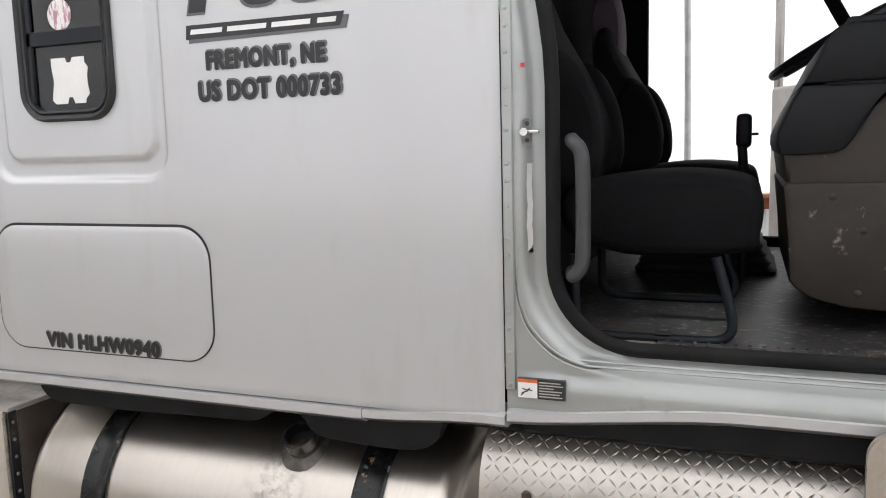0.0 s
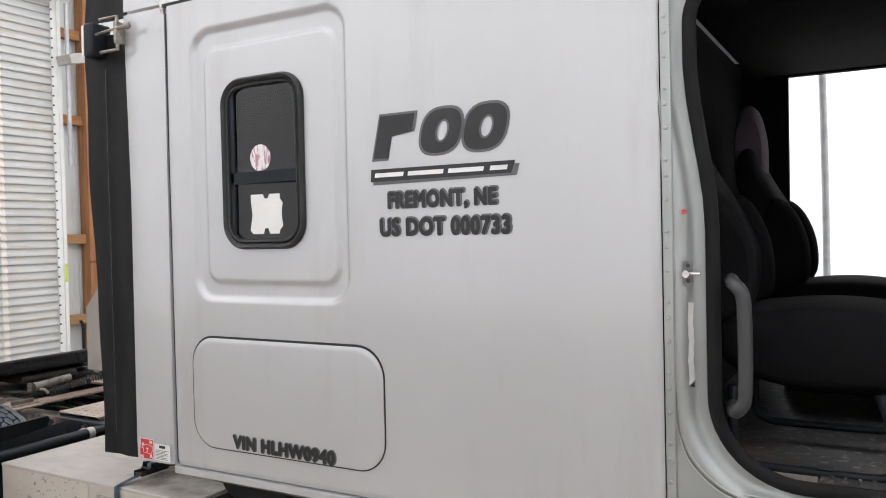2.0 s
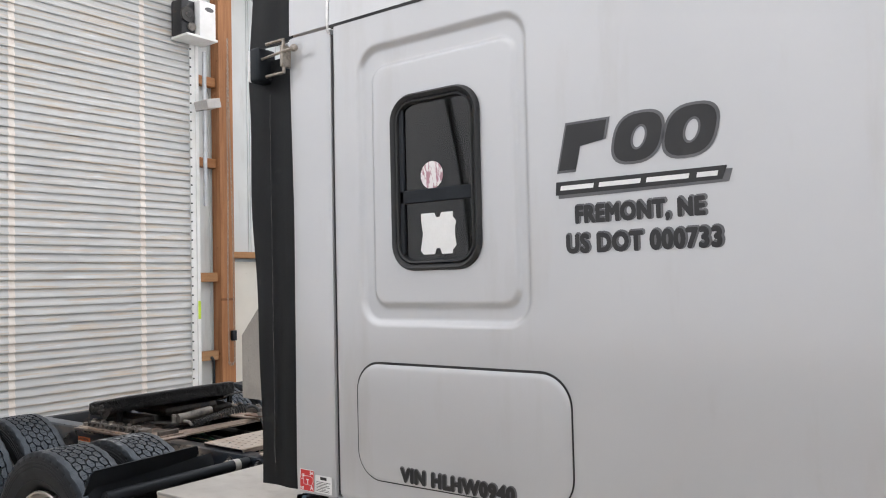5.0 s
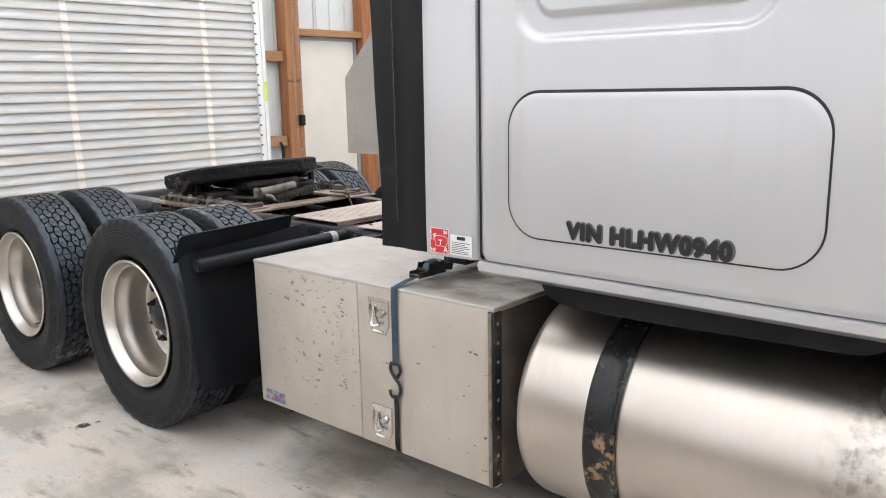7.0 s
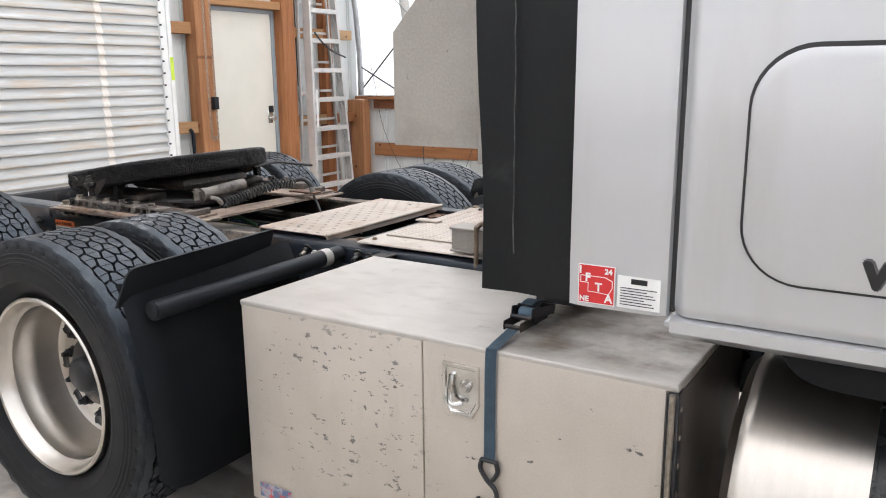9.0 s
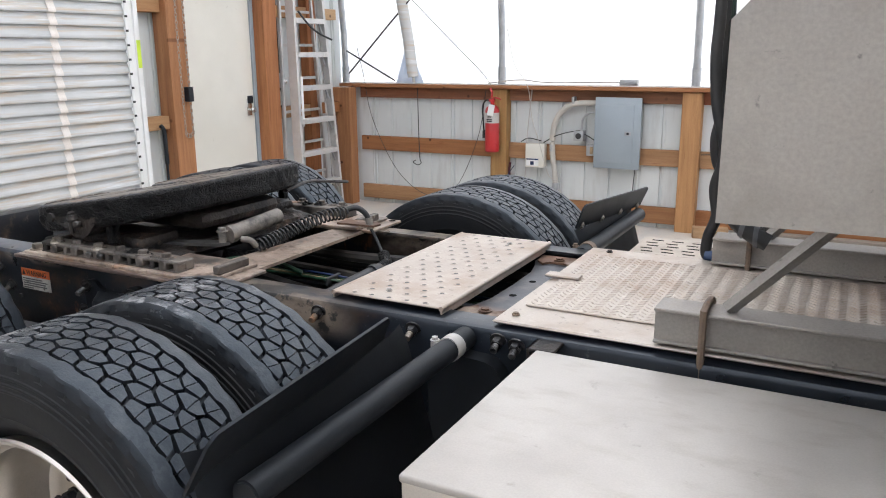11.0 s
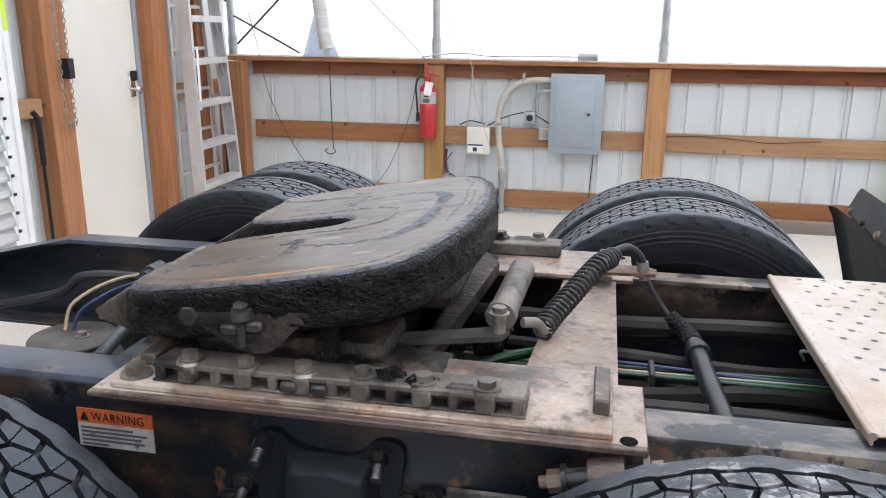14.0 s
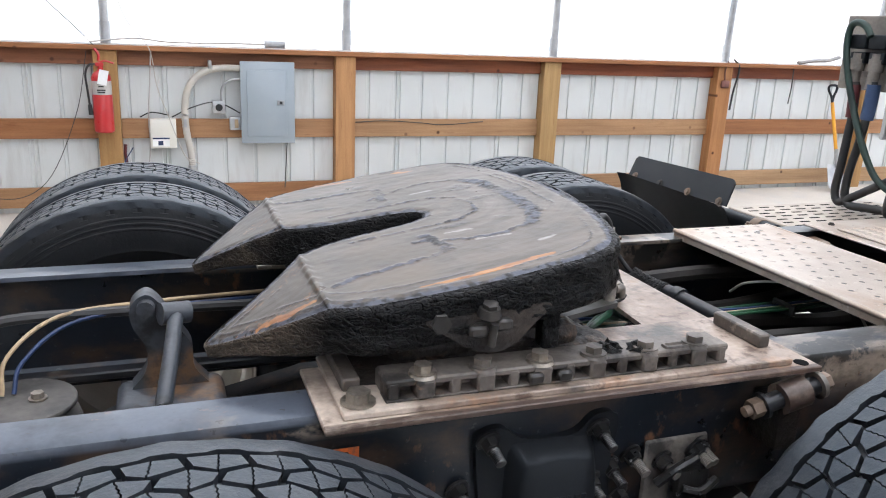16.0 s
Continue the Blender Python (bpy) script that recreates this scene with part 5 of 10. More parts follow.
# rear fairing and rubber flap
FX0 = -2.168
b = bmesh.new()
rows = []
for z, yo, lx in ((1.018, 0.0, 0.0), (1.10, -0.002, 0.0), (2.0, 0.004, 0.0), (ROOF, 0.010, -0.02)):
    rows.append([b.verts.new(p) for p in ((XR - 0.008, SY + 0.030 + yo, z), (XR - 0.012, SY + 0.012 + yo, z), (XR - 0.03, SY + 0.004 + yo, z), (FX0 + 0.03 + lx, SY - 0.002 + yo, z), (FX0 + lx, SY + 0.004 + yo, z),
                                         (FX0 + lx, SY + 0.03 + yo, z))])
for a, c in zip(rows[:-1], rows[1:]):
    for i in range(5):
        b.faces.new((a[i], a[i + 1], c[i + 1], c[i]))
    b.faces.new((a[5], a[0], c[0], c[5]))
b.faces.new(rows[0])
b.faces.new(rows[-1])
part("rear_fairing", b, "paint", truck, "silver side fairing behind the sleeper", angle=50)
b = bmesh.new()
rows = []
# (share of the height, inset): the top edge falls from the roof towards the rear
for k, yo in ((0.0, 0.010), (0.35, 0.012), (0.70, 0.018), (0.88, 0.032), (1.0, 0.065), (1.08, 0.14)):
    zf, zr = ROOF + 0.012 + (0.405 - 0.012) * k, ROOF + 0.012 + (0.335 - 0.012) * k
    rows.append([b.verts.new(p) for p in ((XR - 0.018, SY + 0.03 + yo, zf), (XR - 0.022, SY + yo + 0.002, zf), (FX0 - 0.015, SY + yo, zr), (FX0 - 0.02, SY + 0.03 + yo, zr))])
for a, c in zip(rows[:-1], rows[1:]):
    for i in range(3):
        b.faces.new((a[i], a[i + 1], c[i + 1], c[i]))
    b.faces.new((a[3], a[0], c[0], c[3]))
b.faces.new(rows[0])
b.faces.new(rows[-1])
part("upper_fairing", b, "paint", truck, "silver upper fairing", angle=50)


def flap_sheet(z0, z1, n, w, top_in):
    """Hanging rubber strip with a gentle wave."""
    b = bmesh.new()
    rows = []
    for j in range(n + 1):
        z = z0 + (z1 - z0) * j / n
        wob = 0.006 * math.sin(z * 5.3) + 0.004 * math.sin(z * 11 + 1)
        row = []
        for i in range(9):
            t = i / 8
            x = FX0 + 0.004 - w * t + wob * t + (top_in * (z - z0) / (z1 - z0)) * t
            row.append(b.verts.new((x, SY + 0.016 + 0.004 * math.sin(t * 9 + z * 2), z)))
        rows.append(row)
    for a, c in zip(rows[:-1], rows[1:]):
        for i in range(8):
            b.faces.new((a[i], a[i + 1], c[i + 1], c[i]))
    bmesh.ops.solidify(b, geom=b.faces[:], thickness=0.008)
    return b


part("rubber_flap", flap_sheet(1.018, 2.595, 40, 0.195, -0.07), "flap", truck, "black rubber gap flap with a chafed crease", angle=60)
part("rubber_flap", flap_sheet(2.645, 2.975, 10, 0.255, 0.03), "flap", truck, "black rubber gap flap", angle=60)
b = bmesh.new()
random.seed(6)
line = [(FX0 - 0.125 + random.uniform(-0.0015, 0.0015), SY + 0.0095 + random.uniform(-0.001, 0.001), 1.10 + k * 0.035) for k in range(40)]
tube(b, line, 0.0022, 5, 1, flat=0.5)
M["chafe"] = mat("chafed_rubber", (0.085, 0.083, 0.08), (0.020, 0.021, 0.022), rough=0.7, scale=30, lo=0.4, hi=0.6)
part("crease", b, "chafe", truck, "pale chafed crease down the flap")
# work lamp on a bracket
b = bmesh.new()
bx(b, -2.338, -2.288, SY - 0.050, SY + 0.040, 2.505, 2.635, 0.012, 3)
lamp = part("work_lamp", b, "plastic", truck, "small black work lamp on a wire bracket")
b = bmesh.new()
tube(b, [(-2.262, SY - 0.03, 2.52), (-2.17, SY - 0.03, 2.52), (-2.17, SY - 0.03, 2.64), (-2.262, SY - 0.03, 2.64)], 0.007, 8, 1)
bx(b, -2.180, -2.165, SY - 0.040, SY + 0.004, 2.54, 2.62, 0.003, 1)
tube(b, [(-2.29, SY - 0.03, 2.59), (-2.115, SY - 0.04, 2.595)], 0.005, 6, 1)
lathe(b, [(0.0, -0.014), (0.012, -0.008), (0.014, 0.0), (0.012, 0.008), (0.0, 0.014)], (-2.105, SY - 0.04, 2.595), (1, 0, 0), 12)
part("bracket", b, "zinc", lamp, "bright wire bracket")
b = bmesh.new()
bx(b, -2.350, -2.334, SY - 0.048, SY + 0.038, 2.512, 2.628, 0.004, 1)
part("lens", b, "white", lamp)

# far side and back of the sleeper
FY = 2 * CY - SY
b = bmesh.new()
bx(b, XR, XD, FY - 0.012, FY, SILL, ROOF)
part("sleeper_side", b, "paint", truck, "silver far side of the sleeper")
b = bmesh.new()
bx(b, XR - 0.004, XR + 0.012, SY + 0.03, FY - 0.03, SILL, ROOF + 0.38, 0.006, 1)
part("back_panel", b, "paint", truck, "silver back wall of the sleeper")
b = bmesh.new()
bx(b, FX0, XR - 0.01, FY - 0.03, FY - 0.004, 1.02, 2.98, 0.004, 1)
part("rear_fairing", b, "paint", truck)

# door jamb and opening
OP = (-0.127, 1.15, 1.205, 2.468)


def slant(z):
    """How far the opening's rear edge leans back at a height."""
    return 0.048 * sstep(1.82, 2.25, z)


def op_dist(x, z):
    """Signed distance to the door opening."""
    return rr_dist(x + slant(z) * sstep(0.6, 0.2, x), z, *OP, 0.20 if z < 1.9 else 0.13)


def jamb_in(x, z):
    d = op_dist(x, z)
    v = 0.030
    v += 0.030 * sstep(0.070, 0.030, d) + 0.012 * sstep(0.012, -0.01, d)
    v -= 0.018 * sstep(1.155, 1.105, z) * sstep(-0.235, -0.10, x) * sstep(1.03, 1.06, z)
    v -= 0.012 * sstep(0.03, 0.0, abs(z - 1.165)) * sstep(-0.15, 0.05, x)
    return v


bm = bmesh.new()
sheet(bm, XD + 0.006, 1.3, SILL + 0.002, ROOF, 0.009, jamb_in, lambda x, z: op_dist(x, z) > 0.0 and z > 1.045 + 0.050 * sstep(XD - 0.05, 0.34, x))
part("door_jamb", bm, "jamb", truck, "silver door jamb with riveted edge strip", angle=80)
b = bmesh.new()
bx(b, XD + 0.004, XD + 0.030, SY + 0.0225, SY + 0.034, SILL + 0.075, 2.60, 0.003, 1)
strip = part("rivet_strip", b, "jamb", truck, "riveted edge strip")
for k in range(26):
    b = bmesh.new()
    lathe(b, [(0.0, 0.003), (0.004, 0.0025), (0.006, 0.0)], (XD + 0.015, SY + 0.0225, SILL + 0.09 + k * 0.059 + (0.02 if k % 3 else 0)), (0, -1, 0), 10)
    part("rivet", b, "jamb", strip)
M["strikerplate"] = mat("dull_striker_steel", (0.20, 0.20, 0.20), (0.12, 0.12, 0.12), rough=0.35, metal=0.8, scale=40)
# darker brown-grey for the middle line of the jamb crease
M["creasedirt"] = mat("dark_crease_line", (0.10, 0.085, 0.07), (0.20, 0.19, 0.175), rough=0.7, scale=14)
b = bmesh.new()
low_half = [p for p in rrect(OP[0] + 0.010, OP[1], OP[2] + 0.008, OP[3] - 0.01, 0.20, 12) if p[1] < 1.9]
top_half = [p for p in rrect(OP[0] + 0.010, OP[1], OP[2] + 0.008, OP[3] - 0.01, 0.13, 12) if p[1] > 1.9]
back = [(OP[0] + 0.010, 2.3 - 0.08 * k) for k in range(10)]
loop = top_half[:26] + back + low_half
tube(b, [(a - slant(c) * sstep(0.6, 0.2, a), SY + 0.040, c) for a, c in loop], 0.013, 10, 1, closed=True, flat=1.35)
part("door_seal", b, "sealblk", truck, "black rubber door seal")
# welded crease down the jamb and round its corner
for off, r, mt in ((0.0, 0.0020, "creasedirt"), (0.0055, 0.0026, "jamb"), (-0.006, 0.0022, "jamb")):
    b = bmesh.new()
    seam = smooth_line([(-0.212 - slant(2.3), 0, 2.36), (-0.212 - slant(2.0), 0, 2.0), (-0.212, 0, 1.75), (-0.212, 0, 1.50), (-0.206, 0, 1.36), (-0.197, 0, 1.305), (-0.172, 0, 1.247), (-0.113, 0, 1.192), (-0.048, 0, 1.168), (0.010, 0, 1.166)], 5)
    tube(b, [(p.x + off * 0.8, SY + jamb_in(p.x, p.z) - 0.0005, p.z + off * (0.8 if p.z < 1.3 else 0)) for p in seam], r, 6, 1)
    part("jamb_crease", b, mt, truck, "dark weld crease down the jamb" if mt != "jamb" else "")
# worn double lip along the threshold
for y, z in ((0.014, 1.184), (0.008, 1.174)):
    b = bmesh.new()
    tube(b, [(-0.07, SY + y + 0.026, z - 0.004), (0.02, SY + y + 0.012, z - 0.002), (0.13, SY + y + 0.003, z), (0.7, SY + y, z), (1.2, SY + y, z)], 0.0032, 6, 4)
    part("sill_lip", b, "jamb", truck, "worn bright lip along the door sill")
# drip rail over the door
b = bmesh.new()
sec = [(SY + 0.006, ROOF - 0.006), (SY - 0.012, ROOF - 0.03), (SY - 0.012, ROOF - 0.05), (SY - 0.002, ROOF - 0.062), (SY + 0.004, ROOF - 0.085), (SY + 0.03, ROOF - 0.105), (SY + 0.05, ROOF - 0.006)]
cuts = []
for x, k in ((-0.465, 0.25), (-0.43, 0.45), (-0.35, 0.75), (-0.24, 1.0), (1.2, 1.0)):
    cuts.append([b.verts.new((x, SY + 0.006 + (y - SY - 0.006) * (0.4 + 0.6 * k), ROOF - 0.006 + (z - ROOF + 0.006) * k)) for y, z in sec])
for a, c in zip(cuts[:-1], cuts[1:]):
    for i in range(len(sec)):
        b.faces.new((a[i], a[(i + 1) % len(sec)], c[(i + 1) % len(sec)], c[i]))
b.faces.new(cuts[0][::-1])
b.faces.new(cuts[-1])
part("drip_rail", b, "jamb", truck, "grey drip rail over the door", angle=50)
b = bmesh.new()
cyl(b, (-0.190, SY + 0.031, 2.490), (-0.190, SY + 0.022, 2.490), 0.015, 20)
part("plug", b, "rubber", truck, "round black plug")
# striker, paper strip, red dot
b = bmesh.new()
prism(b, rrect(-0.1845, -0.1625, 1.684, 1.746, 0.010, 5), side_y(SY + 0.030), 0.0, 0.004)
strk = part("door_striker", b, "strikerplate", truck, "bright steel door striker pin on a dark plate")
b = bmesh.new()
cyl(b, (-0.172, SY + 0.034, 1.715), (-0.172, SY - 0.008, 1.715), 0.0055, 12)
lathe(b, [(0.0, 0.0), (0.009, 0.0), (0.010, 0.002), (0.009, 0.004), (0.0, 0.004)], (-0.172, SY - 0.008, 1.715), (0, -1, 0), 14)
cyl(b, (-0.174, SY + 0.004, 1.715), (-0.140, SY + 0.004, 1.715), 0.0042, 10)
part("pin", b, "chrome", strk)
for z in (1.696, 1.734):
    b = bmesh.new()
    cyl(b, (-0.1735, SY + 0.0262, z), (-0.1735, SY + 0.0245, z), 0.0055, 12)
    part("screw", b, "ink", strk)
b = bmesh.new()
rows = []
for j in range(14):
    z = 1.435 + 0.208 * j / 13
    w = 0.0011 * math.sin(j * 1.1) + 0.0006 * math.sin(j * 2.9)
    rows.append((b.verts.new((-0.1755 + w, SY + 0.026 + 0.0015 * math.sin(j * 1.3), z)), b.verts.new((-0.1625 + w, SY + 0.026, z))))
for a, c in zip(rows[:-1], rows[1:]):
    b.faces.new((a[0], a[1], c[1], c[0]))
bmesh.ops.solidify(b, geom=b.faces[:], thickness=0.0012)
part("paper_strip", b, "white", truck, "peeling white paper strip")
b = bmesh.new()
bx(b, -0.187, -0.178, SY + 0.026, SY + 0.029, 1.862, 1.872)
part("red_sticker", b, "red", truck)
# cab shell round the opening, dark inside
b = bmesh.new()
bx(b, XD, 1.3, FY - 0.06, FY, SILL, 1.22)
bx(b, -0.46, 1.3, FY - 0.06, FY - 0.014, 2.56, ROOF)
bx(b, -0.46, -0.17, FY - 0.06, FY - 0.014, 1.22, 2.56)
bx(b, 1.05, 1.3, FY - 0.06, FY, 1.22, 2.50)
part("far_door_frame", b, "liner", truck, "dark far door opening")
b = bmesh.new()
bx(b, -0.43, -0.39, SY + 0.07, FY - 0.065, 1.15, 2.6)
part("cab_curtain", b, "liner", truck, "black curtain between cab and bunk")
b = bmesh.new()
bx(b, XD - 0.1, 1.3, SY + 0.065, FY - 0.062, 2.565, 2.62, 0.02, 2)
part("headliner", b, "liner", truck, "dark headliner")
b = bmesh.new()
bx(b, XD - 0.1, 1.5, SY + 0.075, FY - 0.062, 1.10, 1.175)
cf = part("cab_floor", b, "cabfloor", truck, "scuffed black rubber cab floor")
b = bmesh.new()
bx(b, -0.04, 0.095, SY + 0.150, SY + 0.295, 1.176, 1.182, 0.002, 1)
part("bare_patch", b, "tan", cf, "worn tan floor patch by the threshold")
b = bmesh.new()
bx(b, 0.098, 0.95, SY + 0.145, SY + 0.295, 1.176, 1.186, 0.003, 1)
tpl = part("threshold_plate", b, "cabfloor", cf, "worn pressed threshold plate")
b = bmesh.new()
for i in range(26):
    for j in range(3):
        lathe(b, [(0.0, 0.004), (0.004, 0.003), (0.007, 0.0)], (0.125 + i * 0.032, SY + 0.180 + j * 0.036, 1.186), (0, 0, 1), 8)
tagged(part("stud_pattern", b, "cabfloor", tpl), kind="stuff")
# front bulkhead, pillar and hood
b = bmesh.new()
bx(b, 1.25, 1.5, SY + 0.08, FY - 0.08, 1.0, 1.75, 0.03, 2)
bx(b, 1.3, 1.5, SY + 0.05, SY + 0.15, 1.7, 2.6, 0.03, 2)
bx(b, 1.3, 1.5, FY - 0.15, FY - 0.05, 1.7, 2.6, 0.03, 2)
bx(b, 1.2, 1.5, SY + 0.05, FY - 0.05, 2.45, 2.62, 0.03, 2)
part("bulkhead", b, "paint", truck, "front bulkhead and pillars of the cab")

# ---- cab interior ----
b = bmesh.new()
tube(b, [(-0.085, SY + 0.10, 1.695), (-0.065, SY + 0.015, 1.69), (-0.045, SY + 0.005, 1.665), (-0.04, SY + 0.002, 1.60), (-0.04, SY + 0.002, 1.46), (-0.045, SY + 0.005, 1.41), (-0.065, SY + 0.015, 1.385), (-0.085, SY + 0.10, 1.38)], 0.017, 12, 4)
part("grab_handle", b, "greyplastic", truck, "grey grab handle inside the door")


def pad(bm, outline, y0, y1, r):
    """A cushion: an x-z outline given width along y with rounded edges."""
    cx = sum(p[0] for p in outline) / len(outline)
    cz = sum(p[1] for p in outline) / len(outline)
    rings = []
    for y, k in ((y0, 0.72), (y0 + r * 0.3, 0.90), (y0 + r, 1.0), (y1 - r, 1.0), (y1 - r * 0.3, 0.90), (y1, 0.72)):
        rings.append([bm.verts.new((cx + (p[0] - cx) * (1 - (1 - k) * 0.5), y, cz + (p[1] - cz) * k)) for p in outline])
    n = len(outline)
    for a, c in zip(rings[:-1], rings[1:]):
        for i in range(n):
            bm.faces.new((a[i], a[(i + 1) % n], c[(i + 1) % n], c[i]))
    bm.faces.new(rings[0][::-1])
    bm.faces.new(rings[-1])


def curve2(pts, k=5):
    """Closed smooth outline through (a, b) points."""
    p = [Vector((a, b, 0)) for a, b in pts]
    out = []
    n = len(p)
    for i in range(n):
        a, b_, c, d = p[i - 1], p[i], p[(i + 1) % n], p[(i + 2) % n]
        for s in range(k):
            t = s / k
            q = 0.5 * (2 * b_ + (c - a) * t + (2 * a - 5 * b_ + 4 * c - d) * t * t + (3 * b_ - a - 3 * c + d) * t ** 3)
            out.append((q.x, q.y))
    return out


CUSH = curve2([(-0.16, 1.46), (-0.15, 1.57), (0.0, 1.60), (0.16, 1.605), (0.30, 1.585), (0.34, 1.54), (0.335, 1.45), (0.30, 1.40), (0.0, 1.39)])
BACK = curve2([(-0.20, 1.50), (-0.235, 1.75), (-0.275, 1.98), (-0.285, 2.12), (-0.235, 2.145), (-0.19, 2.04), (-0.10, 1.88), (-0.045, 1.74), (-0.06, 1.60), (-0.12, 1.50)])
BOLSTER = curve2([(-0.17, 1.56), (-0.20, 1.75), (-0.16, 1.93), (-0.08, 1.90), (-0.02, 1.76), (-0.03, 1.60)])
HEAD = curve2([(-0.30, 1.96), (-0.315, 2.20), (-0.285, 2.325), (-0.235, 2.33), (-0.20, 2.22), (-0.195, 2.05), (-0.215, 1.95)])


def seat(name, dx, dy, label, lean, head):
    """lean: how far the back sits behind the cushion."""
    st = part(name, bmesh_pad(CUSH, 2.27, 2.78, 0.05, dx, dy), "seat", truck, label)
    part("backrest", bmesh_pad(BACK, 2.30, 2.75, 0.09, dx + lean, dy), "seat", st)
    for s in (0, 1):
        y0 = 2.27 + s * 0.40
        part("bolster", bmesh_pad(BOLSTER, y0, y0 + 0.11, 0.045, dx + lean, dy), "seat", st)
    part("headrest", bmesh_pad(HEAD, 2.42, 2.63, 0.06, dx + lean * 1.6, dy), head, st, "mauve-grey headrest" if head == "mauve" else "black headrest")
    return st


def bmesh_pad(outline, y0, y1, r, dx, dy):
    b = bmesh.new()
    pad(b, [(x + dx, z) for x, z in outline], y0 + dy, y1 + dy, r)
    return b


ps = seat("passenger_seat", 0.0, 0.0, "black fabric passenger seat on a tube frame", -0.05, "seat")
for y, k in ((2.215, 0.0), (2.62, 0.03)):
    # each side is one bent tube: down, along the floor and up again
    b = bmesh.new()
    tube(b, [(-0.115, y, 1.40), (-0.112, y, 1.27), (-0.105, y, 1.215 + k), (-0.075, y, 1.193 + k), (-0.02, y, 1.189 + k), (0.08, y, 1.189 + k), (0.19, y, 1.189 + k), (0.245, y, 1.193 + k), (0.272, y, 1.213 + k), (0.274, y, 1.25 + k), (0.258, y, 1.32), (0.235, y, 1.40)], 0.0125, 12, 4)
    part("seat_frame", b, "plastic", ps, "black bent-tube seat frame")
b = bmesh.new()
bx(b, 0.09, 0.13, 2.20, 2.23, 1.202, 1.206, 0.001, 1)
part("frame_label", b, "greyplastic", ps)
ds = seat("driver_seat", 0.0, 1.10, "black fabric driver seat on a bellows base", 0.0, "mauve")
b = bmesh.new()
rings = []
for k in range(15):
    # soft folds that widen towards the floor
    z, w = 1.178 + 0.0158 * k, 0.268 - 0.008 * k + (0.012 if k % 2 else -0.012)
    rings.append([b.verts.new((x, y, z)) for x, y in rrect(0.14 - w * 0.94, 0.14 + w, 3.355 - (w - 0.22) * 0.5, 3.86, 0.05, 5)])
for a, c in zip(rings[:-1], rings[1:]):
    for q in range(len(a)):
        b.faces.new((a[q], a[(q + 1) % len(a)], c[(q + 1) % len(a)], c[q]))
b.faces.new(rings[-1])
part("bellows", b, "rubber", ds, "black rubber bellows")
b = bmesh.new()
tube(b, [(0.292, 3.30, 1.18), (0.29, 3.30, 1.40), (0.285, 3.30, 1.58), (0.28, 3.30, 1.66)], 0.018, 10, 4)
bx(b, 0.258, 0.312, 3.275, 3.325, 1.655, 1.78, 0.018, 3)
bx(b, 0.308, 0.335, 3.288, 3.312, 1.70, 1.71, 0.003, 1)
part("brake_lever", b, "plastic", truck, "black lever with a thumb button")
# dashboard
def slab(bm, outline, y0, y1, r=0.012):
    """A panel: an x-z outline given depth along y, its near edge rounded."""
    mid = Vector((sum(p[0] for p in outline), sum(p[1] for p in outline), 0)) / len(outline)
    rings = []
    for y, k in ((y0, r), (y0 + 0.3 * r, 0.3 * r), (y0 + r, 0.0), (y1, 0.0)):
        ring = []
        for p in outline:
            q = Vector((p[0], p[1], 0))
            q += (mid - q).normalized() * k
            ring.append(bm.verts.new((q.x, y, q.y)))
        rings.append(ring)
    for a, c in zip(rings[:-1], rings[1:]):
        for i in range(len(a)):
            bm.faces.new((a[i], c[i], c[(i + 1) % len(a)], a[(i + 1) % len(a)]))
    bmesh.ops.triangulate(bm, faces=[bm.faces.new(rings[0]), bm.faces.new(rings[-1][::-1])])
    bmesh.ops.recalc_face_normals(bm, faces=bm.faces[:])


b = bmesh.new()
slab(b, [(0.395, 1.585), (0.386, 1.64), (0.42, 1.72), (0.50, 1.86), (0.56, 1.93), (1.2, 1.93), (1.24, 1.6), (1.22, 1.26), (0.66, 1.26), (0.47, 1.29), (0.42, 1.33)], 2.424, 3.3, 0.01)
dash = part("dashboard", b, "dashlow", truck, "dark dashboard over brown-grey lower panels")
b = bmesh.new()
slab(b, [(0.388, 1.562), (0.394, 1.50), (0.401, 1.43), (0.409, 1.315), (0.425, 1.296), (0.456, 1.274), (0.50, 1.26), (0.549, 1.249), (0.637, 1.243), (1.2, 1.24), (1.2, 1.585), (0.8, 1.578), (0.60, 1.572), (0.397, 1.571)], 2.412, 3.2)
part("lower_panel", b, "dashlow", dash, "scuffed brown-grey lower panel")
b = bmesh.new()
slab(b, [(0.379, 1.645), (0.371, 1.668), (0.372, 1.70), (0.384, 1.729), (0.402, 1.771), (0.425, 1.815), (0.50, 1.817), (1.1, 1.822), (1.1, 1.815), (0.64, 1.81), (0.617, 1.797), (0.573, 1.725), (0.548, 1.682), (0.531, 1.658), (0.512, 1.648), (0.48, 1.644), (0.42, 1.641)], 2.408, 3.2)
part("dash_panel", b, "dashup", dash)
b = bmesh.new()
slab(b, [(0.428, 1.821), (0.452, 1.867), (0.470, 1.907), (0.479, 1.927), (0.493, 1.947), (0.512, 1.960), (0.54, 1.965), (0.62, 1.964), (1.2, 1.962), (1.2, 1.826), (0.6, 1.822)], 2.408, 3.2)
part("dash_top", b, "dashup", dash)
b = bmesh.new()
bx(b, 0.53, 1.1, 2.46, 2.9, 1.963, 1.985, 0.008, 2)
part("dash_tray", b, "plastic", dash)
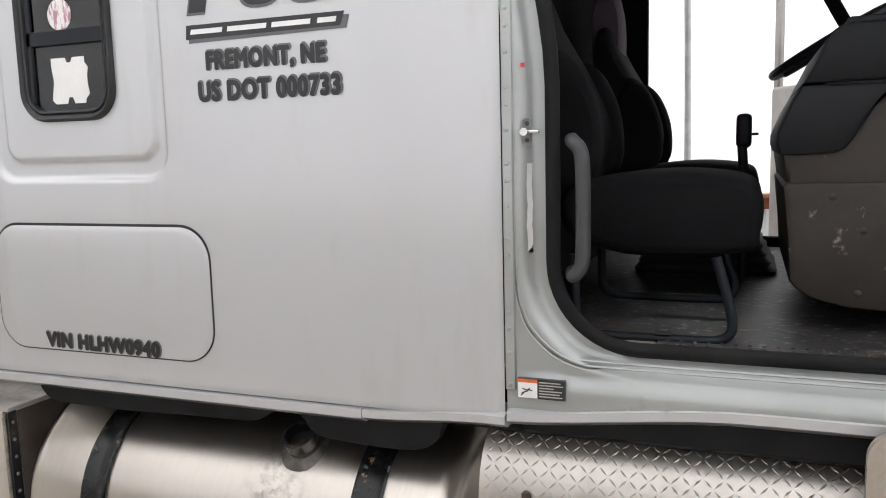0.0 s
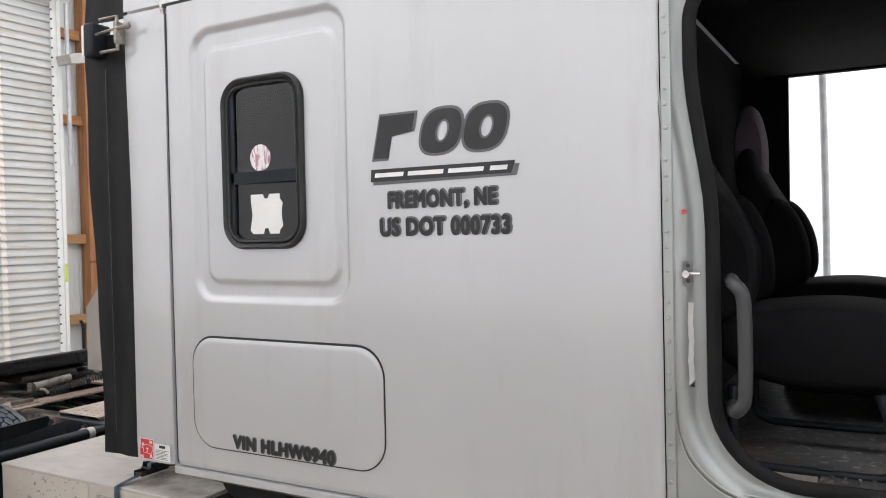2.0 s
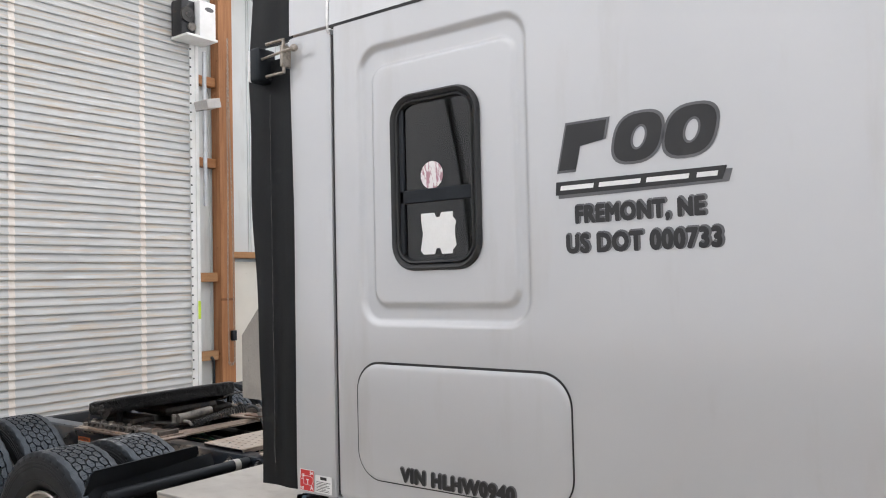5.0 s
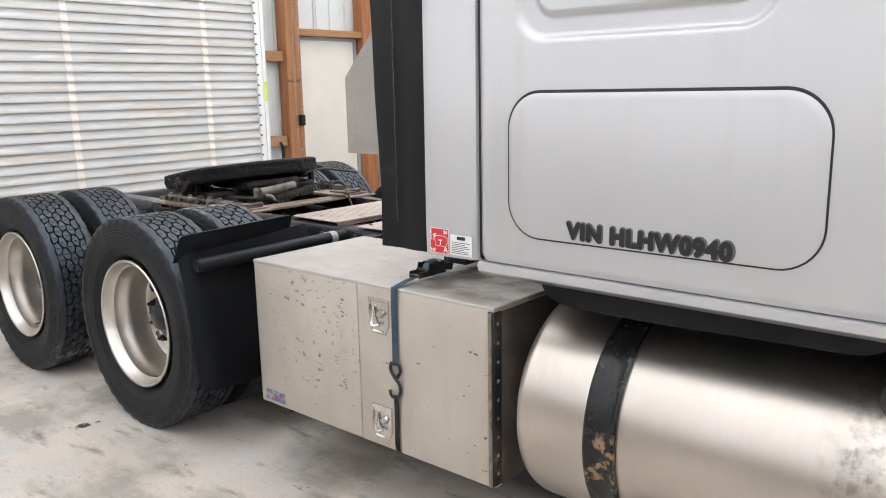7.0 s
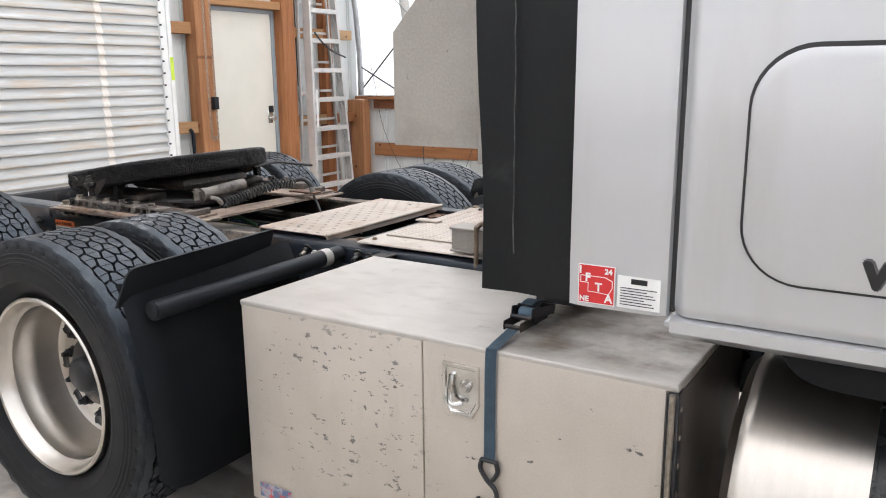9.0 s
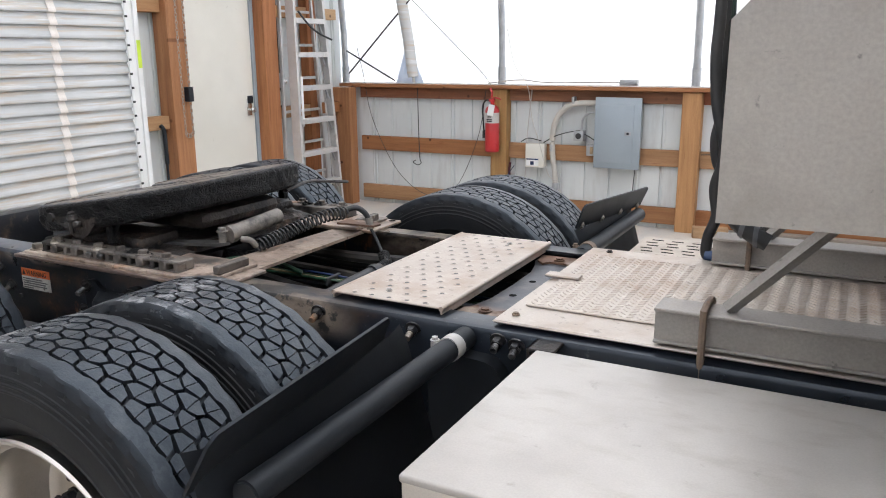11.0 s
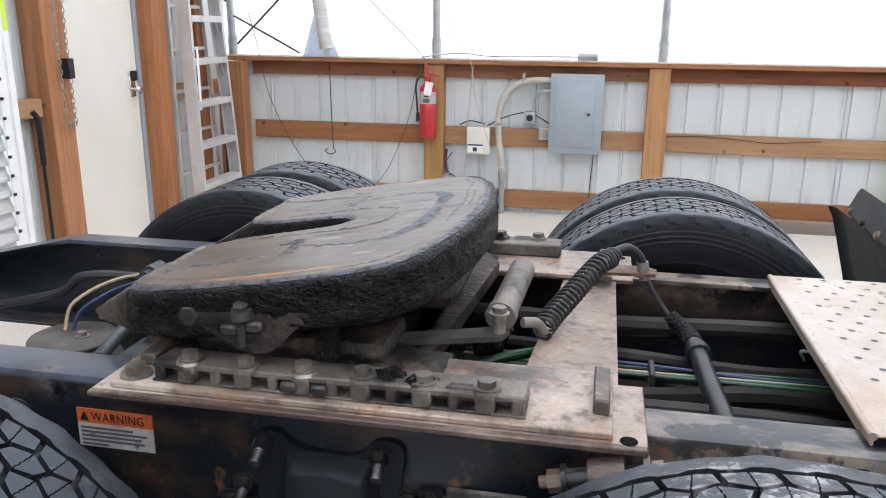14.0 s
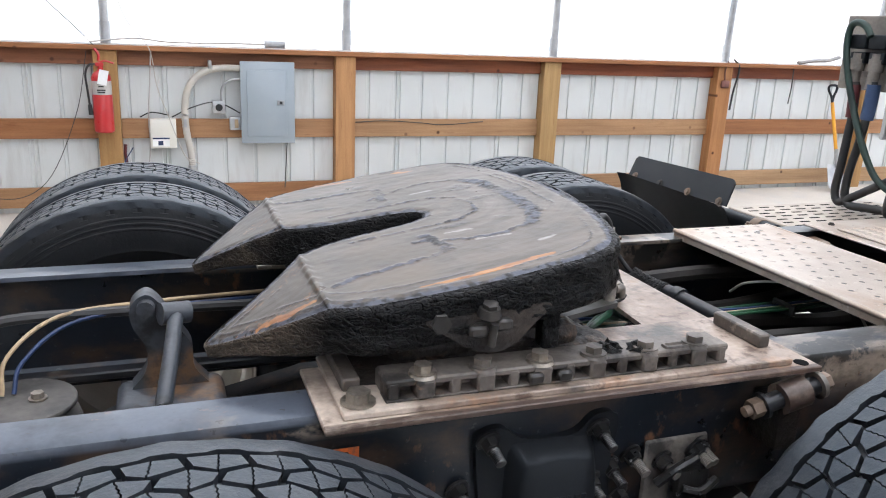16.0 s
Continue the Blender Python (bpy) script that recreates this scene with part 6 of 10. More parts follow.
for x, z in ((0.505, 1.535), (0.578, 1.449), (0.570, 1.288)):
    b = bmesh.new()
    lathe(b, [(0.0, 0.002), (0.006, 0.002), (0.010, 0.0)], (x, 2.412, z), (0, -1, 0), 12)
    part("screw", b, "ink", dash)
b = bmesh.new()
slab(b, [(0.50, 1.20), (0.49, 1.6), (0.56, 1.90), (1.2, 1.93), (1.2, 1.2)], 3.3, 4.18)
part("instrument_panel", b, "dashup", truck, "dark instrument panel")
b = bmesh.new()
WC = Vector((0.585, 3.60, 2.045))
ring = [WC + Vector((0.20 * math.cos(g), 0.23 * math.sin(g), 0.115 * math.cos(g))) for g in [6.2831853 * k / 40 for k in range(40)]]
tube(b, ring, 0.018, 8, 1, closed=True)
cyl(b, WC, WC + Vector((0.16, 0, -0.22)), 0.04, 12)
bx(b, -0.20, 0.20, -0.035, 0.035, -0.03, 0.0, 0.01, 2, Matrix.Translation(WC) @ Matrix.Rotation(-0.52, 4, "Y"))
bx(b, -0.035, 0.035, -0.22, 0.22, -0.03, 0.0, 0.01, 2, Matrix.Translation(WC) @ Matrix.Rotation(-0.52, 4, "Y"))
part("steering_wheel", b, "plastic", truck, "black steering wheel")
# far side windscreen pillar
b = bmesh.new()
tube(b, [(0.50, 4.02, 2.50), (0.60, 4.02, 2.30), (0.72, 4.02, 2.08), (0.84, 4.02, 1.88)], 0.028, 8, 2)
part("windscreen_pillar", b, "liner", truck, "dark windscreen pillar")
# far door, standing open
DM = Matrix.Translation((1.05, FY + 0.05, 0)) @ Matrix.Rotation(math.radians(127), 4, "Z")
b = bmesh.new()
bx(b, 0.03, 1.02, -0.035, 0.035, 1.10, 1.98, 0.025, 3, DM)
fd = part("far_door", b, "lightplastic", truck, "light grey inner face of the open driver door")
b = bmesh.new()
bx(b, 0.15, 0.85, 0.036, 0.06, 1.55, 1.72, 0.01, 2, DM)
part("door_trim", b, "greyplastic", fd)
b = bmesh.new()
bx(b, 0.97, 1.02, -0.02, 0.02, 1.97, 2.55, 0.01, 1, DM)
bx(b, 0.30, 1.02, -0.02, 0.02, 2.52, 2.57, 0.01, 1, DM)
part("window_frame", b, "lightplastic", fd)
# fender corner ahead of the door
b = bmesh.new()
prism(b, rrect(0.54, 1.5, 0.55, 1.10, 0.06, 6), side_y(1.93), 0.0, 0.02)
part("fender_edge", b, "tan", truck, "tan plastic fender edge ahead of the step")

# ---- fuel tank, step and tool box ----
TY, TZ, TRAD, TX0, TX1 = 2.30, 0.552, 0.325, -1.89, -0.40
b = bmesh.new()
lathe(b, [(0.0, 0.012), (0.15, 0.010), (0.25, 0.004), (0.285, 0.006), (0.300, 0.022), (0.314, 0.026), (TRAD - 0.006, 0.036), (TRAD - 0.0015, 0.050), (TRAD - 0.0022, 0.056), (TRAD, 0.064), (TRAD, TX1 - TX0 - 0.06), (TRAD - 0.003, TX1 - TX0 - 0.045),
          (0.30, TX1 - TX0 - 0.02), (0.285, TX1 - TX0 - 0.006), (0.25, TX1 - TX0 - 0.004), (0.0, TX1 - TX0 - 0.01)], (TX0, TY, TZ), (1, 0, 0), 72)
tank = part("fuel_tank", b, "tank", truck, "polished aluminium fuel tank with fuel streaks below the cap", angle=40)
M["strapblk"] = mat("chipped_black_strap", (0.008, 0.0085, 0.0095), (0.012, 0.0125, 0.0135), rough=0.26, spec=0.4, scale=5, bump=0.05, bscale=100,
                    layers=(((0.26, 0.16, 0.09), 11, 0.68, 0.70), ((0.25, 0.15, 0.08), 14, 0.53, 0.56, None, (("Z", 0.46, 0.575, 0.03), ("X", -1.8, -1.0, 0.05))), ((0.13, 0.135, 0.13), 24, 0.69, 0.71)))
for x in (-1.589, -0.652):
    b = bmesh.new()
    lathe(b, [(TRAD + 0.001, -0.046), (TRAD + 0.009, -0.046), (TRAD + 0.011, -0.040), (TRAD + 0.008, -0.036), (TRAD + 0.008, 0.036), (TRAD + 0.011, 0.040), (TRAD + 0.009, 0.046), (TRAD + 0.001, 0.046)],
          (x, TY, TZ), (1, 0, 0), 72, closed=True)
    part("tank_strap", b, "strapblk", tank, "black steel tank strap with chipped paint")
M["neckstain"] = mat("fuel_stained_aluminium", (0.15, 0.14, 0.125), (0.08, 0.073, 0.066), rough=0.45, metal=0.6, scale=22, bump=0.1, bscale=140)
M["capsteel"] = mat("stained_cap_steel", (0.16, 0.155, 0.15), (0.05, 0.048, 0.046), rough=0.35, metal=0.7, scale=30)
capd = Vector((0, -0.207, 0.308)).normalized()
cp = Vector((-0.896, TY, TZ)) + capd * (TRAD - 0.004)
b = bmesh.new()
lathe(b, [(0.080, -0.004), (0.074, 0.002), (0.060, 0.007), (0.050, 0.016), (0.047, 0.022)], cp, capd, 32)
part("filler_neck", b, "neckstain", tank, "fuel-stained filler neck")
b = bmesh.new()
lathe(b, [(0.044, 0.010), (0.050, 0.014), (0.051, 0.022), (0.047, 0.026), (0.049, 0.062), (0.0465, 0.068), (0.039, 0.068), (0.037, 0.030), (0.0, 0.026)], cp, capd, 32)
capob = part("filler_cap", b, "black", tank, "dark hollow filler cap with bright lugs")
u, v, _ = axes_of(capd)
for k in range(6):
    # bright ribs round the cap's rim, with gaps between them
    b = bmesh.new()
    lug = [[], []]
    for j in range(7):
        g = 6.2831853 * (k + 0.5 + (j / 6 - 0.5) * 0.80) / 6
        e = math.cos(g) * u + math.sin(g) * v
        for r, row in ((0.0475, 0), (0.0530, 1)):
            lug[row].append([b.verts.new(cp + capd * h + e * (r - (0.002 if h > 0.06 and row else 0))) for h in (0.034, 0.066)])
    for j in range(6):
        for a in (0, 1):
            q0, q1 = lug[a][j], lug[a][j + 1]
            b.faces.new((q0[0], q1[0], q1[1], q0[1]) if a else (q0[0], q0[1], q1[1], q1[0]))
        for h in (0, 1):
            b.faces.new((lug[0][j][h], lug[1][j][h], lug[1][j + 1][h], lug[0][j + 1][h]))
    for j in (0, 6):
        b.faces.new((lug[0][j][0], lug[1][j][0], lug[1][j][1], lug[0][j][1]))
    bmesh.ops.recalc_face_normals(b, faces=b.faces[:])
    part("lug", b, "capsteel", capob)
# tread-plate step cover, rounded over like the tank
PROF = [(1.985, 0.30), (1.980, 0.45), (1.980, 0.66), (1.984, 0.76), (1.996, 0.84), (2.022, 0.90), (2.062, 0.94), (2.115, 0.958), (2.25, 0.962), (2.45, 0.962)]
cover = smooth_line([(0, y, z) for y, z in PROF], 5)
b = bmesh.new()
rows = [[b.verts.new((x, p.y, p.z)) for p in cover] for x in (-0.315, 0.95)]
rows2 = [[b.verts.new((x, p.y + 0.02, p.z - 0.012)) for p in cover] for x in (-0.315, 0.95)]
for i in range(len(cover) - 1):
    b.faces.new((rows[0][i], rows[1][i], rows[1][i + 1], rows[0][i + 1]))
    b.faces.new((rows2[0][i], rows2[0][i + 1], rows2[1][i + 1], rows2[1][i]))
    for k in (0, 1):
        b.faces.new((rows[k][i], rows[k][i + 1], rows2[k][i + 1], rows2[k][i]))
step = part("step_box", b, "stepplate", truck, "rounded diamond-plate step cover beside the fuel tank", angle=50)
arc = [0.0]
for p, q in zip(cover[:-1], cover[1:]):
    arc.append(arc[-1] + (q - p).length)


def on_cover(a, c, d):
    """x, distance round the cover and height off it."""
    i = 0
    while i < len(arc) - 2 and arc[i + 1] < c:
        i += 1
    t = (c - arc[i]) / (arc[i + 1] - arc[i])
    p, tang = cover[i].lerp(cover[i + 1], t), (cover[i + 1] - cover[i]).normalized()
    return Vector((a, p.y, p.z)) + Vector((0, -tang.z, tang.y)) * (d + 0.0002)


b = bmesh.new()
diamond(b, -0.295, 0.94, 0.03, arc[-1] - 0.05, on_cover, 0.0240, 0.0245, 0.0030, 0.0022)
tagged(part("tread_relief", b, "stepplate", step, smooth=False), kind="stuff")
b = bmesh.new()
bolt(b, (-0.19, 1.990, 0.825), (0, -1, 0), 0.009, 0.006)
part("bolt", b, "black", step)

BX0, BX1, BY0, BY1, BZ0, BZ1 = -3.135, -1.968, 2.02, 2.61, 0.285, 0.864
tool = thing("tool_box", "scratched aluminium tool box strapped beside the frame", "tool box", ((BX0 + BX1) / 2, 2.3, BZ0))
b = bmesh.new()
bx(b, BX0, BX1, BY0 + 0.004, BY1, BZ0, BZ1 - 0.004, 0.006, 2)
part("body", b, "boxalu", tool, "aluminium box body")
b = bmesh.new()
bx(b, BX0 - 0.001, BX1 + 0.001, BY0 - 0.0035, BY1 + 0.002, BZ1 - 0.014, BZ1 + 0.002, 0.005, 3)
part("top", b, "boxtop", tool, "stained shiny aluminium top")
# thin darker sheet over the end that faces the tank
b = bmesh.new()
bx(b, BX1 + 0.0005, BX1 + 0.003, BY0 + 0.032, BY1 - 0.004, BZ0 + 0.006, BZ1 - 0.016)
M["boxend"] = mat("dark_end_aluminium", (0.085, 0.072, 0.060), (0.16, 0.14, 0.12), rough=0.55, metal=0.3, scale=5, bump=0.1, bscale=90)
part("end_panel", b, "boxend", tool, "dark end panel")
XS = -2.552
b = bmesh.new()
bx(b, BX0 + 0.004, XS - 0.002, BY0 - 0.003, BY0 + 0.006, BZ0 + 0.004, BZ1 - 0.008, 0.003, 2)
part("front_panel", b, "boxalu", tool)
b = bmesh.new()
bx(b, XS + 0.002, BX1 - 0.022, BY0 - 0.004, BY0 + 0.006, BZ0 + 0.004, BZ1 - 0.008, 0.003, 2)
part("door", b, "boxalu", tool, "aluminium door with paddle latches")
b = bmesh.new()
bx(b, BX1 - 0.020, BX1 + 0.004, BY0 - 0.008, BY0 + 0.03, BZ0 + 0.01, BZ1 - 0.012, 0.002, 1)
hg = part("piano_hinge", b, "black", tool, "dark piano hinge with rivets")
b = bmesh.new()
cyl(b, (BX1 - 0.008, BY0 - 0.012, BZ0 + 0.012), (BX1 - 0.008, BY0 - 0.012, BZ1 - 0.014), 0.006, 8)
part("pin", b, "zinc", hg)
for k in range(9):
    b = bmesh.new()
    lathe(b, [(0.0, 0.003), (0.005, 0.002), (0.007, 0.0)], (BX1 + 0.004, BY0 + 0.012, BZ0 + 0.05 + k * 0.06), (1, 0, 0), 8)
    part("rivet", b, "zinc", hg)
for z in (0.757, 0.378):
    b = bmesh.new()
    x = -2.447
    o = [(x - 0.048, z - 0.03), (x - 0.03, z - 0.062), (x + 0.03, z - 0.062), (x + 0.048, z - 0.03), (x + 0.048, z + 0.062), (x - 0.048, z + 0.062)]
    i = [(x + (a - x) * 0.78, z + (c - z) * 0.80) for a, c in o]
    band(b, o, i, side_y(BY0 - 0.004), [(0, 0), (0.15, 0.006), (0.7, 0.006), (1.0, 0.001), (1.0, -0.002), (0, -0.002)])
    prism(b, i, side_y(BY0 - 0.004), -0.001, 0.0006)
    tube(b, [(x - 0.022, BY0 - 0.010, z + 0.035), (x - 0.022, BY0 - 0.020, z - 0.02), (x - 0.008, BY0 - 0.022, z - 0.03), (x + 0.008, BY0 - 0.014, z - 0.026)], 0.006, 8, 3)
    lathe(b, [(0.0, 0.016), (0.010, 0.015), (0.013, 0.006), (0.016, 0.0)], (x + 0.012, BY0 - 0.004, z + 0.012), (0, -1, 0), 14)
    part("latch", b, "chrome", tool, "recessed bright steel paddle latch")
b = bmesh.new()
bx(b, -3.10, -2.985, BY0 - 0.006, BY0 - 0.0035, 0.303, 0.345, 0.001, 1)
part("badge", b, "bluelab", tool, "small faded blue and red badge")


# ---- fifth wheel and its mounts ----
FW = Vector((-4.685, 3.10, 1.062))
TILT_FW = radians(9.5)


def fw_place(u, v, h):
    """u ahead, v to the far side, h above the plate's top."""
    c, s = math.cos(TILT_FW), math.sin(TILT_FW)
    return FW + Vector((u * c - h * s, v, u * s + h * c))


half = [(0.012, 0.0), (-0.004, 0.026), (-0.05, 0.042), (-0.14, 0.050), (-0.20, 0.062), (-0.245, 0.086), (-0.30, 0.130), (-0.36, 0.168), (-0.418, 0.200), (-0.440, 0.218), (-0.436, 0.240), (-0.39, 0.285), (-0.325, 0.335), (-0.268, 0.372),
        (-0.20, 0.405), (-0.05, 0.424), (0.08, 0.422), (0.165, 0.411), (0.222, 0.370), (0.255, 0.292), (0.279, 0.20), (0.292, 0.10)]
outline = smooth_line([(u, v, 0) for u, v in half], 8)[:-1]
pts = [(p.x, p.y) for p in outline] + [(0.297, 0.05), (0.298, 0.0), (0.297, -0.05)] + [(p.x, -p.y) for p in reversed(outline[1:])]


def inset(poly, d):
    """Outline moved inward by d."""
    out = []
    n = len(poly)
    for i in range(n):
        a, b, c = poly[i - 1], poly[i], poly[(i + 1) % n]
        t = Vector((c[0] - a[0], c[1] - a[1])).normalized()
        out.append((b[0] + t.y * d, b[1] - t.x * d))
    return out


def seg_dist(u, v, line):
    """Distance to a polyline and the share of the way along it."""
    best, at = 9.0, 0.0
    for i, (p, q) in enumerate(zip(line[:-1], line[1:])):
        du, dv = q[0] - p[0], q[1] - p[1]
        t = min(1.0, max(0.0, ((u - p[0]) * du + (v - p[1]) * dv) / (du * du + dv * dv)))
        d = math.hypot(u - p[0] - t * du, v - p[1] - t * dv)
        if d < best:
            best, at = d, (i + t) / (len(line) - 1)
    return best, at


def n3(x, y, z=0.0):
    return noise.noise(Vector((x, y, z)))


KNEE = -0.257
GROOVE = [(-0.06, 0.172), (0.03, 0.215), (0.09, 0.226), (0.155, 0.20), (0.19, 0.13), (0.196, 0.0)]
SPOKE = [(-0.035, 0.15), (-0.028, 0.19), (-0.022, 0.245)]
BAND = [(-0.235, 0.30), (-0.19, 0.278), (-0.11, 0.272), (-0.03, 0.255)]
RUSTY = ([(-0.115, -0.388), (0.0, -0.385), (0.122, -0.368)], [(-0.20, 0.408), (-0.12, 0.392), (-0.05, 0.380)], [(0.05, 0.375), (0.10, 0.365)], [(-0.36, -0.292), (-0.31, -0.318), (-0.268, -0.330)])
# bare spots whose glints are put into the colour as pale marks
GLINTS = ([(0.035, 0.156), (0.075, 0.154)], [(0.005, -0.158), (0.05, -0.165)], [(0.04, -0.222), (0.095, -0.240)], [(0.12, -0.30), (0.15, -0.295)])


def drop(u):
    """The horns slope down behind a crease."""
    return -0.39 * max(0.0, KNEE - u)


INNER = [(-0.16, 0.10), (-0.05, 0.098), (0.05, 0.098), (0.095, 0.065), (0.112, 0.0)]
LIP = pts[::4] + pts[:1]


def top_masks(u, v):
    """Height and the shares of rust, grease, bare metal with its glints, and smear at a spot of the top."""
    w = abs(v) if u < 0.05 else math.hypot(u - 0.05, v)
    g = math.atan2(v, u - 0.05) if u > 0.05 else (math.pi / 2 * (1 if v > 0 else -1) + (u - 0.05) * 3)
    flow = 0.5 + 0.75 * n3(w * 45, g * 1.6, 3) + 0.35 * n3(w * 140, g * 3, 7)
    wob = 0.0045 * n3(u * 16, v * 16, 1)
    edge, _ = seg_dist(u, v, LIP)
    grease = 0.0
    front = sstep(0.10, 0.19, u)
    for line, wd in ((GROOVE, 0.006 + 0.015 * front), (SPOKE, 0.015), (BAND, 0.009), (INNER, 0.0045)):
        d, t = seg_dist(u + wob, abs(v) + wob, line)
        fade = 0.85 + 0.8 * n3(u * 12, v * 12, 31)
        grease = max(grease, sstep(wd, wd * 0.4, d + 0.007 * n3(u * 70, v * 70, 5)) * min(1.0, max(0.0, fade)))
    if v < -0.2 or u > 0.2:
        # drag lines that follow the outer edge
        for at in (0.020, 0.036, 0.052):
            grease = max(grease, 0.6 * sstep(0.004, 0.001, abs(edge + 0.5 * wob - at)) * sstep(-0.15, 0.2, n3(u * 7, v * 7, at * 300)))
    grease = max(grease, sstep(0.019, 0.009, edge + 0.006 * n3(u * 30, v * 30, 17)))
    grease = max(grease, 0.40 * sstep(0.36, 0.60, n3(u * 11, v * 20, 11)))
    rust = 0.0
    for line in RUSTY:
        d, t = seg_dist(u, v + 0.4 * wob, line)
        wd = 0.010 * (0.4 + 0.6 * math.sin(math.pi * min(1, max(0, t))))
        rust = max(rust, sstep(wd, wd * 0.5, d + 0.006 * n3(u * 20, v * 130, 9)))
    if u < KNEE:
        rust = max(rust, 0.35 * sstep(-0.05, 0.35, n3(u * 12, v * 22, 21)))
    bright = 0.0
    for line in GLINTS:
        d, t = seg_dist(u, v, line)
        bright = max(bright, sstep(0.009, 0.001, d + 0.010 * n3(u * 40, v * 110, 13)))
    ridge = 0.0028 * grease * (0.6 + 0.8 * n3(u * 90, v * 90, 8)) + 0.0003 * (flow - 0.5) + 0.0004 * n3(u * 60, v * 60, 2)
    ridge += 0.005 * sstep(0.010, 0.0, abs(u - KNEE) + 0.006 * n3(v * 50, 0.3))
    ridge -= 0.007 * sstep(0.022, 0.0, edge)
    if u < KNEE - 0.004:
        flow = 1.4      # the horns are darker
    return ridge, rust, grease, bright, flow


bm = bmesh.new()
noise.seed_set(3)
layers = []
for d, h, rough in ((0.012, -0.088, 0.003), (0.002, -0.083, 0.006), (-0.003, -0.074, 0.008), (-0.004, -0.063, 0.008), (-0.005, -0.052, 0.009), (-0.005, -0.041, 0.009), (-0.006, -0.030, 0.008), (-0.0085, -0.020, 0.006), (-0.0095, -0.013, 0.004),
                    (-0.006, -0.0055, 0.003), (0.003, -0.002, 0.002)):
    ring = []
    for (u, v), (u0, v0) in zip(inset(pts, d), pts):
        k = rough * (0.8 * n3(u0 * 22, v0 * 22, h * 30) + 0.9 * n3(u0 * 60, v0 * 60, h * 70) + 0.5 * n3(u0 * 140, v0 * 140, h * 150))
        calm = 0.35 if (u0 < 0.03 and abs(v0) < 0.16) else 1.0 - 0.75 * sstep(-0.24, -0.32, u0)
        q = Vector((u0 - 0.02, v0, 0)).normalized()
        uu, vv = u0 + (u - u0) * calm + q.x * k * calm, v0 + (v - v0) * calm + q.y * k * calm
        ring.append(bm.verts.new(fw_place(uu, vv, h * (1 - 0.72 * sstep(-0.20, -0.44, u0)) + drop(u0) + k * 0.4 * calm)))
    layers.append(ring)
n = len(pts)
for a, c in zip(layers[:-1], layers[1:]):
    for i in range(n):
        f = bm.faces.new((a[i], a[(i + 1) % n], c[(i + 1) % n], c[i]))
low = bm.faces.new(layers[0][::-1])
bmesh.ops.triangulate(bm, faces=[low])
fifth = part("fifth_wheel", bm, "caked", truck, "tilted fifth wheel plate, worn steel under black grease", angle=70)

# the worn top: a fine sheet cut to the outline
bm = bmesh.new()
bm.faces.new([bm.verts.new((u, v, 0)) for u, v in inset(pts, 0.0022)])
bmesh.ops.triangulate(bm, faces=bm.faces[:])
GAP = 0.005
for k in range(-90, 64):
    bmesh.ops.bisect_plane(bm, geom=bm.verts[:] + bm.edges[:] + bm.faces[:], plane_co=(k * GAP, 0, 0), plane_no=(1, 0, 0), dist=1e-5)
for k in range(-88, 89):
    bmesh.ops.bisect_plane(bm, geom=bm.verts[:] + bm.edges[:] + bm.faces[:], plane_co=(0, k * GAP, 0), plane_no=(0, 1, 0), dist=1e-5)
bmesh.ops.dissolve_degenerate(bm, dist=1e-5, edges=bm.edges[:])
lays = [bm.verts.layers.float.new(nm) for nm in ("rust", "grease", "bare", "flow")]
round_lay, along_lay = bm.verts.layers.float.new("round"), bm.verts.layers.float.new("along")
rim_of = {v for e in bm.edges if len(e.link_faces) == 1 for v in e.verts}
for v in bm.verts:
    u, w = v.co.x, v.co.y
    h, *masks = top_masks(u, w)
    # distance out from the slot and way along it, for the drag marks
    v[round_lay] = abs(w) if u < 0.05 else math.hypot(u - 0.05, w)
    v[along_lay] = (u - 0.05 if u < 0.05 else math.atan2(u - 0.05, abs(w)) * 0.22) * (1 if w > 0 else -1) + (3.0 if w > 0 else 0.0)
    for lay_, val in zip(lays, masks):
        v[lay_] = val
    v.co = fw_place(u, w, drop(u) + (-0.002 if v in rim_of else 0.0012 + h))


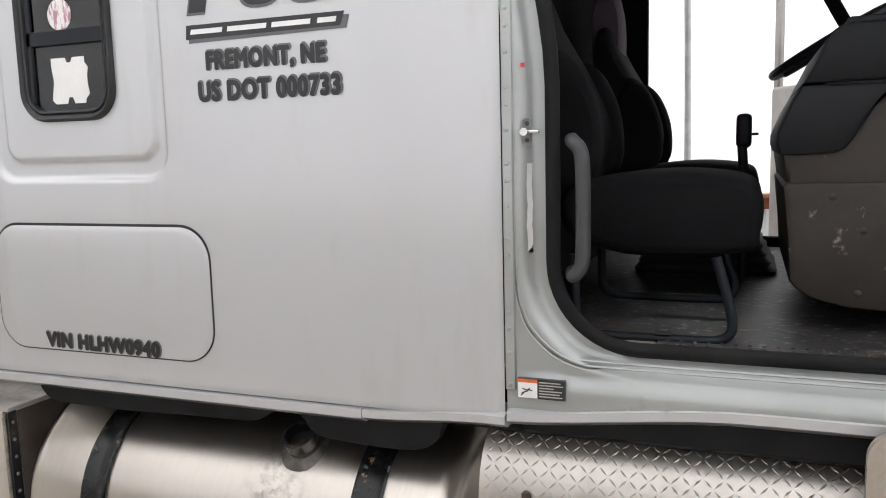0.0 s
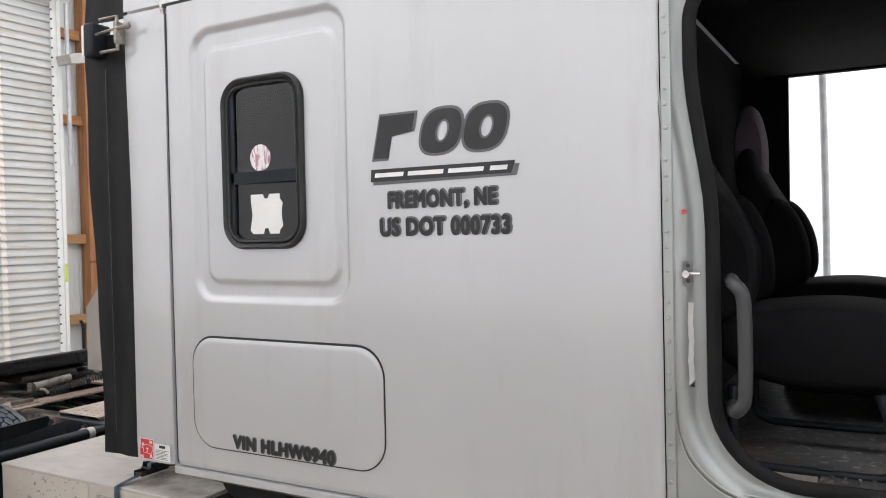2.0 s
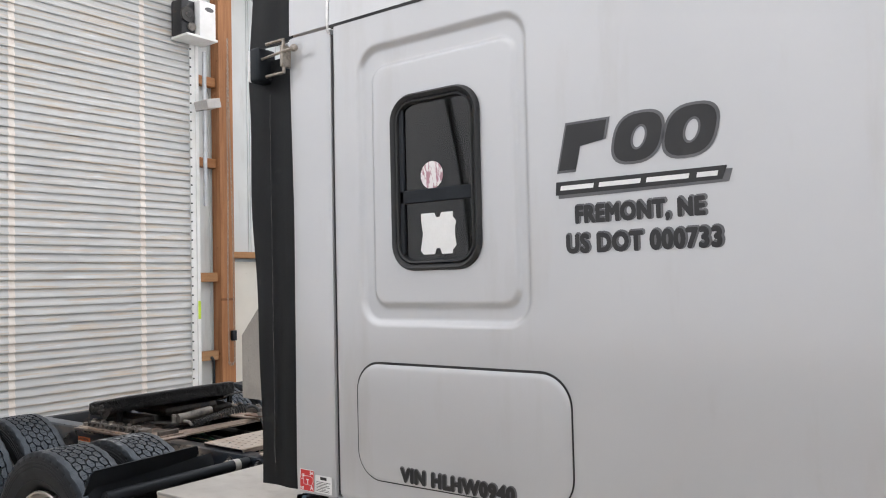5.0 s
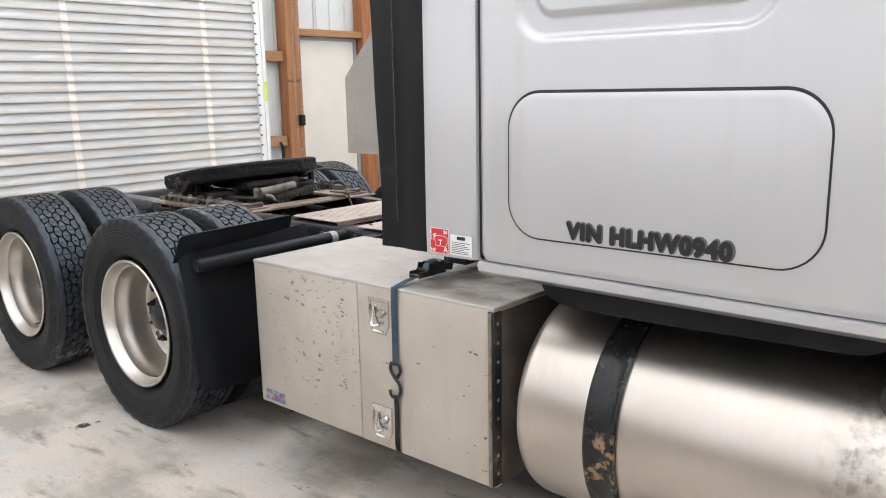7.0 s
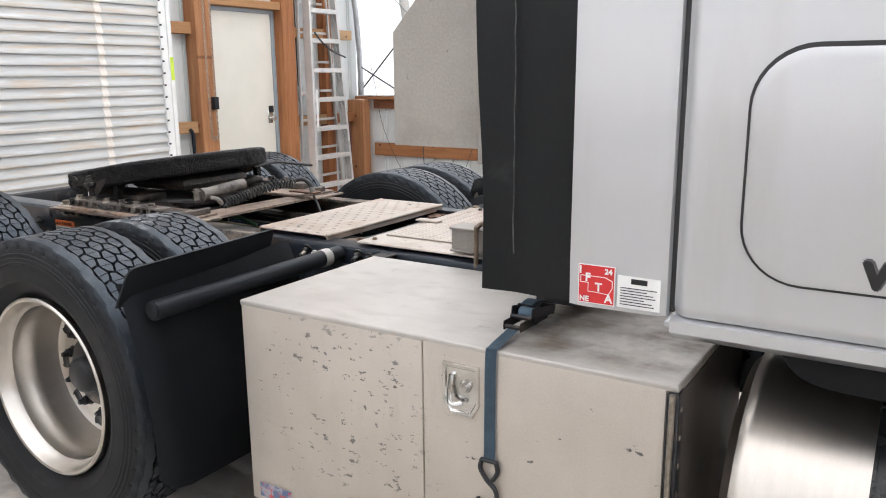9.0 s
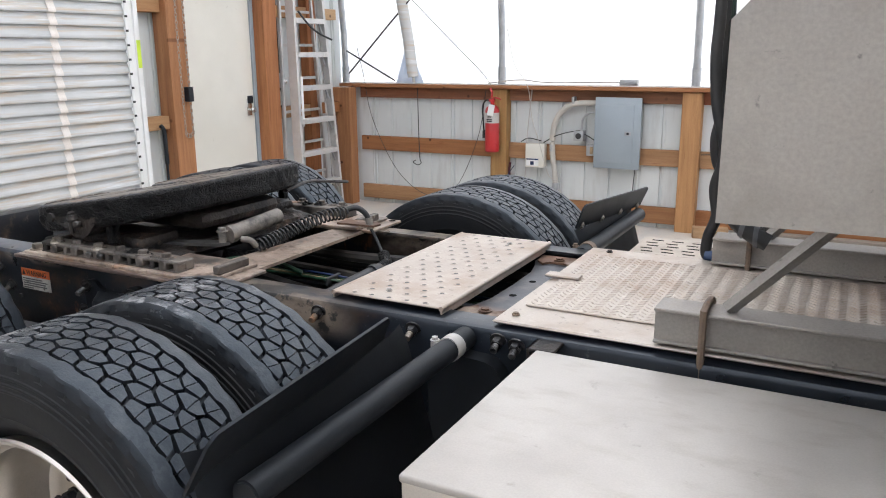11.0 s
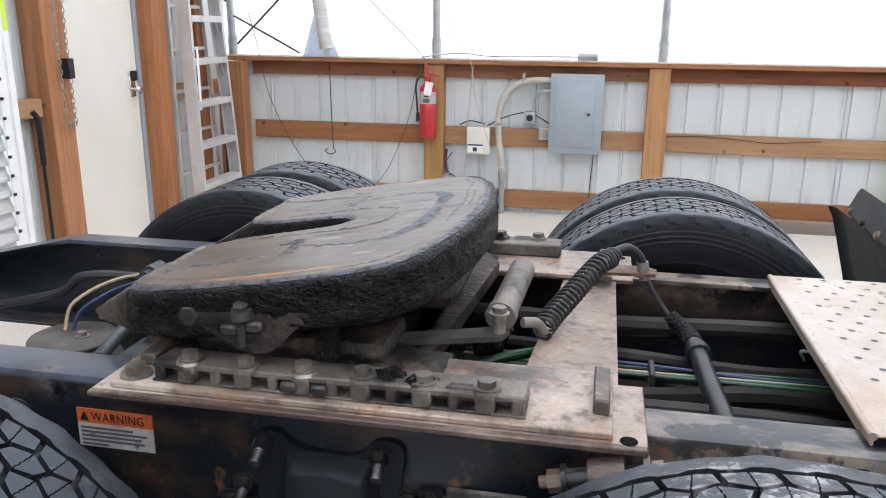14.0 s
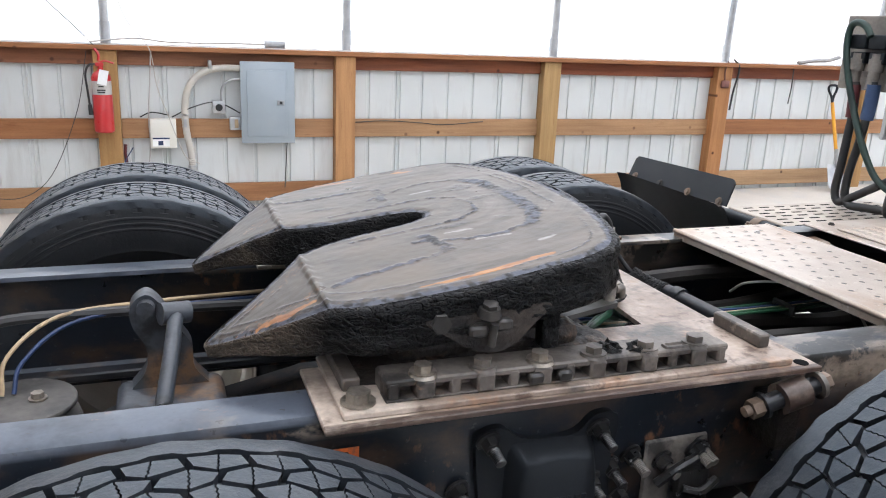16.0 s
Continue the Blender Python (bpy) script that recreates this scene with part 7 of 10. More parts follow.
def fw_mat():
    """Worn steel: dark and light drag marks, greasy ridges, rust streaks and scraped spots with painted glints from the
    plate's own masks.
    """
    m = bpy.data.materials.new("greased_worn_steel")
    m.use_nodes = True
    nd, L = m.node_tree.nodes, m.node_tree.links
    bsdf = nd["Principled BSDF"]
    tc = nd.new("ShaderNodeTexCoord")

    def attr(nm):
        a = nd.new("ShaderNodeAttribute")
        a.attribute_name = nm
        return a.outputs["Fac"]

    def noise_tex(s, det=4.0):
        t = nd.new("ShaderNodeTexNoise")
        t.inputs["Scale"].default_value, t.inputs["Detail"].default_value = s, det
        L.new(tc.outputs["Object"], t.inputs["Vector"])
        return t.outputs["Fac"]

    def rng(sock, a, b, lo_=0.0, hi_=1.0):
        r = nd.new("ShaderNodeMapRange")
        for nm, val in (("From Min", a), ("From Max", b), ("To Min", lo_), ("To Max", hi_)):
            r.inputs[nm].default_value = val
        L.new(sock, r.inputs["Value"])
        return r.outputs[0]

    def op(kind, a, b):
        x = nd.new("ShaderNodeMath")
        x.operation = kind
        for i, val in enumerate((a, b)):
            if isinstance(val, float):
                x.inputs[i].default_value = val
            else:
                L.new(val, x.inputs[i])
        return x.outputs[0]

    def mixc(fac, a, b):
        x = nd.new("ShaderNodeMix")
        x.data_type = "RGBA"
        L.new(fac, x.inputs["Factor"])
        for sock, val in ((x.inputs[6], a), (x.inputs[7], b)):
            if isinstance(val, tuple):
                sock.default_value = (*val, 1)
            else:
                L.new(val, sock)
        return x.outputs[2]

    fine = noise_tex(160.0)
    mid = noise_tex(26.0)
    cb, drag = nd.new("ShaderNodeCombineXYZ"), nd.new("ShaderNodeTexNoise")
    L.new(op("MULTIPLY", attr("round"), 1.0), cb.inputs[0])
    L.new(op("MULTIPLY", attr("along"), 0.055), cb.inputs[1])
    drag.inputs["Scale"].default_value, drag.inputs["Detail"].default_value, drag.inputs["Roughness"].default_value = 130.0, 5.0, 0.6
    L.new(cb.outputs[0], drag.inputs["Vector"])
    drag = drag.outputs["Fac"]
    streak = rng(drag, 0.56, 0.66)
    c = mixc(rng(op("ADD", op("MULTIPLY", attr("flow"), 0.8), op("MULTIPLY", drag, 0.75)), 0.60, 1.05), (0.116, 0.097, 0.079), (0.072, 0.060, 0.048))
    c = mixc(rng(noise_tex(7.0), 0.52, 0.74), c, (0.130, 0.104, 0.080))
    c = mixc(op("MULTIPLY", streak, 0.10), c, (0.014, 0.013, 0.012))
    c = mixc(op("MULTIPLY", rng(drag, 0.40, 0.30), 0.2), c, (0.14, 0.112, 0.088))
    c = mixc(op("MULTIPLY", rng(noise_tex(4.5), 0.50, 0.68), 0.5), c, (0.058, 0.048, 0.038))
    c = mixc(op("MULTIPLY", rng(noise_tex(17.0), 0.56, 0.70), 0.45), c, (0.030, 0.026, 0.023))
    dirt = rng(op("ADD", attr("grease"), op("MULTIPLY", op("SUBTRACT", fine, 0.5), 0.9)), 0.15, 0.85)
    c = mixc(dirt, c, mixc(rng(noise_tex(55.0), 0.42, 0.52), (0.007, 0.007, 0.008), (0.070, 0.076, 0.098)))
    c = mixc(rng(op("ADD", attr("rust"), op("MULTIPLY", op("SUBTRACT", fine, 0.5), 0.8)), 0.35, 0.7), c, mixc(rng(mid, 0.4, 0.6), (0.38, 0.175, 0.06), (0.24, 0.10, 0.04)))
    c = mixc(rng(op("ADD", attr("bare"), op("MULTIPLY", op("SUBTRACT", fine, 0.5), 0.8)), 0.45, 1.1), c, (0.30, 0.285, 0.265))
    L.new(c, bsdf.inputs["Base Color"])
    L.new(rng(op("ADD", dirt, op("MULTIPLY", noise_tex(14.0), 0.8)), 0.2, 1.1, 0.27, 0.46), bsdf.inputs["Roughness"])
    L.new(rng(dirt, 0.0, 1.0, 0.20, 0.30), bsdf.inputs["Specular IOR Level"])
    bsdf.inputs["Metallic"].default_value = 0.0
    bp = nd.new("ShaderNodeBump")
    bp.inputs["Strength"].default_value, bp.inputs["Distance"].default_value = 0.45, 0.0025
    L.new(op("ADD", op("MULTIPLY", drag, 0.14), op("ADD", op("MULTIPLY", noise_tex(70.0, 6.0), op("ADD", 0.12, dirt)), op("MULTIPLY", fine, 0.18))), bp.inputs["Height"])
    L.new(bp.outputs[0], bsdf.inputs["Normal"])
    return m


M["fwtop"] = fw_mat()
part("wear_plate", bm, "fwtop", fifth, "worn brown-grey steel top with rust streaks and grease ridges", angle=80)

for s in (-1, 1):
    yo = lambda d: CY + s * d

    def ybox(b, x0, x1, d0, d1, z0, z1, bev=0.0):
        bx(b, x0, x1, min(yo(d0), yo(d1)), max(yo(d0), yo(d1)), z0, z1, bev, 1)

    b = bmesh.new()
    ybox(b, -4.965, -4.085, 0.29, 0.503, 0.866, 0.876, 0.002)
    base = part("mount_plate", b, "mount", truck, "rusty fifth wheel mounting plate on the frame rail")
    b = bmesh.new()
    ybox(b, -4.935, -4.135, 0.27, 0.485, 0.8765, 0.887, 0.002)
    part("upper_plate", b, "mount", base)
    # black disc painted as the dark of a bolt hole
    b = bmesh.new()
    cyl(b, (-4.112, yo(0.48), 0.8762), (-4.112, yo(0.48), 0.8772), 0.013, 14)
    part("hole", b, "liner", base)
    # toothed slide rail: ribs under a cap, with open windows between
    b = bmesh.new()
    ybox(b, -4.868, -4.262, 0.400, 0.438, 0.888, 0.920, 0.004)
    ybox(b, -4.868, -4.262, 0.432, 0.466, 0.909, 0.921, 0.003)
    ybox(b, -4.868, -4.262, 0.432, 0.468, 0.8875, 0.8915, 0.001)
    for k in range(13):
        x = -4.868 + k * 0.0484
        wd = 0.030 if k % 2 else 0.019
        ybox(b, x + 0.0125 - wd / 2, x + 0.0125 + wd / 2, 0.43, 0.472 if k % 2 else 0.467, 0.8885, 0.919, 0.004)
    rack = part("slide_rack", b, "rack", base, "dusty cast slide rail with open windows and bolts")
    for k in range(6):
        x = -4.807 + k * 0.0968
        b = bmesh.new()
        cyl(b, (x, yo(0.450), 0.919), (x, yo(0.450), 0.924), 0.0235, 18, 0.021)
        bolt(b, (x, yo(0.450), 0.9235), (0, 0, 1), 0.0145, 0.012)
        part("bolt", b, "zinc" if k in (0, 2) else "rack", rack)
    b = bmesh.new()
    noise.seed_set(5)
    lathe(b, [(0.0, 0.010), (0.012, 0.009), (0.022, 0.004), (0.027, 0.0)], (-4.425, yo(0.445), 0.921), (0, 0, 1), 16)
    for v_ in b.verts:
        v_.co += Vector((n3(v_.co.x * 90, v_.co.y * 90, v_.co.z * 90), n3(v_.co.y * 90, v_.co.z * 90, 3), 0.8 * n3(v_.co.x * 120, v_.co.y * 120, 7))) * 0.012
    part("grease_lump", b, "grease", rack)
    b = bmesh.new()
    o, i_ = rrect(-4.385, -4.335, 0.440, 0.462, 0.006, 3), rrect(-4.379, -4.341, 0.446, 0.456, 0.004, 3)
    band(b, o, i_, lambda a, c, d: Vector((a, yo(c), 0.921 + d)), [(0, 0), (0.2, 0.004), (0.8, 0.004), (1, 0.0)])
    part("cast_frame", b, "rack", rack)
    b = bmesh.new()
    lathe(b, [(0.0, 0.012), (0.010, 0.010), (0.020, 0.005), (0.025, 0.0)], (-4.478, yo(0.43), 0.919), (0, 0, 1), 16)
    for v_ in b.verts:
        v_.co += Vector((n3(v_.co.x * 80, v_.co.y * 90, v_.co.z * 90), n3(v_.co.y * 80, v_.co.z * 90, 9), n3(v_.co.x * 120, v_.co.y * 120, 17))) * 0.012
    part("grease_lump", b, "grease", rack)
    b = bmesh.new()
    bolt(b, (-4.906, yo(0.452), 0.888), (0, 0, 1), 0.0185, 0.016)
    part("bolt", b, "zinc", base)
    b = bmesh.new()
    ybox(b, -4.165, -4.140, 0.30, 0.43, 0.887, 0.912, 0.003)
    part("stop_block", b, "stopsteel", base)
    b = bmesh.new()
    ybox(b, -4.922, -4.894, 0.28, 0.415, 0.887, 0.908, 0.003)
    part("stop_block", b, "stopsteel", base)
    for k, x in enumerate((-4.63, -4.58)):
        b = bmesh.new()
        ybox(b, x - 0.013, x + 0.013, 0.468, 0.482, 0.895, 0.913, 0.004)
        part("lock_pin", b, "cast", base)
    # trunnion bracket
    b = bmesh.new()
    o = curve2([(-4.805, 1.0), (-4.775, 0.980), (-4.735, 0.956), (-4.695, 0.945), (-4.66, 0.956), (-4.625, 0.990), (-4.60, 1.015), (-4.64, 1.018), (-4.78, 1.006)], 4)
    pl = (lambda a, c, d: Vector((a, yo(0.395 - d), c)))
    prism(b, o, pl, -0.058, 0.06)
    brk = part("trunnion_bracket", b, "grime", fifth, "cast trunnion bracket")
    b = bmesh.new()
    bolt(b, (-4.790, yo(0.470), 1.008), (0, s, 0), 0.0155, 0.008, False)
    part("pivot_bolt", b, "cast", fifth)
    b = bmesh.new()
    cyl(b, (-4.708, yo(0.458), 1.008), (-4.708, yo(0.460), 1.022), 0.019, 16, 0.016)
    bolt(b, (-4.708, yo(0.460), 1.020), (0, 0.3 * s, 1), 0.0125, 0.008, False)
    part("pivot_bolt", b, "cast", fifth)
    b = bmesh.new()
    ybox(b, -4.742, -4.712, 0.455, 0.472, 0.978, 0.996, 0.004)
    ybox(b, -4.700, -4.672, 0.455, 0.472, 0.986, 1.004, 0.004)
    ybox(b, -4.73, -4.685, 0.450, 0.462, 0.980, 0.998, 0.004)
    part("clip_bar", b, "cast", fifth, "steel retaining bar")
    b = bmesh.new()
    cyl(b, (-4.706, yo(0.468), 0.963), (-4.704, yo(0.473), 1.0), 0.0065, 10)
    part("pin", b, "cast", fifth)
    b = bmesh.new()
    ybox(b, -4.60, -4.57, 0.40, 0.43, 0.93, 1.005, 0.003)
    part("lug", b, "grease", fifth)
b = bmesh.new()
bx(b, -4.90, -4.46, CY - 0.30, CY + 0.30, 0.872, 0.905, 0.004, 1)
carriage = part("slide_carriage", b, "grime", truck, "grease-blackened slide carriage under the plate")
for s in (-1, 1):
    b = bmesh.new()
    bx(b, -4.84, -4.50, CY + s * 0.30 - 0.08, CY + s * 0.30 + 0.08, 0.905, 0.95, 0.02, 2)
    part("saddle", b, "grime", carriage)
b = bmesh.new()
bx(b, -4.80, -4.42, CY - 0.20, CY + 0.20, 0.94, 1.0, 0.03, 2)
part("lock_housing", b, "grime", carriage)
# grease and grit heaped beside the carriage
for s in (-1, 1):
    b = bmesh.new()
    grid = []
    for i in range(34):
        row = []
        for j in range(13):
            x, d = -4.91 + 0.50 * i / 33, 0.24 + 0.165 * j / 12
            rise = math.sin(math.pi * i / 33) ** 0.5 * math.sin(math.pi * j / 12) ** 0.7
            z = 0.884 + rise * (0.046 + 0.022 * n3(x * 30, d * 40, s) + 0.016 * n3(x * 85, d * 85, 4) + 0.008 * n3(x * 200, d * 200, 6))
            row.append(b.verts.new((x + 0.006 * n3(x * 50, d * 50, 9), CY + s * d, z)))
        grid.append(row)
    for p, q in zip(grid[:-1], grid[1:]):
        for j in range(12):
            b.faces.new((p[j], q[j], q[j + 1], p[j + 1]) if s > 0 else (p[j], p[j + 1], q[j + 1], q[j]))
    part("grime_crust", b, "grime", truck, "crusted rusty grime heaped beside the slide rail", angle=70)
b = bmesh.new()
prism(b, [(-4.285, CY - 0.28), (-4.125, CY - 0.30), (-4.125, CY + 0.30), (-4.245, CY + 0.28)], lambda a, c, d: Vector((a, c, d)), 0.862, 0.872)
part("cross_plate", b, "mount", truck, "rust-stained cross plate between the mounts")
b = bmesh.new()
prism(b, [(-4.50, CY - 0.28), (-4.44, CY - 0.28), (-4.40, CY + 0.28), (-4.50, CY + 0.28)], lambda a, c, d: Vector((a, c, d)), 0.874, 0.905)
part("cross_bar", b, "grime", truck, "grimy dark cross bar")

# release cylinder, lever and coiled hose
b = bmesh.new()
tube(b, [(-4.425, 3.36, 1.010), (-4.445, 3.52, 1.018), (-4.468, 3.66, 0.998), (-4.498, 3.863, 0.964)], 0.011, 8, 5, flat=0.6)
part("release_handle", b, "grime", truck, "dark steel release handle reaching out from under the plate")
M["armgrey"] = mat("dusty_dark_steel", (0.085, 0.082, 0.077), (0.05, 0.048, 0.045), rough=0.5, metal=0.3, scale=9, bump=0.2, bscale=120, layers=(((0.03, 0.03, 0.03), 8, 0.6, 0.7),))
b = bmesh.new()
cyl(b, (-4.338, 2.975, 0.935), (-4.325, 3.19, 0.955), 0.0265, 20)
cyl(b, (-4.340, 2.955, 0.933), (-4.338, 2.978, 0.935), 0.029, 20)
cyl(b, (-4.338, 2.925, 0.905), (-4.338, 2.925, 0.955), 0.012, 12)
bolt(b, (-4.338, 2.925, 0.95), (0, 0, 1), 0.013, 0.012)
part("release_cylinder", b, "dustgrey", truck, "dusty grey release cylinder")
b = bmesh.new()
prism(b, [(-4.64, 2.80), (-4.33, 2.905), (-4.32, 2.94), (-4.35, 2.95), (-4.65, 2.83)], lambda a, c, d: Vector((a, c, d)), 0.905, 0.915)
bolt(b, (-4.52, 2.86, 0.915), (0, 0, 1), 0.012, 0.01)
part("release_arm", b, "armgrey", truck, "flat steel release arm")
b = bmesh.new()
path = smooth_line([(-4.268, 3.01, 0.892), (-4.247, 3.074, 0.906), (-4.221, 3.13, 0.924), (-4.195, 3.19, 0.942), (-4.166, 3.265, 0.956), (-4.138, 3.33, 0.955)], 6)
helix = []
turns, per = 23, 12
total = turns * per
for i in range(total + 1):
    t = i / total * (len(path) - 1)
    k = min(int(t), len(path) - 2)
    q = path[k].lerp(path[k + 1], t - k)
    u, v, _ = axes_of(path[k + 1] - path[k])
    g = 6.2831853 * i / per
    helix.append(q + 0.0205 * (math.cos(g) * u + math.sin(g) * v))
tube(b, helix, 0.0036, 6, 1)
part("coiled_air_hose", b, "cable", truck, "black coiled air hose arching over the frame", angle=70)
for line, r, mt in (([(-4.30, 2.97, 0.92), (-4.275, 2.985, 0.915), (-4.262, 3.0, 0.893)], 0.010, "dustgrey"), ([(-4.138, 3.33, 0.965), (-4.105, 3.355, 0.972), (-4.075, 3.372, 0.945), (-4.065, 3.375, 0.90)], 0.010, "cable"),
                    ([(-4.07, 3.375, 0.935), (-4.062, 3.375, 0.895)], 0.014, "dustgrey"), ([(-4.062, 3.375, 0.90), (-4.03, 3.37, 0.85), (-3.99, 3.35, 0.80)], 0.006, "cable")):
    b = bmesh.new()
    tube(b, line, r, 10, 5)
    part("hose_tail", b, mt, truck)
b = bmesh.new()
prism(b, [(-4.19, 3.35), (-4.04, 3.36), (-4.035, 3.40), (-4.06, 3.42), (-4.19, 3.42)], lambda a, c, d: Vector((a, c, d)), 0.905, 0.912)
part("hose_bracket", b, "brownrust", truck, "rusty hose bracket")
b = bmesh.new()
tube(b, [(-4.0, 3.36, 0.81), (-3.965, 3.32, 0.79), (-3.955, 3.26, 0.79)], 0.022, 10, 5)
part("hose_clump", b, "grease", truck, "greasy hose joint")
b = bmesh.new()
tube(b, [(-3.955, 3.27, 0.79), (-3.945, 3.05, 0.79), (-3.93, 2.82, 0.785)], 0.020, 10, 4)
cyl(b, (-3.953, 3.23, 0.79), (-3.95, 3.20, 0.79), 0.026, 12)
part("conduit_pipe", b, "black", truck, "dark pipe across the frame")

# hoses and air lines along the frame
random.seed(5)
for k, (y, z, r, mt) in enumerate(((2.95, 0.76, 0.020, "dimhose"), (3.02, 0.73, 0.018, "dimhose"), (2.88, 0.72, 0.022, "dimhose"), (3.35, 0.80, 0.020, "dimhose"), (3.40, 0.77, 0.017, "dimhose"), (3.28, 0.74, 0.016, "dimhose"), (3.20, 0.70, 0.024, "dimhose"), (3.08, 0.69, 0.026, "dimhose"), (2.82, 0.67, 0.024, "dimhose"),
                                  (3.10, 0.775, 0.004, "airgreen"), (3.115, 0.775, 0.004, "airgreen"), (3.13, 0.772, 0.004, "airtan"), (3.145, 0.78, 0.004, "airblue"), (3.16, 0.775, 0.004, "airgreen"))):
    b = bmesh.new()
    small = r < 0.01
    pts_ = [(-4.45 + i * 0.33, y + random.uniform(-0.02, 0.02) * (0.4 if small else 1), z + random.uniform(-0.015, 0.015) * (0.4 if small else 1)) for i in range(8)]
    tube(b, pts_, r, 8, 5)
    part("air_line" if small else "hose", b, mt, truck)
b = bmesh.new()
tube(b, [(-4.42, 2.93, 0.80), (-4.36, 2.95, 0.845), (-4.29, 3.0, 0.85), (-4.24, 3.06, 0.83), (-4.16, 3.10, 0.79)], 0.008, 8, 6)
part("air_line", b, "airgreen", truck, "green air line")
b = bmesh.new()
tube(b, [(-4.42, 2.96, 0.79), (-4.35, 2.98, 0.83), (-4.28, 3.04, 0.83), (-4.2, 3.1, 0.80)], 0.008, 8, 6)
part("air_line", b, "airgreen", truck, "green air line")
b = bmesh.new()
tube(b, [(-3.72, 3.30, 0.76), (-3.75, 3.20, 0.82), (-3.70, 3.08, 0.85), (-3.62, 3.0, 0.82), (-3.58, 2.95, 0.74)], 0.0035, 6, 6)
part("loose_wire", b, "lightplastic", truck, "loose pale wire loop")
for x in (-3.70, -4.05):
    b = bmesh.new()
    bx(b, x - 0.006, x + 0.006, 3.085, 3.16, 0.762, 0.79, 0.003, 1)
    part("cable_tie", b, "cable", truck)
# clutter under the plate: valves and elbows
random.seed(11)
for k in range(9):
    b = bmesh.new()
    x, y, z = -4.46 + random.uniform(0, 0.2), 2.90 + random.uniform(0, 0.35), 0.76 + random.uniform(0, 0.06)
    cyl(b, (x, y, z), (x + random.uniform(-0.06, 0.06), y + random.uniform(-0.06, 0.06), z + random.uniform(0, 0.05)), random.uniform(0.014, 0.024), 10)
    part("valve_fitting", b, "grease", truck)
M["armcast"] = mat("blue_grey_cast", (0.060, 0.067, 0.080), (0.035, 0.040, 0.048), rough=0.42, spec=0.5, scale=8, bump=0.25, bscale=110, grain=0.1,
                   layers=(((0.17, 0.10, 0.055), 9, 0.50, 0.62, None, (("X", -5.2, -5.0, 0.02), ("Z", 0.70, 0.765, 0.02))), ((0.012, 0.012, 0.013), 8, 0.62, 0.70)))
# rear of the frame: air bag, torque rod, lines
b = bmesh.new()
lathe(b, [(0.0, 0.0), (0.085, -0.004), (0.105, -0.020), (0.115, -0.05), (0.11, -0.09), (0.12, -0.14), (0.10, -0.19), (0.0, -0.19)], (-5.446, 3.22, 0.684), (0, 0, 1), 28)
part("air_bag", b, "bagrub", truck, "dusty grey suspension air bag")
b = bmesh.new()
lathe(b, [(0.0, 0.010), (0.095, 0.008), (0.104, 0.004), (0.106, 0.0), (0.104, -0.006)], (-5.446, 3.22, 0.687), (0, 0, 1), 32)
part("bag_plate", b, "bagrub", truck, "dusty round bag plate")
b = bmesh.new()
bolt(b, (-5.41, 3.21, 0.697), (0, 0, 1), 0.012, 0.012)
part("bolt", b, "zinc", truck)
b = bmesh.new()
prism(b, curve2([(-5.262, 0.62), (-5.245, 0.69), (-5.212, 0.735), (-5.208, 0.785), (-5.232, 0.835), (-5.232, 0.875), (-5.205, 0.897), (-5.180, 0.880), (-5.150, 0.83), (-5.122, 0.785), (-5.118, 0.735), (-5.085, 0.69), (-5.066, 0.62)], 4), lambda a, c, d: Vector((a, d, c)), 3.20, 3.25)
cyl(b, (-5.205, 3.18, 0.872), (-5.20, 3.255, 0.872), 0.017, 14)
part("torque_bracket", b, "armcast", truck, "blue-grey cast arm with rust at its foot")
b = bmesh.new()
bx(b, -5.27, -5.06, 3.12, 3.26, 0.62, 0.700, 0.022, 3)
part("arm_foot", b, "armcast", truck, "blue-grey cast foot of the arm")
b = bmesh.new()
cyl(b, (-5.178, 3.165, 0.868), (-5.125, 3.185, 0.862), 0.022, 16)
tube(b, [(-5.150, 3.165, 0.862), (-5.160, 3.08, 0.828), (-5.172, 3.0, 0.795), (-5.182, 2.94, 0.765)], 0.015, 10, 3)
part("torque_rod", b, "armcast", truck, "blue-grey torque rod")
b = bmesh.new()
tube(b, [(-5.194, 2.955, 0.775), (-5.181, 2.935, 0.790), (-5.166, 2.955, 0.780), (-5.178, 2.975, 0.768)], 0.003, 6, 4, closed=True)
part("cable_tie", b, "cable", truck)
for line, r, mt, lab in (([(-5.9, 3.40, 0.66), (-5.60, 3.38, 0.74), (-5.50, 3.37, 0.80), (-5.3, 3.39, 0.80), (-4.95, 3.40, 0.79)], 0.012, "cable", "black hose along the far rail"),
                         ([(-5.455, 3.235, 0.70), (-5.44, 3.27, 0.75), (-5.36, 3.36, 0.79), (-5.2, 3.40, 0.80), (-4.95, 3.42, 0.80)], 0.0045, "airblue", "blue air line"),
                         ([(-5.475, 3.23, 0.70), (-5.465, 3.27, 0.765), (-5.38, 3.37, 0.805), (-5.2, 3.41, 0.81), (-4.95, 3.43, 0.81)], 0.0045, "airtan", "tan air line")):
    b = bmesh.new()
    tube(b, line, r, 8, 6)
    part("air_line" if r < 0.01 else "hose", b, mt, truck, lab)
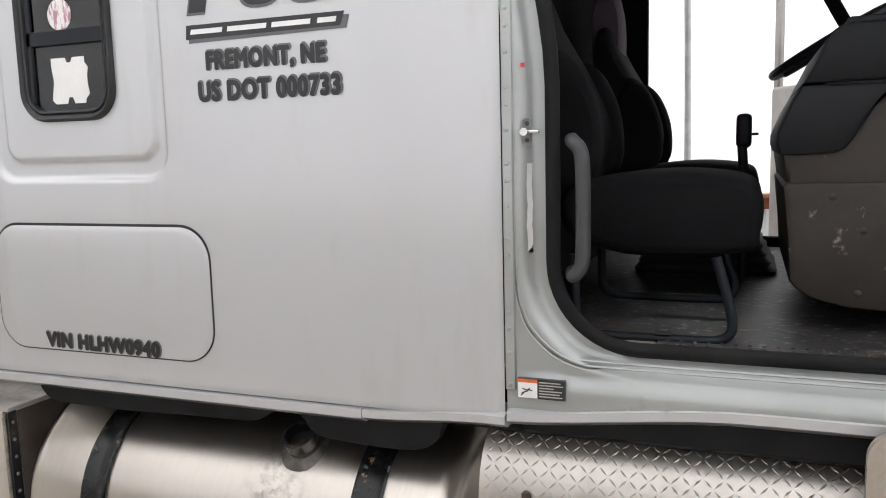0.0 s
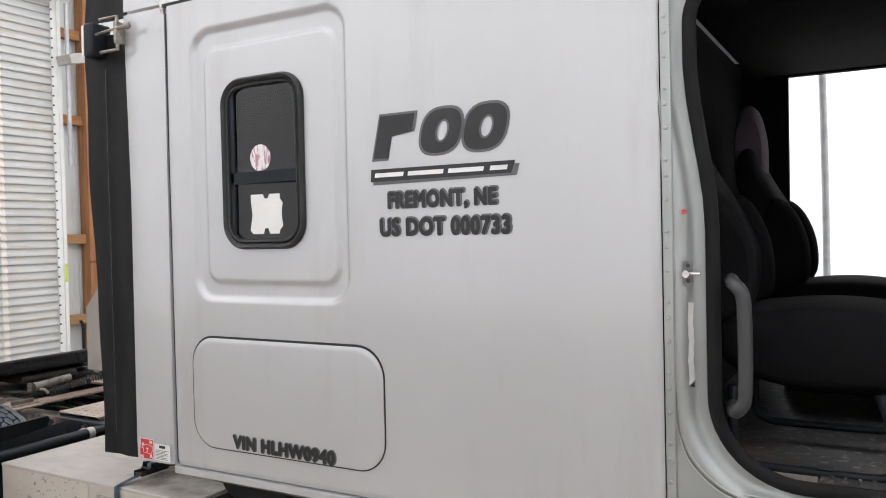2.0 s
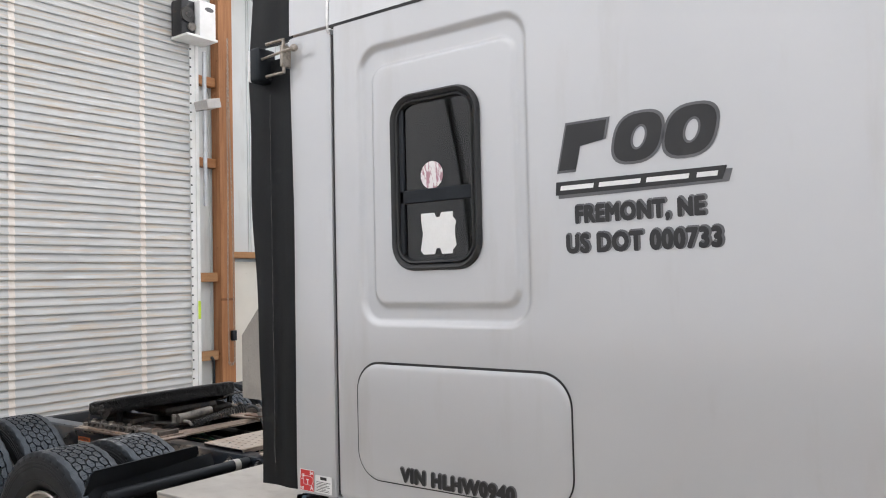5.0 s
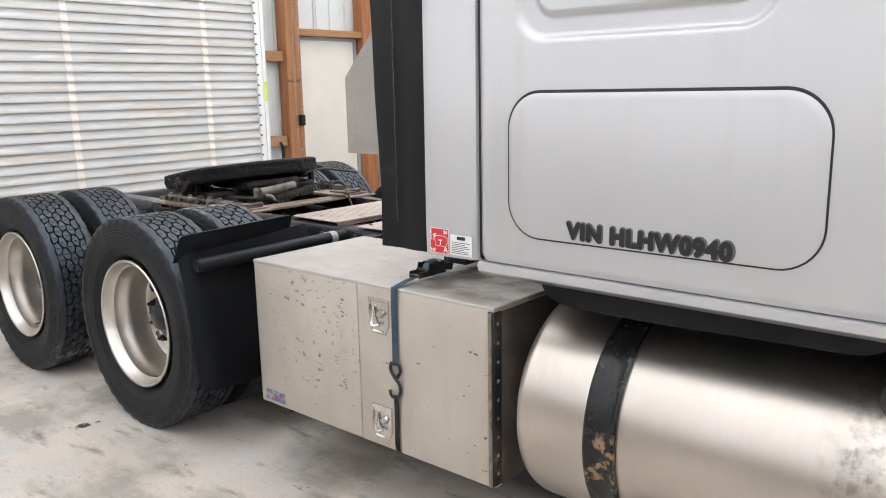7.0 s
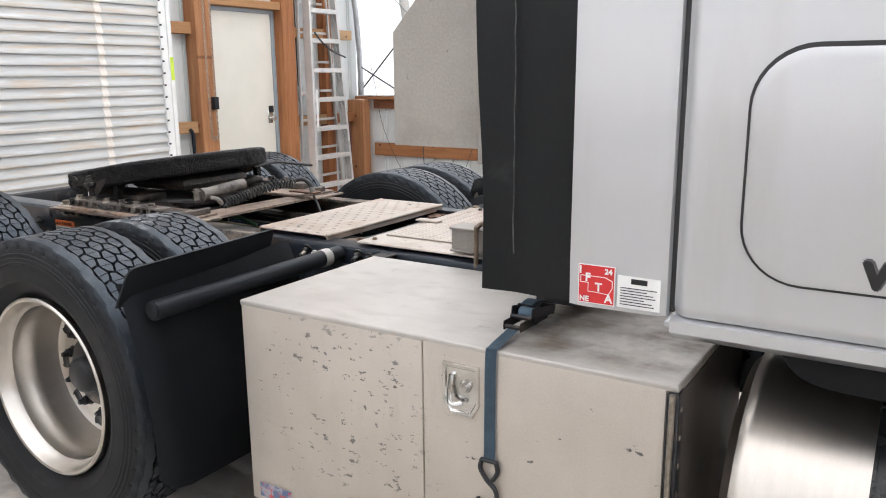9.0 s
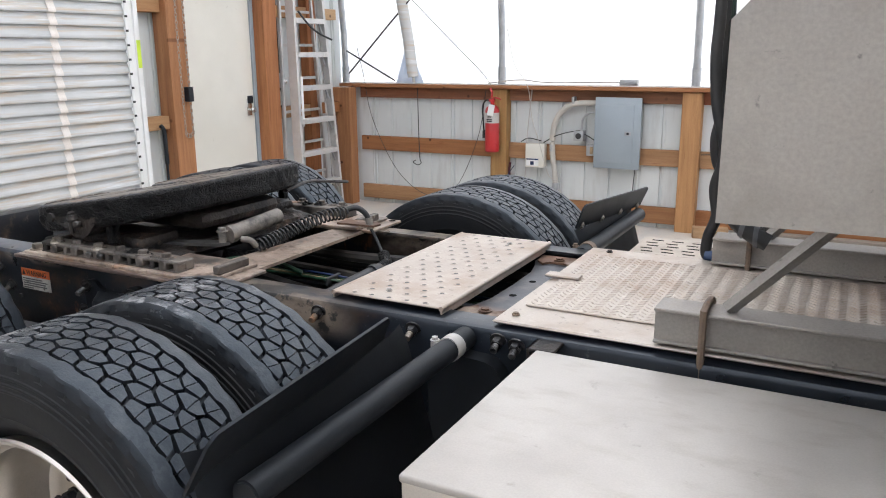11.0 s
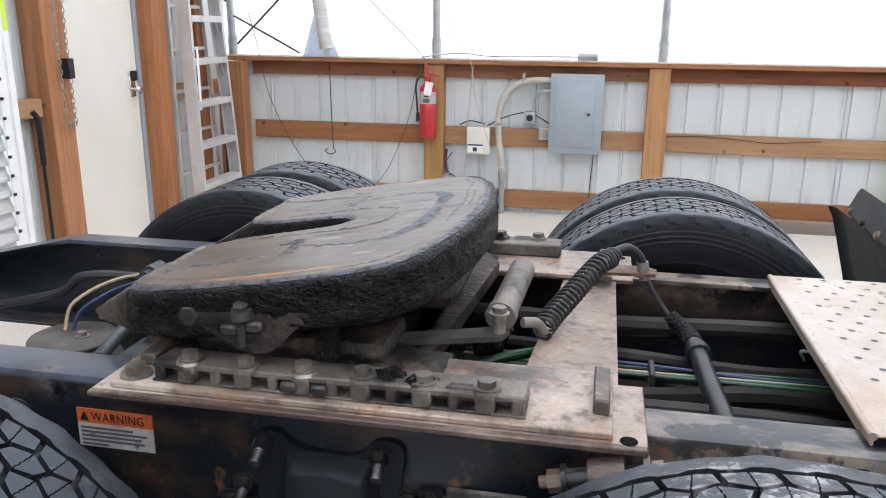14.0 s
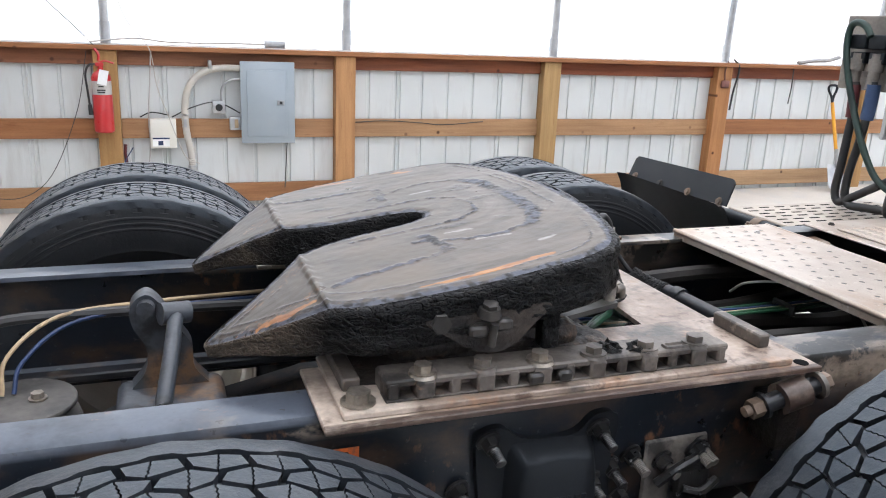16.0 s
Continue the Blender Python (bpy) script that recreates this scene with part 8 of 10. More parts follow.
# air tanks added low between the rails to keep the space there dark
for x0, x1, y, z, r in ((-4.78, -4.16, 2.98, 0.50, 0.115), (-4.78, -4.16, 3.27, 0.50, 0.115), (-3.62, -2.75, 2.95, 0.49, 0.125), (-3.62, -2.75, 3.28, 0.49, 0.125)):
    b = bmesh.new()
    w = x1 - x0
    lathe(b, [(0.0, 0.0), (r * 0.5, 0.008), (r * 0.85, 0.03), (r, 0.07), (r, w - 0.07), (r * 0.85, w - 0.03), (r * 0.5, w - 0.008), (0.0, w)], (x0, y, z), (1, 0, 0), 24)
    part("air_tank", b, "dimhose", truck, "added grimy black air tank that darkens the space between the rails")
# lighter shelf of the far rail's inner side
b = bmesh.new()
bx(b, -6.0, -4.3, CY + 0.30, CY + 0.335, 0.625, 0.645, 0.004, 1)
part("rail_liner", b, "black", truck)

# outside of the rail: label, hanger bracket, bolts, pin
RY = CY - 0.43
b = bmesh.new()
bx(b, -5.043, -4.899, RY - 0.0035, RY - 0.001, 0.776, 0.803)
lab = part("warning_label", b, "orange", truck, "orange and white warning label, smudged")
b = bmesh.new()
bx(b, -5.043, -4.899, RY - 0.0035, RY - 0.001, 0.731, 0.7758)
part("label_paper", b, "dirtylabel", lab)
part("label_text", text_mesh("WARNING", 0.024, on_side(-5.015, 0.781, RY - 0.0042), 0.0004, width=0.100), "ink", lab, smooth=False)
b = bmesh.new()
b.faces.new([b.verts.new((x, RY - 0.0045, z)) for x, z in ((-5.037, 0.781), (-5.019, 0.781), (-5.028, 0.798))])
part("label_sign", b, "ink", lab, smooth=False)
for j, w in enumerate((0.10, 0.125, 0.115, 0.12, 0.05)):
    b = bmesh.new()
    bx(b, -5.037, -5.037 + w, RY - 0.0045, RY - 0.0036, 0.7655 - j * 0.0078, 0.7695 - j * 0.0078)
    part("label_bar", b, "greyvinyl", lab, smooth=False)

b = bmesh.new()
o = curve2([(-4.712, 0.775), (-4.70, 0.803), (-4.665, 0.808), (-4.635, 0.786), (-4.58, 0.776), (-4.53, 0.782), (-4.50, 0.808), (-4.465, 0.810), (-4.452, 0.785), (-4.462, 0.70), (-4.445, 0.55), (-4.46, 0.40), (-4.52, 0.35), (-4.65, 0.35), (-4.70, 0.42), (-4.695, 0.60)], 3)
prism(b, o, side_y(RY), 0.0, 0.016)
o2 = curve2([(-4.648, 0.752), (-4.615, 0.765), (-4.575, 0.768), (-4.535, 0.763), (-4.505, 0.748), (-4.495, 0.62), (-4.48, 0.40), (-4.53, 0.37), (-4.63, 0.37), (-4.675, 0.40), (-4.655, 0.62)], 4)
rr = [[b.verts.new(side_y(RY)(-4.575 + (a - -4.575) * k, 0.58 + (c - 0.58) * kz, d)) for a, c in o2] for k, kz, d in ((1.10, 1.06, 0.016), (1.0, 1.0, 0.032), (0.93, 0.965, 0.046), (0.86, 0.93, 0.051))]
for a, c in zip(rr[:-1], rr[1:]):
    for i in range(len(a)):
        b.faces.new((a[i], a[(i + 1) % len(a)], c[(i + 1) % len(a)], c[i]))
b.faces.new(rr[-1])
hang = part("suspension_hanger", b, "plastic", truck, "black cast suspension hanger", angle=50)
b = bmesh.new()
for k, (w_, x_) in enumerate(((0.012, -4.612), (0.007, -4.597), (0.012, -4.586), (0.010, -4.572), (0.009, -4.559), (0.011, -4.546), (0.009, -4.533))):
    bx(b, x_, x_ + w_, RY - 0.0535, RY - 0.050, 0.672 + (0.004 if k % 2 else 0.0), 0.688, 0.001, 1)
bx(b, -4.62, -4.525, RY - 0.0535, RY - 0.050, 0.664, 0.667)
part("raised_mark", b, "plastic", hang, "raised bars of the maker's mark")


def stud(x, z, parent, y=0.016, ln=0.052, dx=0.006, dz=-0.020, tip="studsteel"):
    """Greasy nut on a washer with a long thread that sticks out, drooping a little."""
    d = Vector((dx, -1.0 * ln, dz)).normalized()
    p = Vector((x, RY - y, z))
    b = bmesh.new()
    cyl(b, p, p + d * 0.004, 0.0215, 18)
    cyl(b, p + d * 0.003, p + d * 0.019, 0.0150, 6)
    cyl(b, p + d * 0.018, p + d * 0.022, 0.0125, 14)
    ob = part("nut", b, "greasynut", parent, "grease-black nut and washer")
    b = bmesh.new()
    k = 0
    while k * 0.0032 < ln - 0.024:
        a = p + d * (0.021 + k * 0.0032)
        cyl(b, a, a + d * 0.0016, 0.0082, 10, 0.0094)
        cyl(b, a + d * 0.0016, a + d * 0.0032, 0.0094, 10, 0.0082)
        k += 1
    part("thread", b, tip, ob, "greasy bright thread end")


M["greasynut"] = mat("greasy_black_nut", (0.012, 0.012, 0.013), (0.024, 0.023, 0.022), rough=0.3, scale=20, bump=0.5, bscale=110, spec=0.6, layers=(((0.30, 0.30, 0.31), 60, 0.70, 0.75),))
for x, z in ((-4.692, 0.790), (-4.492, 0.786)):
    stud(x, z, hang)
for x, z in ((-4.500, 0.690), (-4.690, 0.600)):
    stud(x, z, hang, 0.016, 0.046)
for x, z, tip in ((-4.455, 0.700, "studsteel"), (-4.412, 0.715, "dustgrey"), (-4.735, 0.70, "studsteel"), (-4.765, 0.665, "studsteel"), (-4.725, 0.655, "studsteel"), (-4.43, 0.64, "studsteel"), (-4.60 + 0.33, 0.715, "dustgrey")):
    stud(x, z, truck, 0.0, 0.050, 0.008, -0.018, tip)
b = bmesh.new()
bx(b, -4.385, -4.255, RY - 0.010, RY - 0.001, 0.60, 0.738, 0.004, 1)
part("rail_plate", b, "dustgrey", truck, "grey dusty plate on the rail")
b = bmesh.new()
bx(b, -4.335, -4.265, RY - 0.045, RY - 0.0105, 0.60, 0.69, 0.012, 2)
tube(b, [(-4.37, RY - 0.03, 0.665), (-4.34, RY - 0.045, 0.70), (-4.30, RY - 0.04, 0.712)], 0.009, 8, 4)
tube(b, [(-4.33, RY - 0.05, 0.66), (-4.30, RY - 0.06, 0.655), (-4.26, RY - 0.05, 0.668)], 0.008, 8, 4)
part("levelling_valve", b, "greasynut", truck, "grease-black valve on the plate")
for x, z in ((-4.352, 0.700), (-4.285, 0.712)):
    stud(x, z, truck, 0.010, 0.046, 0.01, -0.016, "dustgrey")
PA, PB = Vector((-4.235, 2.63, 0.803)), Vector((-4.06, 2.63, 0.842))


def pin_piece(name, t0, t1, rad, mt, label="", nn=18):
    b = bmesh.new()
    cyl(b, PA.lerp(PB, t0), PA.lerp(PB, t1), rad, nn)
    return part(name, b, mt, truck, label)


pin_piece("pivot_pin", 0.0, 1.0, 0.0095, "rust", "rusty threaded pivot pin")
pin_piece("nut", 0.07, 0.19, 0.0175, "rust", "rusty hexagon nut", 6)
pin_piece("washer", 0.19, 0.23, 0.024, "black")
pin_piece("bushing", 0.23, 0.42, 0.0165, "black")
pin_piece("collar", 0.41, 0.70, 0.0285, "mount", "rust-stained steel collar")
pin_piece("bushing", 0.70, 0.85, 0.0165, "black")
pin_piece("washer", 0.85, 0.90, 0.026, "dustgrey")
pin_piece("nut", 0.91, 1.0, 0.0175, "rust", "", 6)
b = bmesh.new()
bx(b, -4.165, -4.115, 2.62, RY, 0.72, 0.815, 0.008, 2)
part("pin_bracket", b, "grime", truck, "rust-stained bracket under the pin")
for x in [-5.5 + 0.11 * k for k in range(7)] + [-4.95 + 0.055 * k for k in range(14)]:
    b = bmesh.new()
    z = 0.845 if x > -4.97 else 0.70
    bolt(b, (x, RY, z), (0, -1, 0), 0.009, 0.008, False)
    part("rail_bolt", b, "black", truck)
for x, z, tip in ((-5.16, 0.79, "studsteel"), (-5.10, 0.735, "dustgrey"), (-3.790, 0.832, "rust"), (-3.497, 0.830, "zinc"), (-3.263, 0.838, "studsteel"), (-3.216, 0.832, "studsteel"), (-3.271, 0.768, "studsteel"), (-3.165, 0.75, "studsteel")):
    stud(x, z, truck, 0.0, 0.044, 0.004, -0.014, tip)
b = bmesh.new()
bx(b, -3.165, -3.10, RY - 0.07, RY, 0.852, 0.860, 0.002, 1)
bx(b, -3.165, -3.157, RY - 0.07, RY, 0.60, 0.860, 0.002, 1)
part("box_bracket", b, "grime", truck, "rusty bracket for the tool box")
# lower hanger arm behind the mud guard pipe
b = bmesh.new()
prism(b, curve2([(-3.42, 0.78), (-3.32, 0.80), (-3.24, 0.77), (-3.23, 0.60), (-3.27, 0.42), (-3.38, 0.40), (-3.42, 0.55)], 4), side_y(RY), 0.0, 0.05)
part("front_hanger", b, "plastic", truck, "black cast front hanger")


# ---- quarter mud guards ----
def mud_guard(s):
    """Quarter guard ahead of the drive tyres; s = -1 on the near side."""
    Y = lambda d: CY + s * d
    b = bmesh.new()
    cyl(b, (-3.345, Y(0.44), 0.835), (-3.345, Y(1.225), 0.832), 0.028, 20)
    cyl(b, (-3.345, Y(1.225), 0.832), (-3.345, Y(1.229), 0.832), 0.024, 20)
    pipe = part("guard_pipe", b, "plastic", truck, "black mud guard pipe with a pale clamp")
    b = bmesh.new()
    cyl(b, (-3.345, Y(0.50), 0.835), (-3.345, Y(0.535), 0.835), 0.0305, 20)
    bx(b, -3.396, -3.372, min(Y(0.507), Y(0.528)), max(Y(0.507), Y(0.528)), 0.822, 0.846, 0.003, 1)
    bolt(b, (-3.388, Y(0.518), 0.846), (0, 0, 1), 0.008, 0.008)
    part("clamp", b, "lightplastic" if s < 0 else "rust", pipe)
    b = bmesh.new()
    rows = []
    prof = [(-3.415, 0.905), (-3.395, 0.868), (-3.375, 0.80), (-3.335, 0.66), (-3.31, 0.52), (-3.303, 0.43), (-3.299, 0.36), (-3.300, 0.312)]
    if s > 0:
        prof = [(x + 0.012, z - 0.022) for x, z in prof]
    for i, d in enumerate((0.60, 0.68, 1.18, 1.242, 1.268)):
        ex = (0.02 if i == 0 else 0.0) + (0.020 if i == 4 else 0.0)
        rows.append([b.verts.new((x - ex if i in (0, 4) else x, Y(d), z + ((0.055 if i == 4 else 0.014 if i == 3 else 0) if j == len(prof) - 1 else 0))) for j, (x, z) in enumerate(prof)])
    for a, c in zip(rows[:-1], rows[1:]):
        for j in range(len(prof) - 1):
            b.faces.new((a[j], a[j + 1], c[j + 1], c[j]))
    bmesh.ops.solidify(b, geom=b.faces[:], thickness=0.006)
    guard = part("mud_guard", b, "plastic", truck, "black plastic quarter mud guard", angle=60)
    b = bmesh.new()
    # a flat strip, inner and outer end at (distance from the middle, x, height) of the foot and the top
    ends = (((0.70, -3.438, 0.862), (0.70, -3.398, 0.965)), ((1.285, -3.420, 0.845), (1.285, -3.350, 0.962))) if s < 0 else (((0.60, -3.420, 0.890), (0.60, -3.390, 0.978)), ((1.28, -3.360, 0.864), (1.28, -3.325, 0.946)))

    def on_strip(a, c, d):
        p = [Vector((e[1], Y(e[0]), e[2])) for row in ends for e in row]
        lo_e, hi_e = p[0].lerp(p[2], a), p[1].lerp(p[3], a)
        return lo_e.lerp(hi_e, c) + Vector((0.93, 0, -0.36)) * d
    prism(b, [(a, c) for a, c in ((0.0, 0.0), (1.0, 0.0), (1.0, 0.84), (0.985, 0.96), (0.97, 1.0), (0.03, 1.0), (0.015, 0.96), (0.0, 0.84))], on_strip, 0.0, 0.006)
    part("top_strip", b, "plastic", guard, "flat black strip along the guard")
    for k in range(4):
        b = bmesh.new()
        bolt(b, on_strip(0.06 + 0.285 * k, 0.10, 0.006 if s < 0 else -0.001), (0.93, 0, -0.36) if s < 0 else (-0.93, 0, 0.36), 0.010, 0.007)
        part("bolt", b, "zinc" if s < 0 else "rust", guard)
        if s > 0:
            b = bmesh.new()
            bolt(b, on_strip(0.06 + 0.285 * k, 0.08, 0.0065), (0.93, 0, -0.36), 0.010, 0.006)
            part("bolt", b, "zinc", guard)


mud_guard(-1)
mud_guard(1)

# ---- hydraulic cabinet behind the sleeper ----
cab_alu = "boxgrey"
b = bmesh.new()
prism(b, [(-2.71, 1.283), (-2.46, 1.283), (-2.46, 1.775), (-2.50, 1.77), (-2.71, 1.545)], side_y(2.15), -1.72, 0.0)
cabinet = part("hydraulic_tank", b, cab_alu, truck, "dusty grey aluminium hydraulic tank with a sloped top", smooth=False)
b = bmesh.new()
bx(b, -2.475, -2.445, 2.135, 2.15, 1.25, 1.80, 0.003, 1)
part("flange", b, cab_alu, cabinet)
b = bmesh.new()
bx(b, -2.40, -2.30, 2.3, 3.75, 0.90, 1.28)
part("tank_base", b, "black", truck, "black lower panel behind the cab")
b = bmesh.new()
bx(b, -2.735, -2.715, 3.55, 4.022, 1.26, 1.522, 0.004, 1)
man = part("manifold_plate", b, "dustgrey", truck, "grey plate with hose couplings")
for y, z in ((3.890, 1.46), (3.808, 1.46), (3.725, 1.46)):
    b = bmesh.new()
    bx(b, -2.81, -2.735, y - 0.037, y + 0.037, z - 0.055, z - 0.005, 0.008, 2)
    bx(b, -2.80, -2.735, y - 0.033, y + 0.033, z - 0.105, z - 0.065, 0.006, 2)
    part("coupler_cover", b, "plastic", man)
    b = bmesh.new()
    cyl(b, (-2.79, y, z - 0.07), (-2.80, y, z - 0.19), 0.020, 14)
    cyl(b, (-2.79, y, z - 0.09), (-2.795, y, z - 0.13), 0.027, 14)
    part("coupling", b, "dustgrey", man, "dull grey metal coupling")


def hose(pts_, r, mt, label="", name="hose", n=10):
    b = bmesh.new()
    tube(b, pts_, r, n, 6)
    return part(name, b, mt, truck, label)


hose([(-2.800, 3.877, 1.291), (-2.800, 3.865, 1.182), (-2.800, 3.869, 1.110), (-2.800, 3.875, 0.994), (-2.800, 3.883, 0.897), (-2.800, 3.860, 0.855), (-2.800, 3.805, 0.882), (-2.800, 3.728, 0.929), (-2.800, 3.645, 0.979)], 0.015, "cable", "black hydraulic hose")
hose([(-2.800, 3.800, 1.297), (-2.800, 3.804, 1.178), (-2.800, 3.813, 1.087), (-2.800, 3.833, 0.981), (-2.800, 3.837, 0.896), (-2.800, 3.812, 0.855), (-2.800, 3.737, 0.859), (-2.800, 3.642, 0.867)], 0.015, "cable", "black hydraulic hose")
hose([(-2.800, 3.875, 1.281), (-2.800, 3.872, 1.221), (-2.800, 3.869, 1.165)], 0.019, "hose_red", "red hose sleeve", "sleeve")
hose([(-2.800, 3.795, 1.287), (-2.800, 3.796, 1.229), (-2.800, 3.801, 1.165)], 0.023, "hose_blue", "blue hose sleeve", "sleeve")
hose([(-2.820, 3.828, 1.448), (-2.820, 3.852, 1.480), (-2.820, 3.892, 1.495), (-2.820, 3.922, 1.475), (-2.820, 3.922, 1.397), (-2.820, 3.883, 1.280), (-2.820, 3.820, 1.146), (-2.820, 3.753, 1.036), (-2.820, 3.695, 0.970), (-2.820, 3.617, 0.933)], 0.012, "hose_green", "green hose looping down")
hose([(-2.931, 3.560, 1.806), (-2.935, 3.560, 1.604), (-2.937, 3.560, 1.520), (-2.930, 3.560, 1.405), (-2.920, 3.560, 1.333), (-2.926, 3.560, 1.295), (-2.934, 3.560, 1.243), (-2.926, 3.560, 1.182), (-2.899, 3.560, 1.123), (-2.889, 3.560, 1.069)], 0.017, "cable", "black air hose hanging behind the cab")
hose([(-2.939, 3.530, 1.803), (-2.943, 3.530, 1.589), (-2.946, 3.530, 1.492), (-2.939, 3.530, 1.392), (-2.927, 3.530, 1.320), (-2.904, 3.530, 1.232), (-2.906, 3.530, 1.172), (-2.922, 3.530, 1.103), (-2.911, 3.530, 1.018), (-2.930, 3.530, 0.953), (-2.933, 3.530, 0.897), (-2.911, 3.530, 0.883)], 0.017, "cable", "black air hose hanging behind the cab")
hose([(-2.926, 3.580, 1.808), (-2.917, 3.580, 1.576), (-2.910, 3.580, 1.477), (-2.913, 3.580, 1.361), (-2.898, 3.580, 1.257), (-2.900, 3.580, 1.196), (-2.902, 3.580, 1.135)], 0.012, "hose_green", "dark green air hose")
hose([(-2.896, 3.545, 1.076), (-2.886, 3.545, 1.041), (-2.887, 3.545, 1.014)], 0.022, "hose_red", "red hose grip", "sleeve")
hose([(-2.914, 3.600, 1.360), (-2.906, 3.600, 1.433), (-2.884, 3.600, 1.465), (-2.852, 3.600, 1.479), (-2.819, 3.600, 1.474), (-2.785, 3.600, 1.455)], 0.011, "cable", "hose looping to a coupling")
hose([(-2.935, 3.520, 0.894), (-2.919, 3.520, 0.893), (-2.898, 3.520, 0.899)], 0.016, "hose_blue", "blue hose sleeve", "sleeve")
b = bmesh.new()
cyl(b, (-2.775, 3.65, 1.475), (-2.735, 3.72, 1.43), 0.022, 12)
bx(b, -2.79, -2.76, 3.62, 3.66, 1.49, 1.51, 0.004, 1)
part("coupling", b, "galv", truck, "wing-nut coupling")
wrap = hose([(-2.741, 3.200, 1.302), (-2.775, 3.200, 1.274), (-2.805, 3.200, 1.240), (-2.824, 3.200, 1.188), (-2.833, 3.200, 1.136), (-2.819, 3.200, 1.084), (-2.778, 3.200, 1.047), (-2.730, 3.200, 1.023)], 0.023, "cable", "black hose wrapped in a grey spiral band", n=12)
b = bmesh.new()
path = smooth_line([(-2.741, 3.200, 1.302), (-2.775, 3.200, 1.274), (-2.805, 3.200, 1.240), (-2.824, 3.200, 1.188), (-2.833, 3.200, 1.136), (-2.819, 3.200, 1.084), (-2.778, 3.200, 1.047), (-2.730, 3.200, 1.023)], 8)
for k in range(2, len(path) - 3, 6):
    d = path[k + 2] - path[k]
    u, v, w = axes_of(d)
    rings_ = []
    for q in (path[k], path[k + 1], path[k + 2]):
        rings_.append([b.verts.new(q + 0.0255 * (math.cos(6.2831853 * j / 14) * u + math.sin(6.2831853 * j / 14) * v) + w * 0.012 * math.sin(6.2831853 * j / 14)) for j in range(14)])
    for a, c in zip(rings_[:-1], rings_[1:]):
        for j in range(14):
            b.faces.new((a[j], a[(j + 1) % 14], c[(j + 1) % 14], c[j]))
tagged(part("spiral_band", b, "bandgrey", wrap), kind="stuff")
# support beams with u-bolts and braces
for y0, y1, face in ((2.715, 2.80, -1), (3.45, 3.535, 1)):
    b = bmesh.new()
    bx(b, -2.905, -2.10, y0, y1, 0.887, 0.894, 0.002, 1)
    bx(b, -2.905, -2.10, y0 + 0.012, y0 + 0.020, 0.894, 0.962)
    bx(b, -2.905, -2.10, y0 - 0.004, y1, 0.960, 0.968, 0.002, 1)
    beam = part("support_beam", b, cab_alu, truck, "dusty aluminium support beam")
    b = bmesh.new()
    tube(b, [(-2.80, y0 - 0.012, 0.66), (-2.80, y0 - 0.012, 0.95), (-2.80, y0 - 0.006, 0.975), (-2.80, y0 + 0.03, 0.982), (-2.80, y1 + 0.006, 0.975), (-2.80, y1 + 0.012, 0.94), (-2.80, y1 + 0.012, 0.80)], 0.008, 8, 3)
    part("u_bolt", b, "rust", beam, "rusty U-bolt")
    b = bmesh.new()
    ym = (y0 + y1) / 2
    tube(b, [(-2.76, ym, 0.972), (-2.50, ym, 1.25)], 0.016, 4, 1)
    part("brace", b, cab_alu, beam)


# ---- lettering and labels on the cab ----
DY = SY - 0.0012
for body, x, z, size, sq, wd in (("US DOT 000733", -1.066, 1.824, 0.085, 0.80, 0.434), ("FREMONT, NE", -1.036, 1.905, 0.085, 0.74, 0.365)):
    d = part("lettering_backing", bold_text(body, size, on_side(x + 0.002, z + 0.0022, DY), 0.0062, sq, wd), "greyvinyl", truck, "black and grey vinyl lettering", smooth=False)
    part("lettering", bold_text(body, size, on_side(x + 0.0012, z, DY - 0.0008), 0.0036, sq, wd - 0.006), "ink", d, smooth=False)
HY = SY - 0.0072
vin_m = Matrix.Translation((-1.682, HY, 1.121)) @ pose(0, 0, 0, 0, 0.9, 0) @ pose(0, 0, 0, 90, 0, 0)
d3 = part("lettering_backing", bold_text("VIN HLHW0940", 0.077, Matrix.Translation((0.0012, 0, 0.0008)) @ vin_m, 0.0066, 0.72, 0.438), "greyvinyl", truck, "black vinyl lettering with a grey edge", smooth=False)
part("lettering", bold_text("VIN HLHW0940", 0.077, Matrix.Translation((0.0024, -0.0008, -0.0008)) @ vin_m, 0.0042, 0.72, 0.431), "ink", d3, smooth=False)


def slanted(outline, x0, z0, sx, sz, lean=0.22):
    """Unit outline set slanting on the side."""
    return [(x0 + sx * a + lean * sz * b, z0 + sz * b) for a, b in outline]


